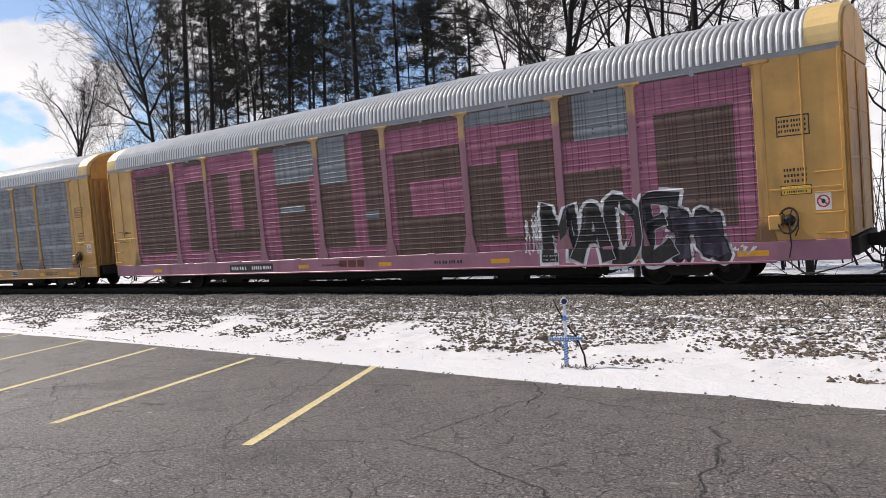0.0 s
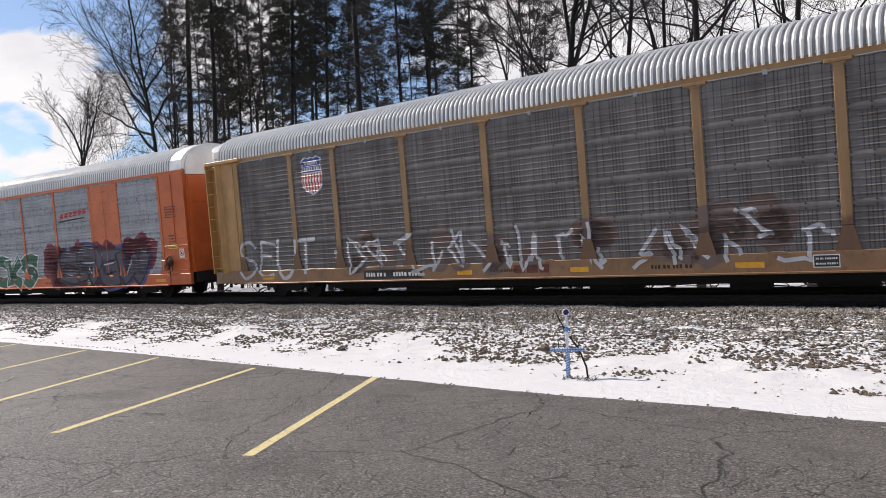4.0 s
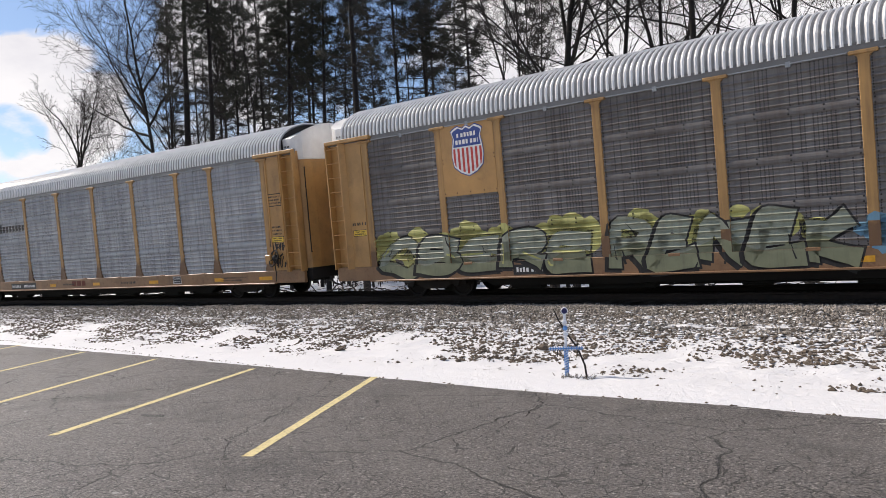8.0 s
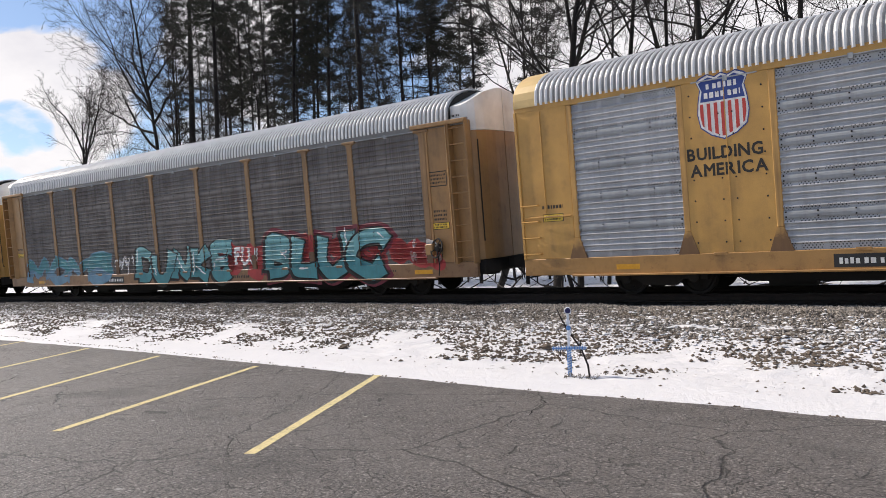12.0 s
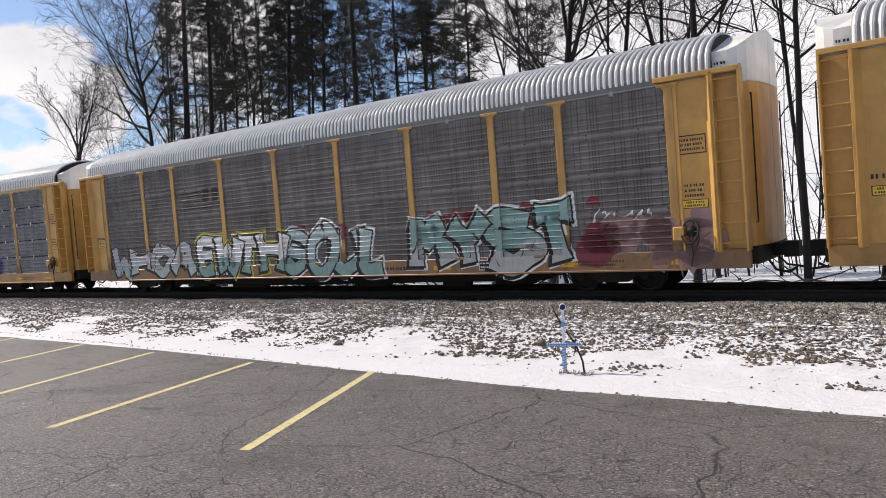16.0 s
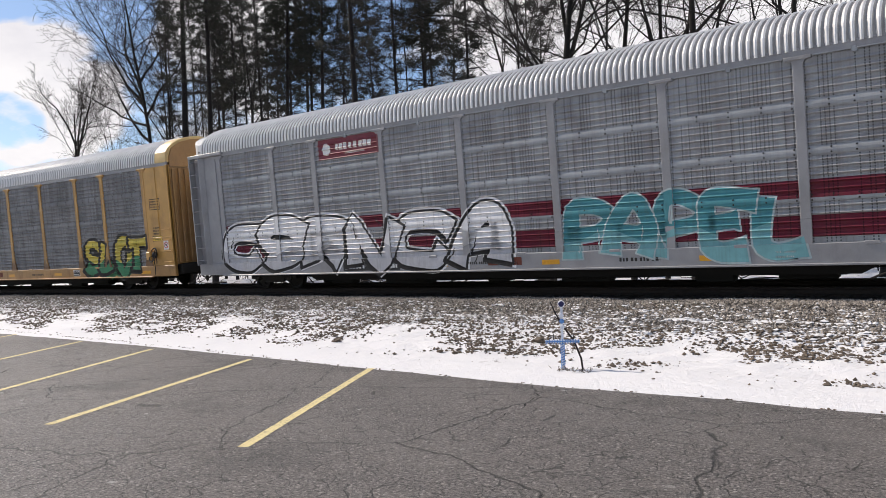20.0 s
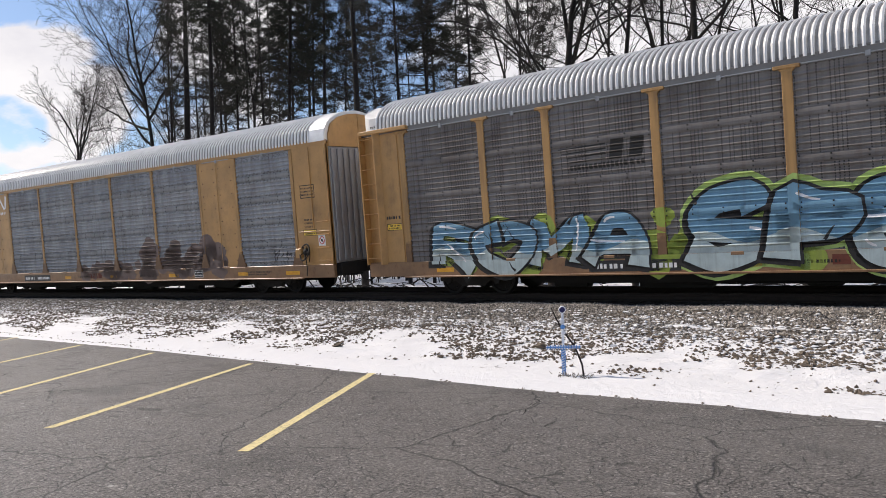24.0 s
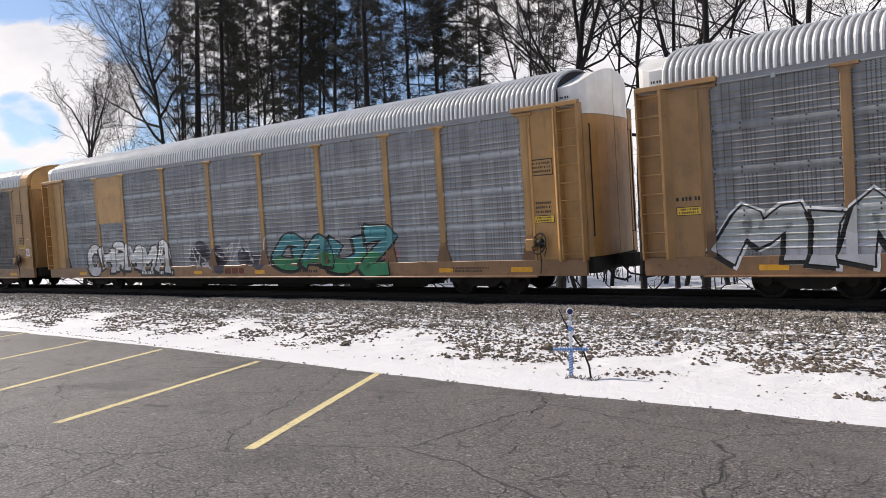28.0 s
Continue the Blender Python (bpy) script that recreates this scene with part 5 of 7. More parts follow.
def burner(text, x0, x1, z0, z1, seed, slant=0.12, edge=0.05, halo=0.0, fat=0.065):
    """A sprayed word of fat brushed letters that crowd and overlap. Two sets, every other letter each: fill, outline, cloud, gleam."""
    r = random.Random(seed)
    sets = [([], [], [], []), ([], [], [], [])]
    cells = [0.5 if c in "I" else 1.0 for c in text]
    k = (x1 - x0) / sum(cells)
    pen = x0
    for n, (ch, c) in enumerate(zip(text, cells)):
        w = c * k
        body = min(0.40 * k, 0.36 * (z1 - z0)) * (0.80 + (fat - 0.065) * 4)
        lo, hi = z0 + body * 0.45 + r.uniform(0, 0.10), z1 - body * 0.45 - r.uniform(0, 0.18)
        lean, tip = slant + r.uniform(-0.12, 0.12), r.uniform(-0.07, 0.07)
        fill, line, cloud, gleam = sets[n % 2]

        def put(u, v):
            px, pz = (u / 9 - 0.5) * (w * 1.06 - body * 0.55), (v / 9 - 0.5) * (hi - lo)
            px, pz = px * (1 + 0.18 * math.sin(v * 0.5 + seed)) + pz * lean, pz + px * tip
            return wobble(pen + w / 2 + px, (lo + hi) / 2 + pz, 0.13, seed + n)

        for part_ in STROKES[ch].split("|"):
            pts = [put(int(q[0]) + r.uniform(-.5, .5), int(q[1]) + r.uniform(-.4, .4)) for q in part_.split()]
            path = rounded(pts)
            m = len(path)
            b0, b1 = body * r.uniform(0.75, 1.15), body * r.uniform(0.75, 1.15)
            ws = [(b0 + (b1 - b0) * i / (m - 1)) * (1 + 0.35 * abs(2 * i / (m - 1) - 1) ** 4) for i in range(m)]
            fill += brush(path, ws)
            for tgt, g in ((line, edge), (cloud, halo)):
                if g > 0:
                    (ax, az), (bx, bz) = path[0], path[1]
                    (cx, cz), (dx, dz) = path[-2], path[-1]
                    la, lb = math.hypot(bx - ax, bz - az) or 1, math.hypot(dx - cx, dz - cz) or 1
                    ends = [(ax - (bx - ax) / la * g, az - (bz - az) / la * g)] + path + [(dx + (dx - cx) / lb * g, dz + (dz - cz) / lb * g)]
                    tgt += brush(ends, [v + 2 * g for v in [ws[0]] + ws + [ws[-1]]])
            gl = [(x - ws[i] * 0.2, z + ws[i] * 0.2) for i, (x, z) in enumerate(path)]
            a = r.randint(0, max(0, m - 4))
            gleam += brush(gl[a:a + 4], [0.045, 0.06, 0.05, 0.03])
        pen += w
    return sets


def ribbon(path, width, taper=False):
    """A brush stroke through the points."""
    out = []
    left, right = [], []
    k = len(path)
    for i, p in enumerate(path):
        a, b = path[max(0, i - 1)], path[min(k - 1, i + 1)]
        dx, dz = b[0] - a[0], b[1] - a[1]
        ln = math.hypot(dx, dz) or 1
        w = width / 2 * ((1 - 0.75 * i / (k - 1)) if taper else 1)
        left.append((p[0] - dz / ln * w, p[1] + dx / ln * w))
        right.append((p[0] + dz / ln * w, p[1] - dx / ln * w))
    for i in range(k - 1):
        out.append([left[i], left[i + 1], right[i + 1]])
        out.append([left[i], right[i + 1], right[i]])
    return out


def disc(cx, cz, rx, rz, seed=0, k=18, rough=0.1):
    ring = []
    for i in range(k):
        a = 2 * math.pi * i / k
        f = 1 + rough * noise.noise((math.cos(a) * 1.5 + seed, math.sin(a) * 1.5, seed))
        ring.append((cx + rx * f * math.cos(a), cz + rz * f * math.sin(a)))
    return [[(cx, cz), ring[i], ring[(i + 1) % k]] for i in range(k)]


def rect(x0, x1, z0, z1):
    return [[(x0, z0), (x1, z0), (x1, z1), (x0, z1)]]


def wild(x0, x1, z0, z1, seed, count, body=0.2, edge=0.06, halo=0.0):
    """Letter-like interlocked strokes with arrowed ends, for pieces nobody can read."""
    r = random.Random(seed)
    fill, line, cloud = [], [], []
    w = (x1 - x0) / count
    for i in range(count):
        cx = x0 + (i + 0.5) * w
        for s in range(r.choice((3, 3, 4))):
            kind = r.random()
            if kind < 0.45:
                a = (cx + r.uniform(-.4, .4) * w, z0 + r.uniform(0, .2))
                b = (cx + r.uniform(-.45, .45) * w, z1 - r.uniform(0, .25))
                path = [a, ((a[0] + b[0]) / 2 + r.uniform(-.15, .15) * w, (a[1] + b[1]) / 2), b]
            elif kind < 0.75:
                zc = r.uniform(z0 + 0.2, z1 - 0.2)
                path = [(cx - .5 * w, zc + r.uniform(-.2, .2)), (cx, zc + r.uniform(-.15, .15)), (cx + .55 * w, zc + r.uniform(-.25, .25))]
            else:
                rr, a0 = min(w * .4, (z1 - z0) * .35), r.uniform(0, 6.28)
                zc = r.uniform(z0 + rr, z1 - rr) if z1 - rr > z0 + rr else (z0 + z1) / 2
                path = [(cx + rr * math.cos(a0 + t * .6), zc + rr * math.sin(a0 + t * .6)) for t in range(7)]
            b = body * r.uniform(0.7, 1.3)
            fill += ribbon(path, b)
            line += ribbon(path, b + 2 * edge) + disc(*path[0], b / 2 + edge, b / 2 + edge, seed, 8) + disc(*path[-1], b / 2 + edge, b / 2 + edge, seed, 8)
            if halo:
                cloud += ribbon(path, b + 2 * halo) + disc(*path[0], halo + b / 2, halo + b / 2, seed, 8) + disc(*path[-1], halo + b / 2, halo + b / 2, seed, 8)
    return fill, line, cloud


def bars(x0, x1, z, h, seed, gap=0.35):
    """A line of unreadable lettering: small upright bars."""
    r = random.Random(seed)
    out, x = [], x0
    while x < x1:
        w = h * r.uniform(0.45, 0.8)
        out += rect(x, min(x1, x + w), z, z + h * r.uniform(0.85, 1.0))
        x += w + h * gap * r.choice((1, 1, 1, 2.2))
    return out


INK, CHALK = spray("black_spray", (0.015, 0.014, 0.015)), spray("white_spray", (0.84, 0.83, 0.83), 0.08)
STENCIL, STENCIL_WHITE = plain("black_lettering", (0.02, 0.018, 0.016), 0.6), plain("white_lettering", (0.75, 0.74, 0.72), 0.6)
PLATE_BLACK, SIGN_YELLOW = plain("black_plate", (0.02, 0.02, 0.022), 0.5), plain("safety_yellow", (0.75, 0.50, 0.05), 0.5)
RUSTY = plain("rust_red_mark", (0.14, 0.035, 0.02), 0.7)
REFLECT = plain("amber_reflector", (0.70, 0.34, 0.02), 0.4)
SHIELD_BLUE, SHIELD_RED, SHIELD_WHITE = plain("shield_blue", (0.03, 0.06, 0.25), 0.5), plain("shield_red", (0.5, 0.05, 0.04), 0.5), plain("shield_white", (0.75, 0.74, 0.72), 0.5)
SPRAY = {k: spray(k + "_spray", c) for k, c in dict(
    red=(0.52, 0.055, 0.055), salmon=(0.62, 0.16, 0.15), purple=(0.10, 0.085, 0.27), lime=(0.42, 0.58, 0.16), yellow=(0.68, 0.55, 0.07), green=(0.03, 0.26, 0.11),
    teal=(0.07, 0.30, 0.34), aqua=(0.20, 0.47, 0.50), sage=(0.33, 0.355, 0.275), silver=(0.58, 0.58, 0.61), mint=(0.27, 0.42, 0.40), blue=(0.16, 0.33, 0.47), maroon=(0.22, 0.03, 0.05),
    dusk=(0.075, 0.065, 0.10), pine=(0.02, 0.14, 0.075), olive=(0.33, 0.42, 0.06), brown=(0.17, 0.115, 0.10), pale=(0.52, 0.62, 0.62), haze=(0.55, 0.53, 0.18), moss=(0.25, 0.265, 0.16), ash=(0.48, 0.50, 0.49), lilac=(0.52, 0.53, 0.61), blush=(0.36, 0.22, 0.22), orange=(0.66, 0.22, 0.03)).items()}


def shield_logo(side, cx, cz, h):
    """A blue and white striped shield, its lettering as plain bars."""
    w = h * 0.40

    def shape(k, z_top):
        top = [(-1, .82), (-.86, .9), (-.55, 1), (-.25, .9), (0, 1.0), (.25, .9), (.55, 1), (.86, .9), (1, .82), (.86, .55), (.95, .2), (1, -.2), (.9, -.6), (.5, -.85), (0, -1), (-.5, -.85), (-.9, -.6), (-1, -.2), (-.95, .2), (-.86, .55)]
        return [(cx + x * w * k, cz + z * h / 2 * k) for x, z in top]

    def fan(ring):
        return [[(cx, cz), ring[i], ring[(i + 1) % len(ring)]] for i in range(len(ring))]

    white, inner = fan(shape(1.0, 1)), fan(shape(0.93, 1))
    z_split = cz + h * 0.09
    blue = [c for p in inner for c in [clip(p, 1, z_split, False)] if len(c) >= 3]
    low = [c for p in inner for c in [clip(p, 1, z_split - h * 0.03, True)] if len(c) >= 3]
    red = []
    for i in range(-3, 4):
        a, b = cx + (i * 2 - 0.5) * w * 0.14, cx + (i * 2 + 0.5) * w * 0.14
        for p in low:
            c = clip(p, 0, a, False)
            c = clip(c, 0, b, True) if len(c) >= 3 else []
            if len(c) >= 3:
                red.append(c)
    letters = bars(cx - w * .62, cx + w * .62, cz + h * .28, h * .09, 4, .3) + bars(cx - w * .72, cx + w * .72, cz + h * .14, h * .09, 5, .3)
    side.lay("shield_emblem", [(fan(shape(1.04, 1)), SHIELD_BLUE), (white, SHIELD_WHITE), (blue, SHIELD_BLUE), (red, SHIELD_RED), (letters, SHIELD_WHITE)],
             "blue shield emblem with red and white stripes")


def sign_set(side, rng, end, tall=False):
    """Stencilled remarks_lines on the solid panel at one end (end: +1 or -1)."""
    c = end * (12.37 if tall else 12.55)
    if end > 0:
        fr = rect(c - .32, c + .32, 3.05, 3.075) + rect(c - .32, c + .32, 3.435, 3.46) + rect(c - .32, c - .295, 3.05, 3.46) + rect(c + .295, c + .32, 3.05, 3.46)
        lines = [q for i in range(3) for q in bars(c - .28, c + .26, 3.13 + .1 * i, .055, rng.randint(0, 99))]
        remarks_lines = [q for i in range(3) for q in bars(c - .22, c + .22, 2.35 - .11 * i, .06, rng.randint(0, 99))]
        side.lay("stencil", [(fr + lines + remarks_lines, STENCIL)], "black stencilled data block")
    side.lay("warning_label", [(rect(c - .30, c + .30, 1.88, 2.07), STENCIL), (rect(c - .28, c + .28, 1.895, 2.055), SIGN_YELLOW), (bars(c - .2, c + .2, 1.99, .045, 3) + bars(c - .24, c + .24, 1.92, .045, 4), STENCIL)],
             "yellow warning label with black bars of print")
    if end < 0:
        side.lay("stencil", [(bars(c - .3, c + .3, 2.2, .09, rng.randint(0, 99)), STENCIL)], "black stencilled mark")


def car_number(side, x, z=0.68):
    side.lay("car_number", [(rect(x - 1.15, x + 1.15, z - .07, z + .19), PLATE_BLACK), (bars(x - 1.05, x - .25, z, .12, 8, .3) + bars(x + .05, x + 1.05, z, .12, 9, .3), STENCIL_WHITE)],
             "white number bars on a black strip")


GRIMED = {YELLOW: (POST_YELLOW, SILL_YELLOW), YELLOW_OLD: (POST_OLD, SILL_OLD), YELLOW_DIM: (POST_DIM, SILL_OLD)}


def autorack(spec):
    """One covered auto carrier with its sides, ends, trucks and markings."""
    car = new("auto_carrier_wagon")
    tagged(car, spec["label"], "freight car", "cars of the train")
    style, prof, flare = spec.get("style", "posts"), spec.get("profile", "four"), spec.get("flare", True)
    scr = spec["screen"]
    em = spec.get("end", spec["post"])
    pm, sm = GRIMED.get(spec["post"], (spec["post"], spec["post"]))
    sm = spec.get("sill", sm)
    doors, hood, cap = spec.get("door", em), spec.get("hood", WHITE_PAINT), spec.get("cap", ROOF)
    half = 0.105 if style == "posts" else 0.07
    rng = random.Random(spec["n"] + 100)
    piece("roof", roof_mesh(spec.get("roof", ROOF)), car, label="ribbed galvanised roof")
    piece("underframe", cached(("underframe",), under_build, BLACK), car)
    lap = LAP_DARK if scr not in (SCREEN_LIGHT, SCREEN_MID, SCREEN_DIM, DOTS_LIGHT, DOTS_DIM) else LAP_DIM if scr in (SCREEN_DIM, DOTS_DIM) else LAP_LIGHT
    # seam faces are coloured black for the unlit inside of the open gap
    lap = BLACK if prof == "seam" else BROWN_PATCH if scr is BROWN_PATCH else lap
    mats = (scr, spec.get("band", scr), lap, STENCIL_WHITE if prof == "seam" else DARK)
    bands = spec.get("bands", ())
    for turn in (0, 180):
        s = 1 if turn == 0 else -1
        piece("side_sill", cached(("side_sill", sm.name), sill_build, sm), car, turn=turn)
        em2 = spec.get("eave", em)
        piece("eave_rail", cached(("eave_rail", em2.name), eave_build, [em2, LAP_LIGHT]), car, turn=turn)
        for x in POSTS:
            end_post = abs(x) > 11
            piece("post", post_mesh(GRIMED.get(em, (em, em))[0] if end_post else pm, style, flare), car, (s * x, 0, 0), turn)
        for i, (a, b) in enumerate(zip(POSTS[:-1], POSTS[1:])):
            w = b - a - 2 * half
            solid = spec.get("solid", ())
            if i in solid:
                def solid_build(sh, w=w):
                    sh.box(-w / 2 - .01, w / 2 + .01, -FACE - 0.035, -FACE + 0.03, Z_SILL1, Z_TOP + 0.02, 0.008)
                    sh.box(-0.012, 0.012, -FACE - 0.045, -FACE, Z_SILL1, Z_TOP, 0.004)
                    for zz in range(8):
                        for xx in (-0.42, -0.08, 0.08, 0.42):
                            sh.lathe([(0.012, -FACE - 0.05), (0.024, -FACE - 0.03)], "y", 6, 1, (xx * w, 0, 1.2 + zz * 0.45))
                piece("side_panel", cached(("side_panel", em.name, round(w, 2)), solid_build, [em, DARK]), car, (s * (a + b) / 2, 0, 0), turn)
            else:
                piece("screen", screen_mesh(prof, w, mats, bands), car, (s * (a + b) / 2, 0, 0), turn)
            if i in spec.get("plate", ()):
                def plate_build(sh, w=w):
                    sh.box(-w / 2, w / 2, -FACE - 0.05, -FACE - 0.0, 2.75, Z_TOP, 0.006)
                piece("emblem_plate", cached(("emblem_plate", em.name, round(w, 2)), plate_build, em), car, (s * (a + b) / 2, 0, 0), turn)
        # solid end panels, ladder or steps
        for e in (-1, 1):
            kind = spec["ends"][0 if e < 0 else 1]

            x1 = HALF - (0.62 if kind == "tall" else 0.0)
            shapes = [("end_panel", (11.98, x1, -1.51, -1.44, Z_SILL1, Z_TOP + 0.03, 0.008))]
            if kind == "tall":
                shapes += [("back_plate", (x1 - 0.02, HALF, -1.40, -1.36, Z_SILL1, Z_TOP + 0.03, 0.004)), ("stile", (x1 - 0.03, x1 + 0.045, -1.63, -1.36, Z_SILL1 - 0.05, Z_TOP + 0.12, 0.008)),
                           ("stile", (HALF - 0.05, HALF, -1.63, -1.36, Z_SILL1 - 0.05, Z_TOP + 0.12, 0.008)), ("gutter", (11.6, HALF, -1.63, -1.5, Z_TOP + 0.06, Z_TOP + 0.17, 0.01)),
                           ("edge_strip", (12.05, 12.1, -1.535, -1.50, Z_SILL1, Z_TOP, 0.006))]
            else:
                shapes += [("edge_strip", (12.72, 12.75, -1.535, -1.50, Z_SILL1 + 1.1, Z_TOP, 0.006)), ("corner_post", (HALF - 0.07, HALF, -1.545, -1.40, Z_SILL1, Z_TOP + 0.05, 0.008)),
                           ("edge_strip", (12.02, HALF - 0.1, -1.53, -1.50, 1.98, 2.02, 0.006))]
            panel = None
            for nm, (a, b, y0, y1, z0, z1, bev) in shapes:
                key = (nm, em.name, kind, e, a, z0)
                if key not in CACHE:
                    CACHE[key] = Shape().box(*((a, b) if e > 0 else (-b, -a)), y0, y1, z0, z1, bev).mesh(nm, em)
                ob = piece(nm, CACHE[key], panel or car, turn=turn if panel is None else 0)
                panel = panel or ob
            if kind == "tall":
                key = ("flange", em.name, e)
                if key not in CACHE:
                    fl = Shape()
                    a, b, c_ = HALF - 0.77, HALF - 0.65, HALF - 0.63
                    ring = [(a, -1.512), (b, -1.66), (c_, -1.66), (c_, -1.50)]
                    if e < 0:
                        ring = [(-x, y) for x, y in ring[::-1]]
                    fl.add([(x, y, z) for z in (Z_SILL1 - 0.05, Z_TOP + 0.05) for x, y in ring], [(3, 2, 1, 0), (4, 5, 6, 7)] + [(i, (i + 1) % 4, 4 + (i + 1) % 4, 4 + i) for i in range(4)])
                    CACHE[key] = fl.mesh("flange", em)
                piece("flange", CACHE[key], panel)
            rx = e * (HALF - 0.31)
            zs = [1.1 + 0.43 * k for k in range(9)] if kind == "tall" else [1.1 + 0.4 * k for k in range(4)]
            for z in zs:
                piece("rung", cached(("rung", em.name), rung_build, em), panel, (rx, -1.49 if kind == "tall" else -1.5, z))
        def mirror_x(me, key):
            if key not in CACHE:
                CACHE[key] = mesh_of(me.name, [(-v.co.x, v.co.y, v.co.z) for v in me.vertices], [tuple(p.vertices)[::-1] for p in me.polygons], list(me.materials))
            return CACHE[key]
        for e in (-1, 1):
            if spec["ends"][0] == "tall":
                leaf = piece("end_door", radial_mesh("end_door", doors, e, 1.0, False), car, turn=turn)
                grip = ("grip", doors.name, e)
                if grip not in CACHE:
                    x = e * (HALF + 0.06)
                    CACHE[grip] = Shape().tube([(x, -1.16, 1.5), (x + e * .06, -1.24, 1.5), (x + e * .06, -1.24, 4.2), (x, -1.16, 4.2)], 0.018, 6).mesh("lock_rod", DARK)
                piece("lock_rod", CACHE[grip], leaf)
                cover = piece("door_hood", radial_mesh("door_hood", hood, e, 4.46, True), car, turn=turn)
                if turn == 0:
                    tx = ("hood_print", e)
                    if tx not in CACHE:
                        sh = Shape()
                        a, b = sorted((e * (HALF - 0.58), e * (HALF - 0.32)))
                        for z, k in ((4.86, 21), (4.76, 22), (4.66, 23)):
                            for q in bars(a, b, z, 0.06, k):
                                sh.add([(x, -1.374, zz) for x, zz in q], [(0, 1, 2, 3)])
                        CACHE[tx] = sh.mesh("stencil", STENCIL)
                    piece("stencil", CACHE[tx], cover)
            else:
                end_door(car, doors, spec.get("ribs", False), turn, e)
        if spec["ends"][0] == "tall":
            piece("roof_end", roof_end_mesh(), car, turn=turn)
        else:
            piece("door_hood", hood_mesh(hood), car, turn=turn)
            piece("door_hood", mirror_x(hood_mesh(hood), ("mhood", hood.name)), car, turn=turn)
            piece("roof_cap", cap_mesh(cap, 0.045), car, turn=turn)
        piece("coupler", cached(("coupler",), coupler_build, DARK), car, turn=turn)
        if turn == 0:
            piece("hand_brake", cached(("hand_brake", em.name), brake_build, [em, DARK]), car, (12.35 if spec["ends"][1] == "short" else 12.22, 0, -0.12), label="hand brake housing with a dark wheel")
    wheels = []
    for x in (-10.05, 10.05):
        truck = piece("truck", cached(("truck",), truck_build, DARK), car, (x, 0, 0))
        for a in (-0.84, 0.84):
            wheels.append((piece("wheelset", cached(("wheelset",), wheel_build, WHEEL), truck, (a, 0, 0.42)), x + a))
    side = Side(car, prof, half)
    side.plates, side.solid = spec.get("plate", ()), spec.get("solid", ())
    sign_set(side, rng, 1, spec["ends"][0] == "tall")
    if spec["ends"][0] == "short" or rng.random() < .6:
        sign_set(side, rng, -1, spec["ends"][0] == "tall")
    car_number(side, spec.get("number", -5.0))
    for a, b in ((-10.9, -10.3), (-2.6, -2.1), (0.9, 1.4), (4.9, 5.5), (8.9, 9.4), (11.3, 11.95)):
        side.lay("reflector", [(rect(a, b, .67, .79), REFLECT)], "amber reflector strip")
    side.lay("stencil", [(bars(-1.5, -0.6, .72, .07, 11) + bars(3.0, 4.0, .70, .09, 12) + bars(9.3, 10.6, .76, .05, 13) + bars(9.3, 10.4, .68, .05, 14), STENCIL)], "small black stencilled lettering")
    side.lay("owner_mark", [(rect(-.75, -.42, .68, .88) + rect(-.36, -.03, .68, .88) + rect(.03, .30, .68, .88), RUSTY)], "rust-red painted mark on the sill")
    side.lay("data_plate", [(rect(6.45, 6.95, .64, .90), STENCIL_WHITE), (rect(6.47, 6.93, .66, .88), PLATE_BLACK), (bars(6.5, 6.9, .80, .04, 1) + bars(6.5, 6.9, .70, .04, 2), STENCIL_WHITE)], "black plate with white print")
    if spec["ends"][0] == "short":
        ring = [(13.05 + .11 * math.cos(a * .4488), 1.72 + .11 * math.sin(a * .4488)) for a in range(15)]
        side.lay("warning_sign", [(rect(12.90, 13.20, 1.55, 1.89), STENCIL_WHITE), (ribbon(ring, .03) + ribbon([(12.98, 1.79), (13.12, 1.65)], .03), SHIELD_RED), (disc(13.05, 1.72, .04, .05, 2, 8), STENCIL)], "white sign with a red barred ring")
    if spec.get("art"):
        spec["art"](side)
    return car, wheels


# ---- emblems and sprayed pieces, car by car ----
def art_slot(side):
    shield_logo(side, -8.1, 3.75, 1.25)
    t, _ = words("BUILDING", -6.5, 3.95, .28, 1.35, .03)
    u, _ = words("AMERICA", -3.75, 3.95, .28, 1.35, .03)
    side.lay("slogan", [(t + u, STENCIL)], "black slogan lettering")


BROWN_PATCH = screen_paint("brown_overpaint", (0.15, 0.105, 0.09), (0.185, 0.13, 0.115), 0.25, 0.05, 0.55)
GREY_PATCH = screen_paint("bare_zinc_patch", (0.30, 0.33, 0.35), (0.24, 0.26, 0.28), 0.3, 0.3)


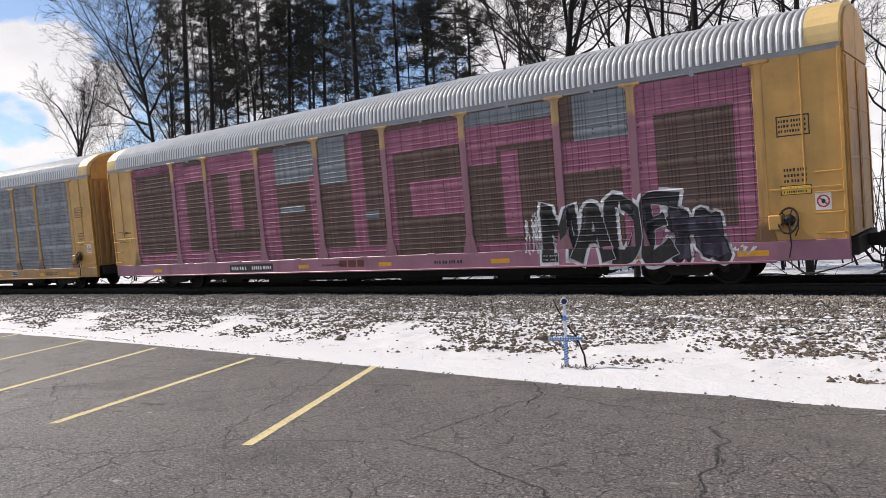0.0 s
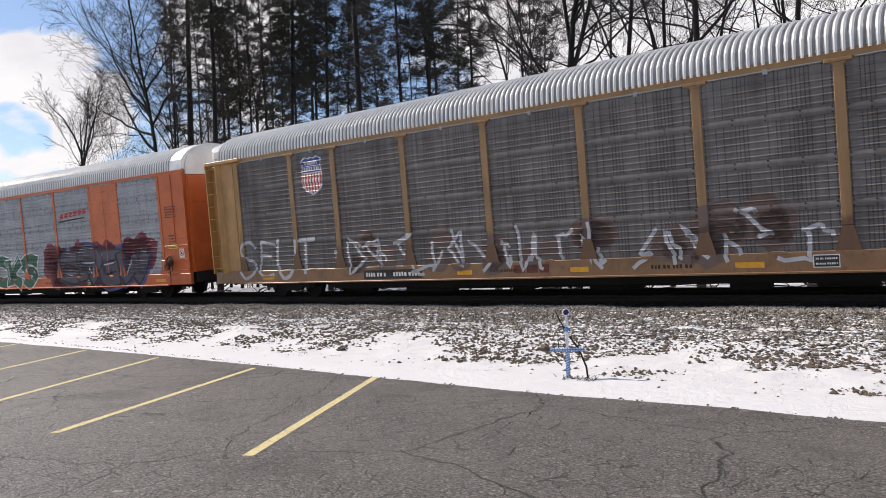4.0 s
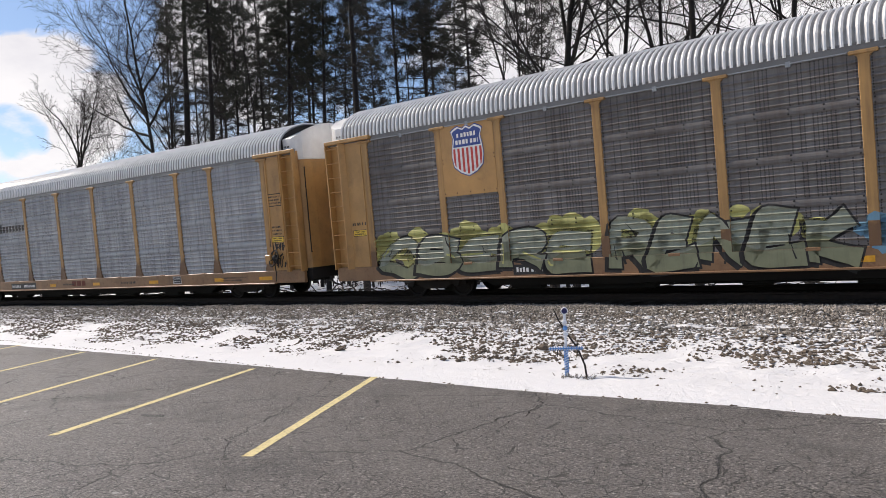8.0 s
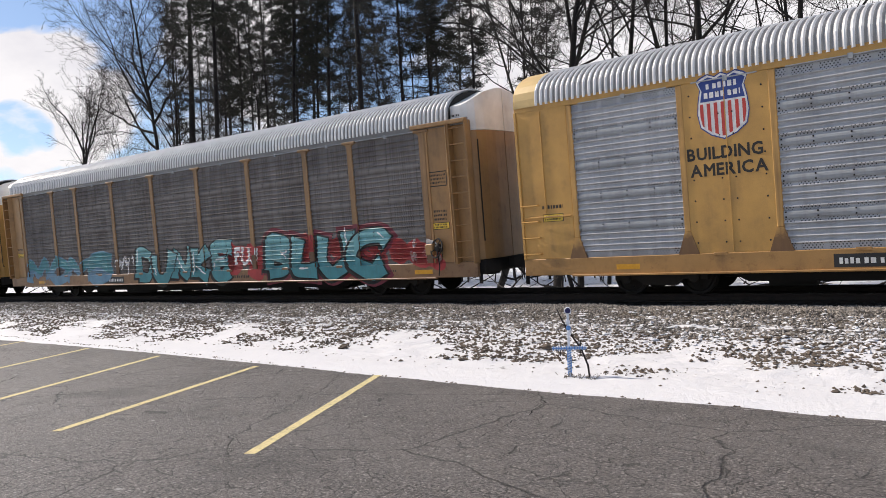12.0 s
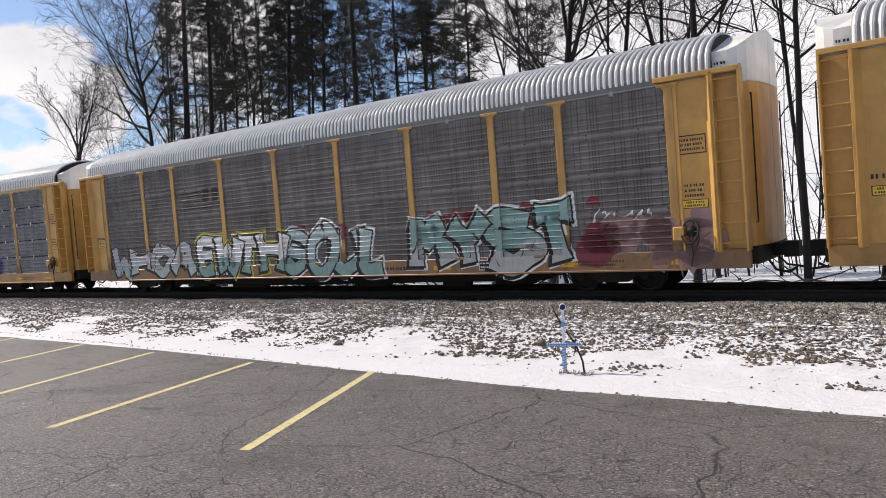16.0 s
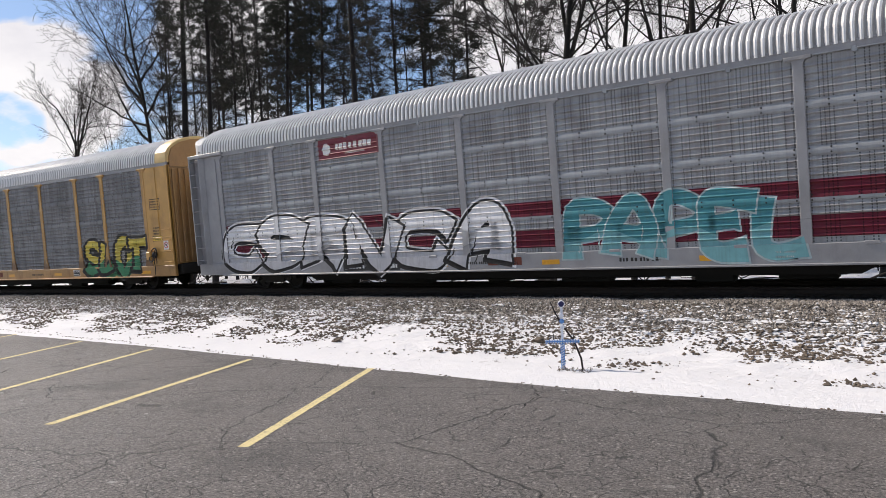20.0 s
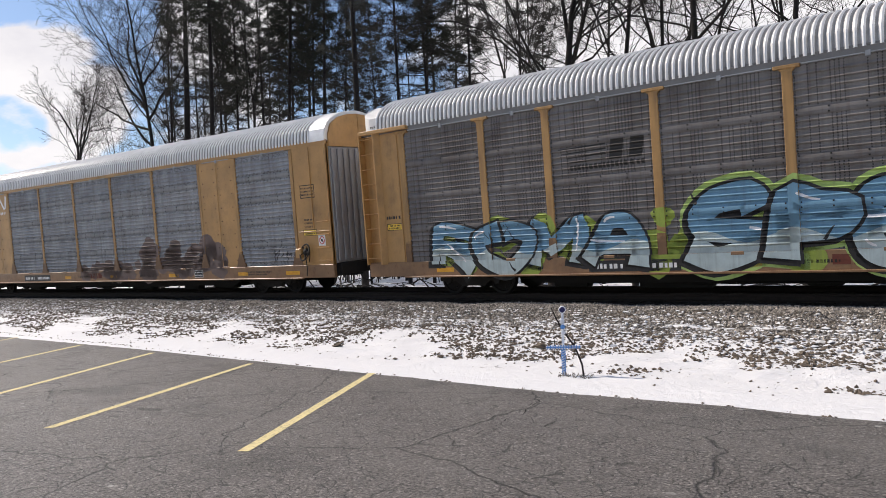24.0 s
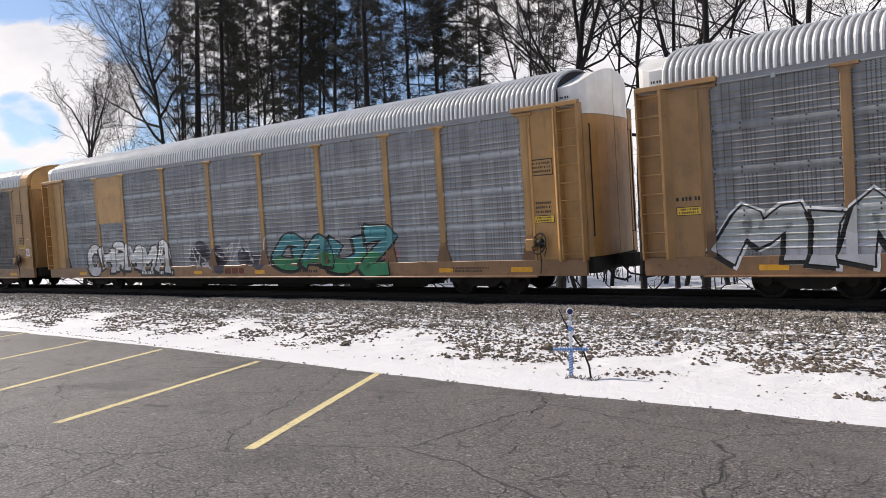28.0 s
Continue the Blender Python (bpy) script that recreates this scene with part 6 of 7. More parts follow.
def piece_of(side, text, box, seed, fill, line=None, halo=None, edge=0.05, wide=0.13, shine=None, slant=0.12, label="", extra=(), inner=None, fat=0.065):
    """Word, outline and cloud laid one over the other; inner colours the lower part of the letters, shine their edges."""
    x0, x1, z0, z1 = box
    sets = burner(text, x0, x1, z0, z1, seed, slant, edge, wide + edge if halo else 0.0, fat)
    layers = list(extra)
    if halo:
        layers.append((sets[0][2] + sets[1][2], halo))
    dark_line = line or INK
    r = random.Random(seed)
    zm = z0 + (z1 - z0) * 0.42
    for f, o, c, g in sets:
        drop = [[(x - .07, z - .05) for x, z in t] for t in o] if dark_line in (INK, SPRAY["dusk"]) else []
        layers += [(drop + o, dark_line), (f, fill)]
        if inner:
            low = [p for p in cut([[(x, z - .14 * math.sin(x * 3.3 + seed)) for x, z in t] for t in f], 1, [zm]) if sum(q[1] for q in p) / len(p) < zm]
            layers.append(([[(x, z + .14 * math.sin(x * 3.3 + seed)) for x, z in p] for p in low], inner))
        if shine:
            layers.append((g, shine))
    veins = []
    for _ in range(int((x1 - x0) * 1.1)):
        a, b = (r.uniform(x0, x1), r.uniform(z0, z1 - .3)), r.uniform(-.25, .25)
        veins += ribbon([a, (a[0] + b * .6, a[1] + r.uniform(.08, .2)), (a[0] + b, a[1] + r.uniform(.2, .45))], r.choice((.025, .035, .07)), True)
    layers.append((veins, dark_line))
    side.lay("graffiti", layers, label)


def tag_of(side, text, box, seed, width, mat, label, slant=0.1):
    """A word written in one line of spray."""
    r = random.Random(seed)
    x0, x1, z0, z1 = box
    w = (x1 - x0) / len(text)
    out = []
    for n, ch in enumerate(text):
        for part_ in STROKES[ch].split("|"):
            pts = []
            for q in part_.split():
                v = (int(q[1]) + r.uniform(-.5, .5)) / 9
                pts.append(wobble(x0 + w * (n + 0.08 + 0.84 * (int(q[0]) + r.uniform(-.5, .5)) / 9) + slant * v * (z1 - z0), z0 + v * (z1 - z0), 0.1, seed))
            path = rounded(pts)
            out += brush(path, [width * r.uniform(0.8, 1.2)] * len(path))
    side.lay("graffiti", [(out, mat)], label)


def cloud_of(x0, x1, z0, z1, seed, count, size):
    r = random.Random(seed)
    out = []
    for _ in range(count):
        s = size * r.uniform(0.6, 1.2)
        out += disc(r.uniform(x0, x1), r.uniform(z0, z1), s, s * r.uniform(.6, 1), r.uniform(0, 50), 14, 0.35)
    return out


def scribble(x0, x1, z0, z1, seed, strokes, width=0.03):
    r = random.Random(seed)
    out = []
    w = (x1 - x0) / strokes
    for i in range(strokes):
        cx = x0 + (i + .5) * w
        p = [(cx + r.uniform(-.7, .7) * w, r.uniform(z0, z1)) for _ in range(r.randint(3, 5))]
        q = []
        for a, b in zip(p, p[1:]):
            q += [(a[0] + (b[0] - a[0]) * t / 4 + .03 * math.sin(t * 1.6), a[1] + (b[1] - a[1]) * t / 4 + .04 * math.sin(t * 1.6)) for t in range(4)]
        out += ribbon(q + [p[-1]], width)
    return out


def bracket_logo(side, x0, x1, z0, z1):
    t = 0.07
    s = rect(x0, x0 + t, z0, z1) + rect(x0, x0 + .22, z0, z0 + t) + rect(x0, x0 + .22, z1 - t, z1) + rect(x1 - t, x1, z0, z1) + rect(x1 - .22, x1, z0, z0 + t) + rect(x1 - .22, x1, z1 - t, z1)
    m = (z0 + z1) / 2
    w = (x1 - x0 - .5) / 3
    for i in range(3):
        a = x0 + .25 + i * w
        s += rect(a, a + w * .82, m - .14, m + .16)
    s += rect(x0 + .35, x0 + .5, z0 - .22, z0 - .1) + rect(x0 + .65, x0 + .8, z0 - .22, z0 - .1)
    side.lay("emblem", [(s, STENCIL)], "black bracketed emblem")


def stripe_logo(side, x0, x1, z0, z1):
    h = z1 - z0
    s = []
    for i in range(4):
        s += [[(x0 + .1 * i, z1 - .12 - .11 * i), (x0 + (x1 - x0) * .55, z1 - .10 - .11 * i), (x0 + (x1 - x0) * .55, z1 - .06 - .11 * i), (x0 + .1 * i, z1 - .10 - .11 * i)]]
    for a in (.58, .80):
        xa, w = x0 + (x1 - x0) * a, (x1 - x0) * .18
        s += [[(xa, z1 - .45), (xa + w * .8, z1 - .45), (xa + w, z1), (xa + w * .2, z1)]]
    s += bars(x0 + .3, x1 - .05, z0 + .02, h * .2, 7, .25)
    side.lay("emblem", [(s, STENCIL)], "black striped emblem with a line of bars")


def noodle_logo(side, x0, x1, z0, z1, mat, label):
    w, h = x1 - x0, z1 - z0
    p = [(.46, 1), (.16, 1), (.04, .9), (.0, .5), (.04, .1), (.16, 0), (.40, 0), (.52, .1), (.54, .5), (.57, 1), (.70, .55), (.86, 0), (.93, .1), (1, 1)]
    side.lay("emblem", [(ribbon([(x0 + a * w, z0 + b * h) for a, b in p], h * .2), mat)], label)


PINK_PATCH = screen_paint("pink_overpaint", (0.44, 0.19, 0.27), (0.32, 0.13, 0.185), 0.35, 0.05, 0.5)


def art_0(side):
    # patches in each bay, as shares of its width and height: pink, then grey
    bays = ((((0, 1, .93, 1), (0, .08, 0, 1), (0, 1, 0, .1)), ()), (((0, .35, 0, 1), (0, 1, .8, .95), (0, 1, 0, .1)), ()), (((0, 1, .84, 1), (.45, .7, .3, .84), (0, .1, 0, .84), (0, 1, 0, .08)), ()),
            (((0, .3, 0, .95), (.9, 1, 0, .7)), ((.3, 1, .66, .98), (.35, .8, .4, .46))), (((.5, .72, 0, 1), (0, 1, 0, .08)), ((0, .45, .62, 1), (.7, .9, .3, .36))),
            (((0, 1, .8, .97), (.3, 1, .28, .56), (0, .08, 0, .8)), ((.45, .96, .34, .5),)), (((0, .36, .62, .9), (.36, 1, .74, .88), (.4, .6, .1, .7), (0, 1, 0, .06)), ((0, 1, .9, 1),)),
            (((0, 1, .5, .7), (.88, 1, 0, .5)), ((.2, 1, .7, 1),)), (((0, 1, .8, 1), (0, .16, 0, .8), (.84, 1, 0, .8), (.16, .84, 0, .1)), ()))
    for (pinks, greys), a, b in zip(bays, POSTS[:-1], POSTS[1:]):
        for shares, mat, lbl in ((pinks, PINK_PATCH, "faded pink overpaint"), (greys, GREY_PATCH, "bare grey-blue patch")):
            for k, (u0, u1, v0, v1) in enumerate(shares):
                x0, x1 = a + .11 + (b - a - .22) * u0, a + .11 + (b - a - .22) * u1
                z0, z1 = Z_SILL1 + .02 + 3.58 * v0, Z_SILL1 + .02 + 3.58 * v1
                r = .025
                side.lay("overpaint", [([], mat)] * (k % 3) + [([[wobble(x, z, r * 2, 3) for x, z in ((x0, z0), (x1, z0), (x1, z1), (x0, z1))]], mat)], lbl)
    piece_of(side, "MADE", (6.6, 10.0, .55, 2.2), 3, INK, SPRAY["silver"], CHALK, .018, .07, SPRAY["dusk"], .05, "black sprayed letters edged in white")
    f, o, c = wild(9.9, 11.1, .62, 1.75, 8, 2, .26, .03, .09)
    side.lay("graffiti", [(c, CHALK), (o, INK), (f, SPRAY["dusk"])], "black sprayed tail edged in white")
    side.lay("graffiti", [(scribble(6.0, 6.42, .85, 1.9, 5, 5, .035) + scribble(11.0, 11.7, .7, .92, 6, 4, .03), CHALK)], "white scrawled tags")


def art_1(side):
    bracket_logo(side, -6.4, -4.75, 3.1, 3.8)


def art_2(side):
    shield_logo(side, -8.1, 3.85, 1.2)
    tag_of(side, "SEUT", (-12.2, -8.2, .75, 1.95), 12, .12, SPRAY["silver"], "pale sprayed letters over grime")
    side.lay("graffiti", [(cloud_of(-7.2, 7.0, .9, 1.7, 4, 26, .5), SPRAY["brown"]), (scribble(-7.4, 7.0, .7, 1.9, 9, 22, .09), SPRAY["silver"])], "worn pale spray over grime")


def art_3(side):
    piece_of(side, "LOUM", (-11.5, -6.5, .58, 1.95), 21, SPRAY["silver"], INK, SPRAY["aqua"], .04, .18, CHALK, label="white letters over an aqua cloud", inner=SPRAY["salmon"])
    side.lay("graffiti", [(cloud_of(-6.3, -4.6, .8, 1.6, 6, 6, .45), SPRAY["teal"]), (scribble(-6.3, -4.5, .8, 1.9, 31, 6, .06), INK)], "dark scrawl over teal")
    piece_of(side, "ROCKS", (-4.4, 2.4, .56, 2.1), 22, SPRAY["pine"], CHALK, None, .05, shine=CHALK, slant=-.1, label="dark green letters edged in white")
    side.lay("graffiti", [(cloud_of(3.3, 11.0, .7, 2.1, 7, 46, .62), SPRAY["maroon"])], "maroon sprayed cloud")
    piece_of(side, "CREW", (4.3, 10.6, .62, 2.15), 23, SPRAY["dusk"], INK, SPRAY["purple"], .06, .16, SPRAY["silver"], .05, "dusky letters over maroon")
    side.lay("emblem", [([[(4.65 + .36 * i, 3.45 + .025 * i), (4.93 + .36 * i, 3.45 + .025 * i), (4.99 + .36 * i, 3.66 + .025 * i), (4.71 + .36 * i, 3.66 + .025 * i)] for i in range(6)], SPRAY["red"]),
                         ([[(4.5, 3.30), (6.6, 3.40), (6.7, 3.45), (4.55, 3.37)]], STENCIL)], "red slanted bars over a black line")
    side.lay("graffiti", [(scribble(-13.1, -12.3, 2.9, 4.0, 41, 5, .04) + scribble(-13.2, -12.2, 1.3, 2.3, 42, 5, .04), INK)], "black scrawled tags")


def art_4(side):
    shield_logo(side, -8.1, 3.9, 1.3)
    side.lay("graffiti", [(cloud_of(-11.6, -4.6, 1.2, 1.8, 3, 34, .38), SPRAY["haze"])], "dull yellow-green sprayed cloud")
    piece_of(side, "CSERE", (-11.5, -4.6, .58, 1.75), 31, SPRAY["sage"], INK, None, .05, shine=SPRAY["haze"], label="grey-green letters outlined in black", inner=SPRAY["moss"])
    side.lay("graffiti", [(cloud_of(-4.0, 1.0, 1.3, 1.85, 9, 16, .3), SPRAY["haze"])], "dull yellow-green sprayed cloud")
    piece_of(side, "RENEK", (-4.2, 1.2, .58, 1.85), 32, SPRAY["sage"], INK, None, .045, label="grey-green letters outlined in black", inner=SPRAY["moss"])
    side.lay("graffiti", [(cloud_of(1.2, 1.9, .8, 1.4, 3, 4, .3), SPRAY["blue"]), (rect(2.0, 3.4, .98, 1.08), SPRAY["yellow"])], "blue and yellow dabs")
    side.lay("graffiti", [(cloud_of(4.9, 6.0, 1.0, 1.9, 5, 9, .4), SPRAY["blue"]), (scribble(4.2, 5.9, .95, 2.0, 52, 9, .05), INK), (scribble(4.2, 5.4, 1.0, 1.9, 53, 4, .04), CHALK)], "blue sprayed shapes with black lines")
    side.lay("graffiti", [(cloud_of(6.0, 11.2, 1.3, 2.0, 15, 20, .4), SPRAY["haze"])], "yellow sprayed cloud")
    piece_of(side, "DEOKE", (5.8, 11.0, .58, 2.0), 33, SPRAY["sage"], INK, CHALK, .06, .09, slant=.2, label="grey-green letters outlined in black and white", inner=SPRAY["moss"])


def art_5(side):
    tag_of(side, "ENFE", (-11.7, -7.6, .75, 1.8), 61, .12, INK, "large word in thin black spray")
    side.lay("graffiti", [(scribble(12.0, 12.72, 1.55, 2.0, 62, 5, .045), INK)], "black scrawled tag")
    side.lay("graffiti", [(scribble(12.0, 12.72, 1.05, 1.5, 63, 5, .045), INK)], "black scrawled tag")
    side.lay("emblem", [(rect(-6.8, -6.6, 3.2, 3.6) + [p for i in range(7) for p in rect(-6.5 + .3 * i, -6.28 + .3 * i, 3.22, 3.50)], STENCIL)], "row of dark bars")


def art_6(side):
    shield_logo(side, -8.15, 4.05, 1.35)
    t, _ = words("BUILDING", -9.0, 2.97, .25, .98, .03)
    u, _ = words("AMERICA", -8.95, 2.62, .25, 1.0, .03)
    side.lay("slogan", [(t + u, STENCIL)], "black slogan lettering")


def art_7(side):
    side.lay("graffiti", [(cloud_of(2.6, 4.6, .8, 1.6, 5, 10, .4) + cloud_of(4.6, 12.2, .9, 1.75, 6, 30, .36), SPRAY["red"])], "red sprayed cloud")
    piece_of(side, "MOMS", (-11.7, -4.7, .6, 1.9), 71, SPRAY["teal"], SPRAY["blue"], None, .05, shine=SPRAY["aqua"], label="teal rounded letters", inner=SPRAY["blue"])
    side.lay("graffiti", [(scribble(-4.5, -3.0, .9, 1.7, 72, 6, .06), CHALK)], "white scrawl")
    piece_of(side, "DUNKE", (-2.9, 3.1, .58, 2.0), 73, SPRAY["aqua"], INK, None, .05, shine=CHALK, label="aqua letters outlined in black", inner=SPRAY["teal"])
    piece_of(side, "FUJ", (3.2, 4.4, 1.1, 1.8), 75, CHALK, SPRAY["red"], None, .03, label="small white letters over red")
    piece_of(side, "BLUC", (4.8, 10.2, .58, 2.15), 74, SPRAY["aqua"], INK, SPRAY["maroon"], .06, .12, CHALK, .25, "large aqua letters outlined in black", inner=SPRAY["teal"])
    side.lay("graffiti", [(scribble(11.0, 12.3, 1.0, 1.7, 76, 4, .13), CHALK)], "white squiggles")


def art_8(side):
    noodle_logo(side, -6.35, -4.8, 3.1, 3.7, SPRAY["red"], "red looped emblem")
    side.lay("emblem", [(bars(-5.6, -4.4, 2.86, .12, 3), STENCIL)], "small bars of print")
    side.lay("graffiti", [(scribble(-11.4, -8.8, .7, 1.6, 81, 6, .05), INK)], "thin black scrawl")
    for text, box, seed in (("NOVEK", (-7.2, -1.4, .6, 1.8), 82), ("MFK", (-.8, 1.35, .95, 1.8), 83), ("AUSER", (1.5, 8.6, .56, 2.15), 84)):
        piece_of(side, text, box, seed, CHALK, INK, CHALK, .05, .07, fat=0.10, slant=.15, label="white letters with heavy black outline", inner=SPRAY["silver"])


def art_9(side):
    stripe_logo(side, -6.8, -4.4, 3.0, 3.7)
    side.lay("graffiti", [(cloud_of(-2.6, 2.6, 1.75, 2.1, 9, 12, .26) + cloud_of(3.8, 10.2, 1.9, 2.2, 10, 13, .24) + cloud_of(9.6, 10.6, .9, 1.5, 18, 5, .4), SPRAY["maroon"])], "maroon sprayed cloud")
    piece_of(side, "WHOA", (-11.6, -6.2, .58, 1.9), 91, SPRAY["silver"], INK, None, .04, label="grey letters outlined in black", inner=SPRAY["pale"])
    piece_of(side, "EWTH", (-6.0, -1.3, .56, 2.1), 92, CHALK, INK, SPRAY["yellow"], .055, .085, label="white letters edged in black and yellow", inner=SPRAY["mint"])
    piece_of(side, "SOUL", (-1.2, 3.2, .56, 2.1), 93, SPRAY["pale"], INK, CHALK, .05, .07, slant=.2, label="pale aqua letters over maroon", inner=SPRAY["mint"])
    piece_of(side, "MYST", (4.1, 9.6, .56, 2.2), 94, SPRAY["mint"], INK, CHALK, .05, .07, shine=SPRAY["aqua"], slant=-.12, label="large mint letters outlined in black", inner=SPRAY["ash"])
    side.lay("graffiti", [(scribble(9.9, 11.4, 1.7, 2.0, 95, 6, .03), CHALK)], "thin white tag")
    side.lay("graffiti", [(cloud_of(10.4, 13.3, .8, 1.7, 12, 16, .45), SPRAY["blush"])], "faded pink sprayed smudge")


def art_10(side):
    stripe_logo(side, -6.85, -4.4, 3.0, 3.7)
    side.lay("graffiti", [(cloud_of(1.5, 7.3, .8, 1.85, 5, 34, .42), SPRAY["purple"])], "violet sprayed cloud")
    piece_of(side, "REBEL", (1.6, 7.0, .58, 1.92), 101, SPRAY["salmon"], INK, None, .045, slant=-.12, label="red block letters over a violet cloud", inner=SPRAY["red"])
    piece_of(side, "O", (-1.3, -.1, .6, 1.85), 102, SPRAY["lime"], INK, None, .06, slant=.1, label="pale green rounded letter outlined in black", inner=SPRAY["olive"])


def art_11(side):
    r = rect(-6.85, -4.3, 3.98, Z_TOP - .02)
    side.lay("emblem", [(r, SPRAY["maroon"]), (bars(-6.1, -4.6, 4.22, .2, 3, .2) + bars(-5.7, -4.9, 4.08, .06, 4) + disc(-6.5, 4.27, .18, .18), STENCIL_WHITE)], "maroon plate with white bars")
    piece_of(side, "CSRNCA", (-11.9, 0.0, .56, 2.3), 111, CHALK, INK, CHALK, .07, .06, fat=0.075, slant=.15, label="white swollen letters with black shading", inner=SPRAY["silver"])
    piece_of(side, "PAPEL", (1.6, 7.2, .62, 2.25), 112, SPRAY["teal"], SPRAY["pale"], None, .04, label="teal letters outlined in pale aqua", inner=SPRAY["aqua"])
    side.lay("graffiti", [(scribble(9.4, 11.6, 1.55, 1.85, 113, 7, .035), INK), (scribble(9.3, 11.0, 1.05, 1.35, 114, 6, .03), SPRAY["pale"])], "scrawled tags")


def art_13(side):
    stripe_logo(side, -6.8, -4.5, 3.0, 3.65)
    side.lay("graffiti", [(cloud_of(-10.8, 10.5, .8, 1.8, 13, 90, .42), SPRAY["olive"])], "olive sprayed cloud")
    piece_of(side, "ROMA", (-11.1, -4.6, .56, 2.1), 131, SPRAY["blue"], INK, None, .06, shine=CHALK, slant=.2, label="pale blue letters outlined in black", inner=SPRAY["pale"])
    piece_of(side, "SPEK", (-3.6, 3.0, .56, 2.35), 132, SPRAY["blue"], INK, SPRAY["lime"], .07, .12, CHALK, .1, "large blue and white letters over olive", inner=SPRAY["pale"])
    piece_of(side, "LOUD", (4.2, 10.4, .56, 2.3), 133, SPRAY["aqua"], INK, SPRAY["lime"], .07, .12, CHALK, .05, "large aqua letters over olive", inner=SPRAY["pale"])
    side.lay("graffiti", [(scribble(3.1, 4.1, 1.0, 1.6, 134, 6, .04), CHALK)], "small white scrawl")


def art_14(side):
    noodle_logo(side, -8.8, -7.3, 3.92, 4.5, CHALK, "white looped emblem")
    side.lay("emblem", [(bars(-8.8, -7.4, 3.68, .13, 4), CHALK)], "white bars of print")
    side.lay("overpaint", [(cloud_of(-1.2, 3.5, .75, 1.2, 14, 22, .35) + cloud_of(3.4, 8.2, .8, 1.8, 15, 34, .4), SPRAY["brown"])], "brown smudged overpaint")
    side.lay("graffiti", [(scribble(10.7, 11.8, 1.1, 1.5, 141, 6, .04), INK)], "black scrawl")


def art_15(side):
    bracket_logo(side, -6.4, -4.75, 3.05, 3.75)
    piece_of(side, "MINEN", (-11.6, -4.4, .62, 2.2), 151, SPRAY["ash"], INK, CHALK, .04, .06, slant=.15, label="faded pale letters", inner=SPRAY["silver"])
    side.lay("graffiti", [(ribbon([(-4.0, 2.2), (-3.4, 2.5), (-2.4, 2.2), (-1.9, 1.6), (-2.2, .9), (-3.2, .7)], .12), CHALK), (cloud_of(1.6, 11.4, 1.7, 2.25, 7, 12, .3), SPRAY["haze"])], "white swirl and faint yellow cloud")
    piece_of(side, "SIZERZ", (1.5, 11.2, .58, 2.35), 152, SPRAY["lilac"], INK, CHALK, .075, .11, CHALK, .25, "silver-blue letters with black edges", inner=SPRAY["blue"])
    t, _ = words("2017", 11.2, .66, .14, 1.0)
    side.lay("graffiti", [(t + scribble(8.7, 10.2, 2.2, 2.5, 153, 6, .035), INK)], "small black painted year and scrawl")


def art_16(side):
    piece_of(side, "CHRMMA", (-10.1, -4.1, .62, 1.95), 161, CHALK, INK, None, .05, slant=.02, label="white block letters outlined in black", inner=SPRAY["silver"])
    side.lay("graffiti", [(cloud_of(-3.2, 1.3, .9, 1.5, 16, 12, .4), SPRAY["dusk"]), (scribble(-3.2, 1.4, .8, 1.9, 162, 8, .06), SPRAY["silver"])], "dark worn spray")
    piece_of(side, "GAUZ", (2.0, 7.2, .62, 2.0), 163, SPRAY["teal"], INK, None, .06, slant=.2, label="dark teal letters outlined in black", inner=SPRAY["green"])
    side.lay("graffiti", [(scribble(6.6, 7.4, 1.0, 1.5, 164, 4, .04), SPRAY["salmon"])], "small pink scrawl")


def art_12(side):
    art_slot(side)
    side.lay("graffiti", [(scribble(-11.6, -4.4, .8, 1.7, 121, 16, .04), INK)], "thin dark scrawl")
    side.lay("graffiti", [(cloud_of(7.6, 11.6, .62, .8, 12, 12, .28), SPRAY["green"])], "green sprayed base")
    piece_of(side, "SLOT", (7.5, 11.7, .62, 2.1), 122, SPRAY["yellow"], INK, None, .11, slant=.1, label="bold yellow and green word outlined in black", inner=SPRAY["green"])


def spec(n, label, screen, post, **kw):
    return dict(n=n, label=label, screen=screen, post=post, **kw)


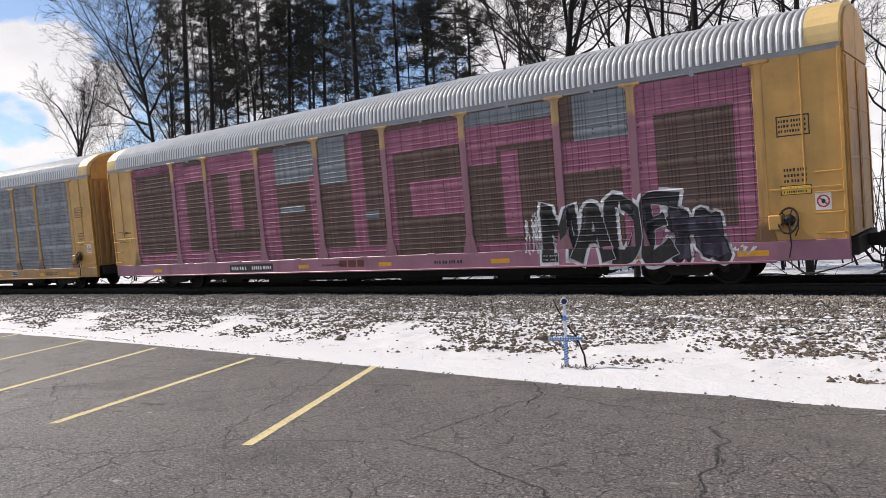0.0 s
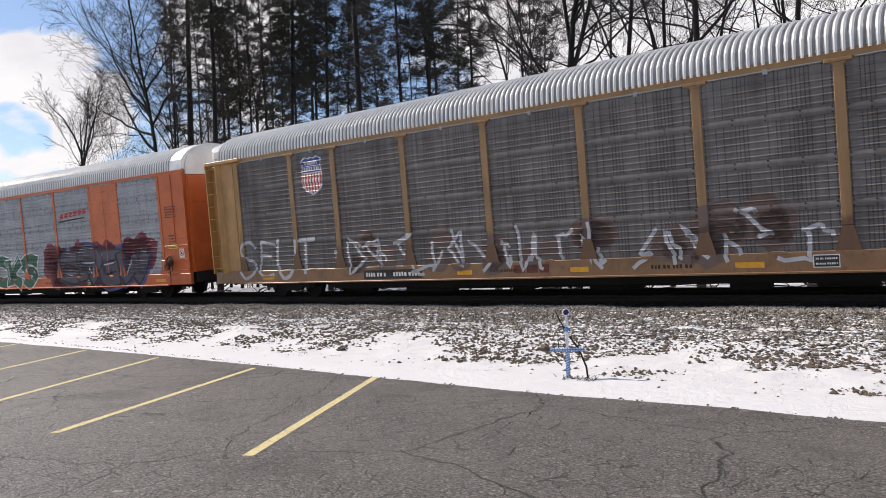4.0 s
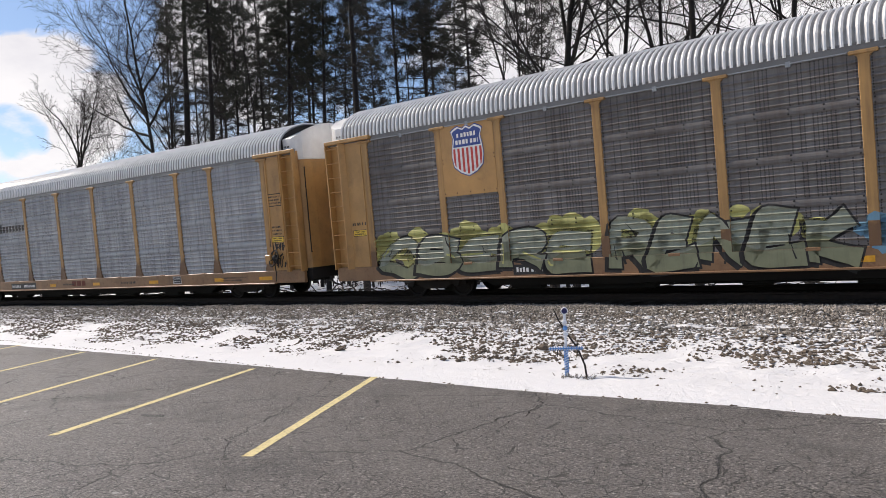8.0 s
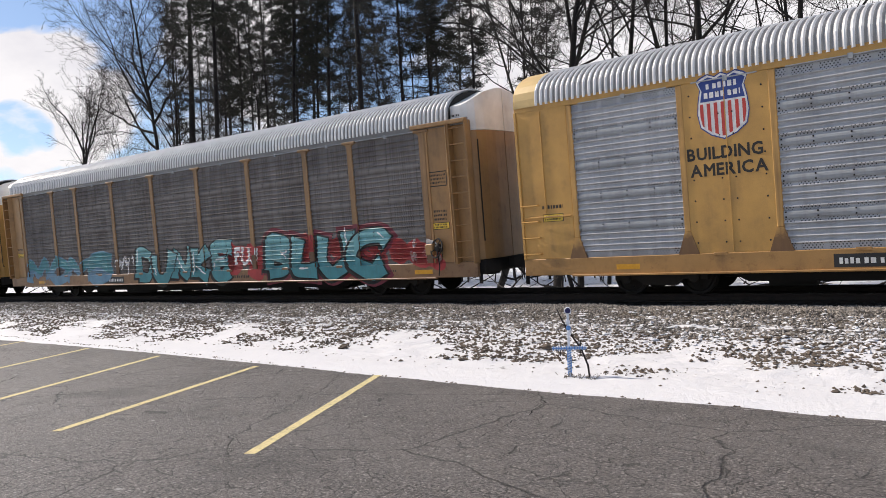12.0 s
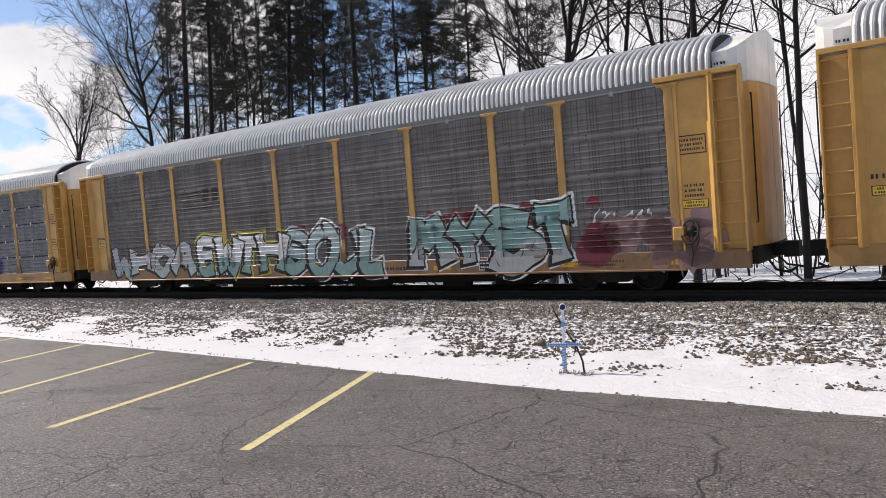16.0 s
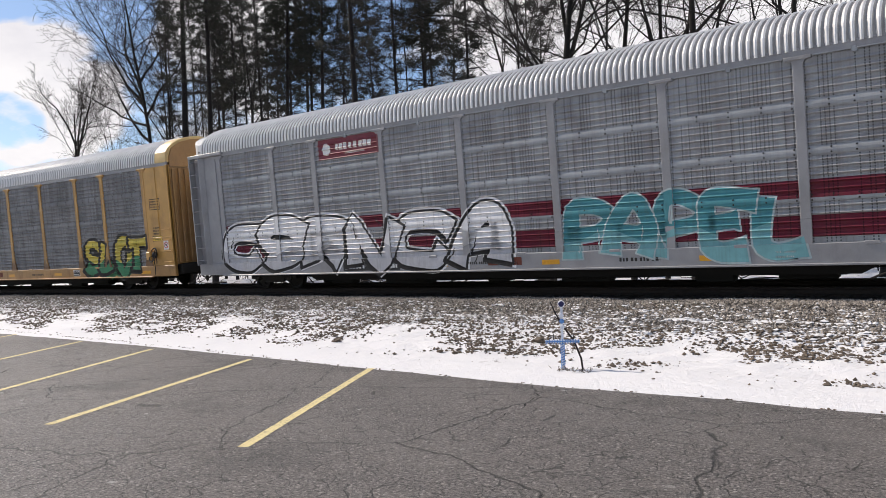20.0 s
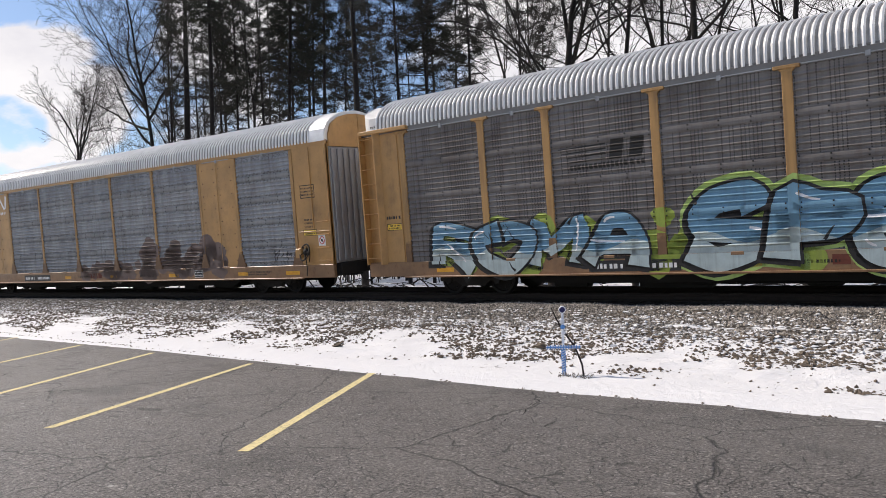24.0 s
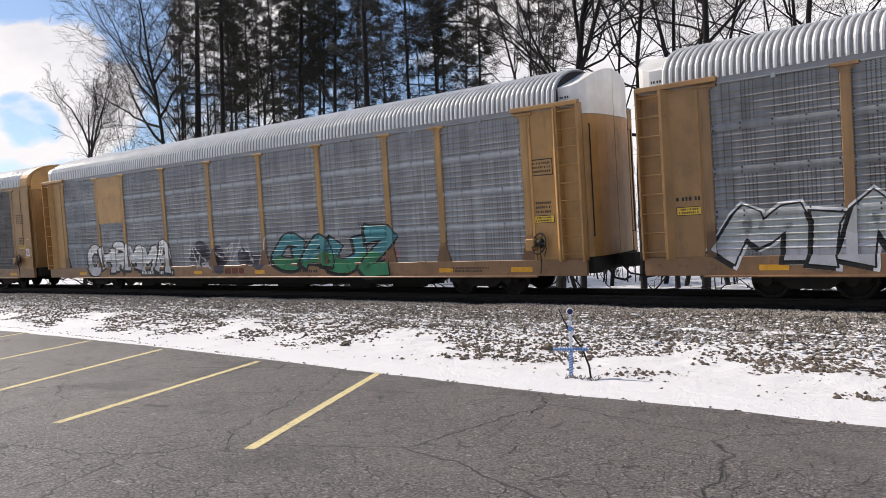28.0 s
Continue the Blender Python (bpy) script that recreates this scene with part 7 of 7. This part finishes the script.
SHORT, TALL = ("short", "short"), ("tall", "tall")
CARS = [
    spec(-1, "weathered yellow and grey auto carrier wagon", SCREEN_MID, YELLOW_OLD, ends=TALL),
    spec(0, "yellow auto carrier wagon overpainted in patchy pink and brown", BROWN_PATCH, POST_PINK, end=YELLOW, sill=PINK, ends=SHORT, cap=CAP_YELLOW, hood=YELLOW, eave=GREY_PAINT, art=art_0),
    # hood and doors in duller yellows: the end wall's shade is put into the colour
    spec(1, "grey-screened auto carrier wagon with yellow posts", SCREEN_MID, YELLOW, ends=SHORT, cap=CAP_YELLOW, hood=YELLOW_OLD, door=YELLOW_DIM, ribs=True, eave=GREY_PAINT, art=art_1),
    spec(2, "sooty dark grey auto carrier wagon with yellow posts", SCREEN_DARK, YELLOW_DIM, end=YELLOW_OLD, ends=TALL, flare=True, eave=YELLOW_DIM, art=art_2),
    spec(3, "orange auto carrier wagon with grey screens and graffiti", DOTS_LIGHT, ORANGE, style="frame", profile="five", ends=SHORT, solid=(1, 7), cap=ROOF, art=art_3),
    spec(4, "sooty auto carrier wagon with yellow posts and green graffiti", SCREEN_DARK, YELLOW_OLD, ends=TALL, flare=False, plate=(1,), end=YELLOW_OLD, eave=EAVE_GREY, number=-5.8, art=art_4),
    spec(5, "light grey auto carrier wagon with yellow posts", SCREEN_LIGHT, YELLOW_OLD, ends=TALL, eave=EAVE_GREY, art=art_5),
    spec(6, "clean yellow auto carrier wagon with bright zinc screens", DOTS_LIGHT, YELLOW, style="frame", profile="five", ends=SHORT, solid=(1, 7), ribs=True, door=GREY_PAINT, hood=YELLOW, cap=CAP_YELLOW, art=art_6),
    spec(7, "dark grey auto carrier wagon with blue and red graffiti", SCREEN_DARK, YELLOW_DIM, ends=TALL, flare=False, eave=EAVE_GREY, art=art_7),
    spec(8, "grey auto carrier wagon with yellow posts and white graffiti", SCREEN_MID, YELLOW, ends=TALL, flare=False, eave=GREY_PAINT, art=art_8),
    spec(9, "sooty auto carrier wagon with yellow posts and mint graffiti", SCREEN_DARK, YELLOW, sill=SILL_OLD, ends=TALL, flare=False, eave=EAVE_GREY, art=art_9),
    spec(10, "yellow and grey auto carrier wagon with red graffiti", SCREEN_DIM, YELLOW, profile="seam", ends=TALL, art=art_10),
    spec(11, "grey auto carrier wagon with maroon stripes and graffiti", SCREEN_MID, GREY_PAINT, ends=TALL, flare=False, band=MAROON_BAND, bands=((1.05, 1.5), (1.85, 2.25)), art=art_11),
    # dull yellow hood and doors here carry the shade on the car's end
    spec(12, "grey auto carrier wagon with yellow posts and a yellow-green word", SCREEN_DIM, YELLOW, ends=SHORT, plate=(1,), cap=CAP_YELLOW, hood=YELLOW_DIM, door=YELLOW_DIM, ribs=True, eave=GREY_PAINT, art=art_12),
    spec(13, "sooty auto carrier wagon with blue and olive graffiti", SCREEN_DARK, YELLOW_OLD, ends=TALL, flare=False, eave=EAVE_GREY, art=art_13),
    spec(14, "worn yellow auto carrier wagon with grey screens", DOTS_DIM, YELLOW_OLD, style="frame", profile="five", ends=SHORT, solid=(1, 7), ribs=True, door=GREY_PAINT, hood=YELLOW_OLD, art=art_14),
    spec(15, "dull grey auto carrier wagon with pale graffiti", SCREEN_DIM, YELLOW_DIM, ends=TALL, flare=False, eave=GREY_PAINT, art=art_15),
    spec(16, "grey auto carrier wagon with yellow posts and lettered graffiti", SCREEN_MID, YELLOW_OLD, ends=TALL, plate=(1,), eave=GREY_PAINT, art=art_16),
    spec(17, "rusty brown-yellow auto carrier wagon", SCREEN_DARK, YELLOW_DIM, ends=SHORT, cap=YELLOW_OLD, hood=YELLOW_OLD),
]
TRAIN = [(s["n"], *autorack(s)) for s in CARS]

# ---------- what moves ----------
# centre of the car n = 0 along the track, second by second
RUN = [-15.93, -0.88, 14.55, 30.27, 45.39, 60.55, 75.72, 91.13, 106.59, 121.85, 137.94, 152.83, 168.29, 183.91, 199.65, 215.42, 230.58, 246.11, 261.66, 277.37, 293.08, 308.76, 324.54, 340.36, 356.31, 371.98, 387.85, 403.82, 419.74]


def run_at(t):
    return float(np.interp(t, range(29), RUN))


def motions():
    """Cars roll along the track; each wheelset turns while its car passes."""
    for n, car, wheels in TRAIN:
        car.scale = (LENGTHWISE, 1, 1)
        rows = []
        for t in range(29):
            back, front = on_track(RUN[t] - n * PITCH - 10.05), on_track(RUN[t] - n * PITCH + 10.05)
            rows.append((t, Matrix.Translation((back.translation + front.translation) / 2 - on_track(RUN[t] - n * PITCH).translation) @ on_track(RUN[t] - n * PITCH)))
        walk(car, rows)
        near = [k for k in range(841) if -56 < run_at(k / 30) - n * PITCH < 20]
        a, b = near[0], near[-1]
        for wheel, wx in wheels:
            at = Vector(wheel.location)
            base = run_at(a / 30)
            turns = [(k / 30, math.degrees((run_at(k / 30) - base) / 0.42)) for k in range(a, b + 1)]
            rows = [(t, pose(at.x, at.y, at.z, 0, r % 360, 0)) for t, r in turns]
            if a > 0:
                rows.insert(0, (0.0, rows[0][1]))
            if b < 840:
                rows.append((28.0, rows[-1][1]))
            walk(wheel, rows)


motions()
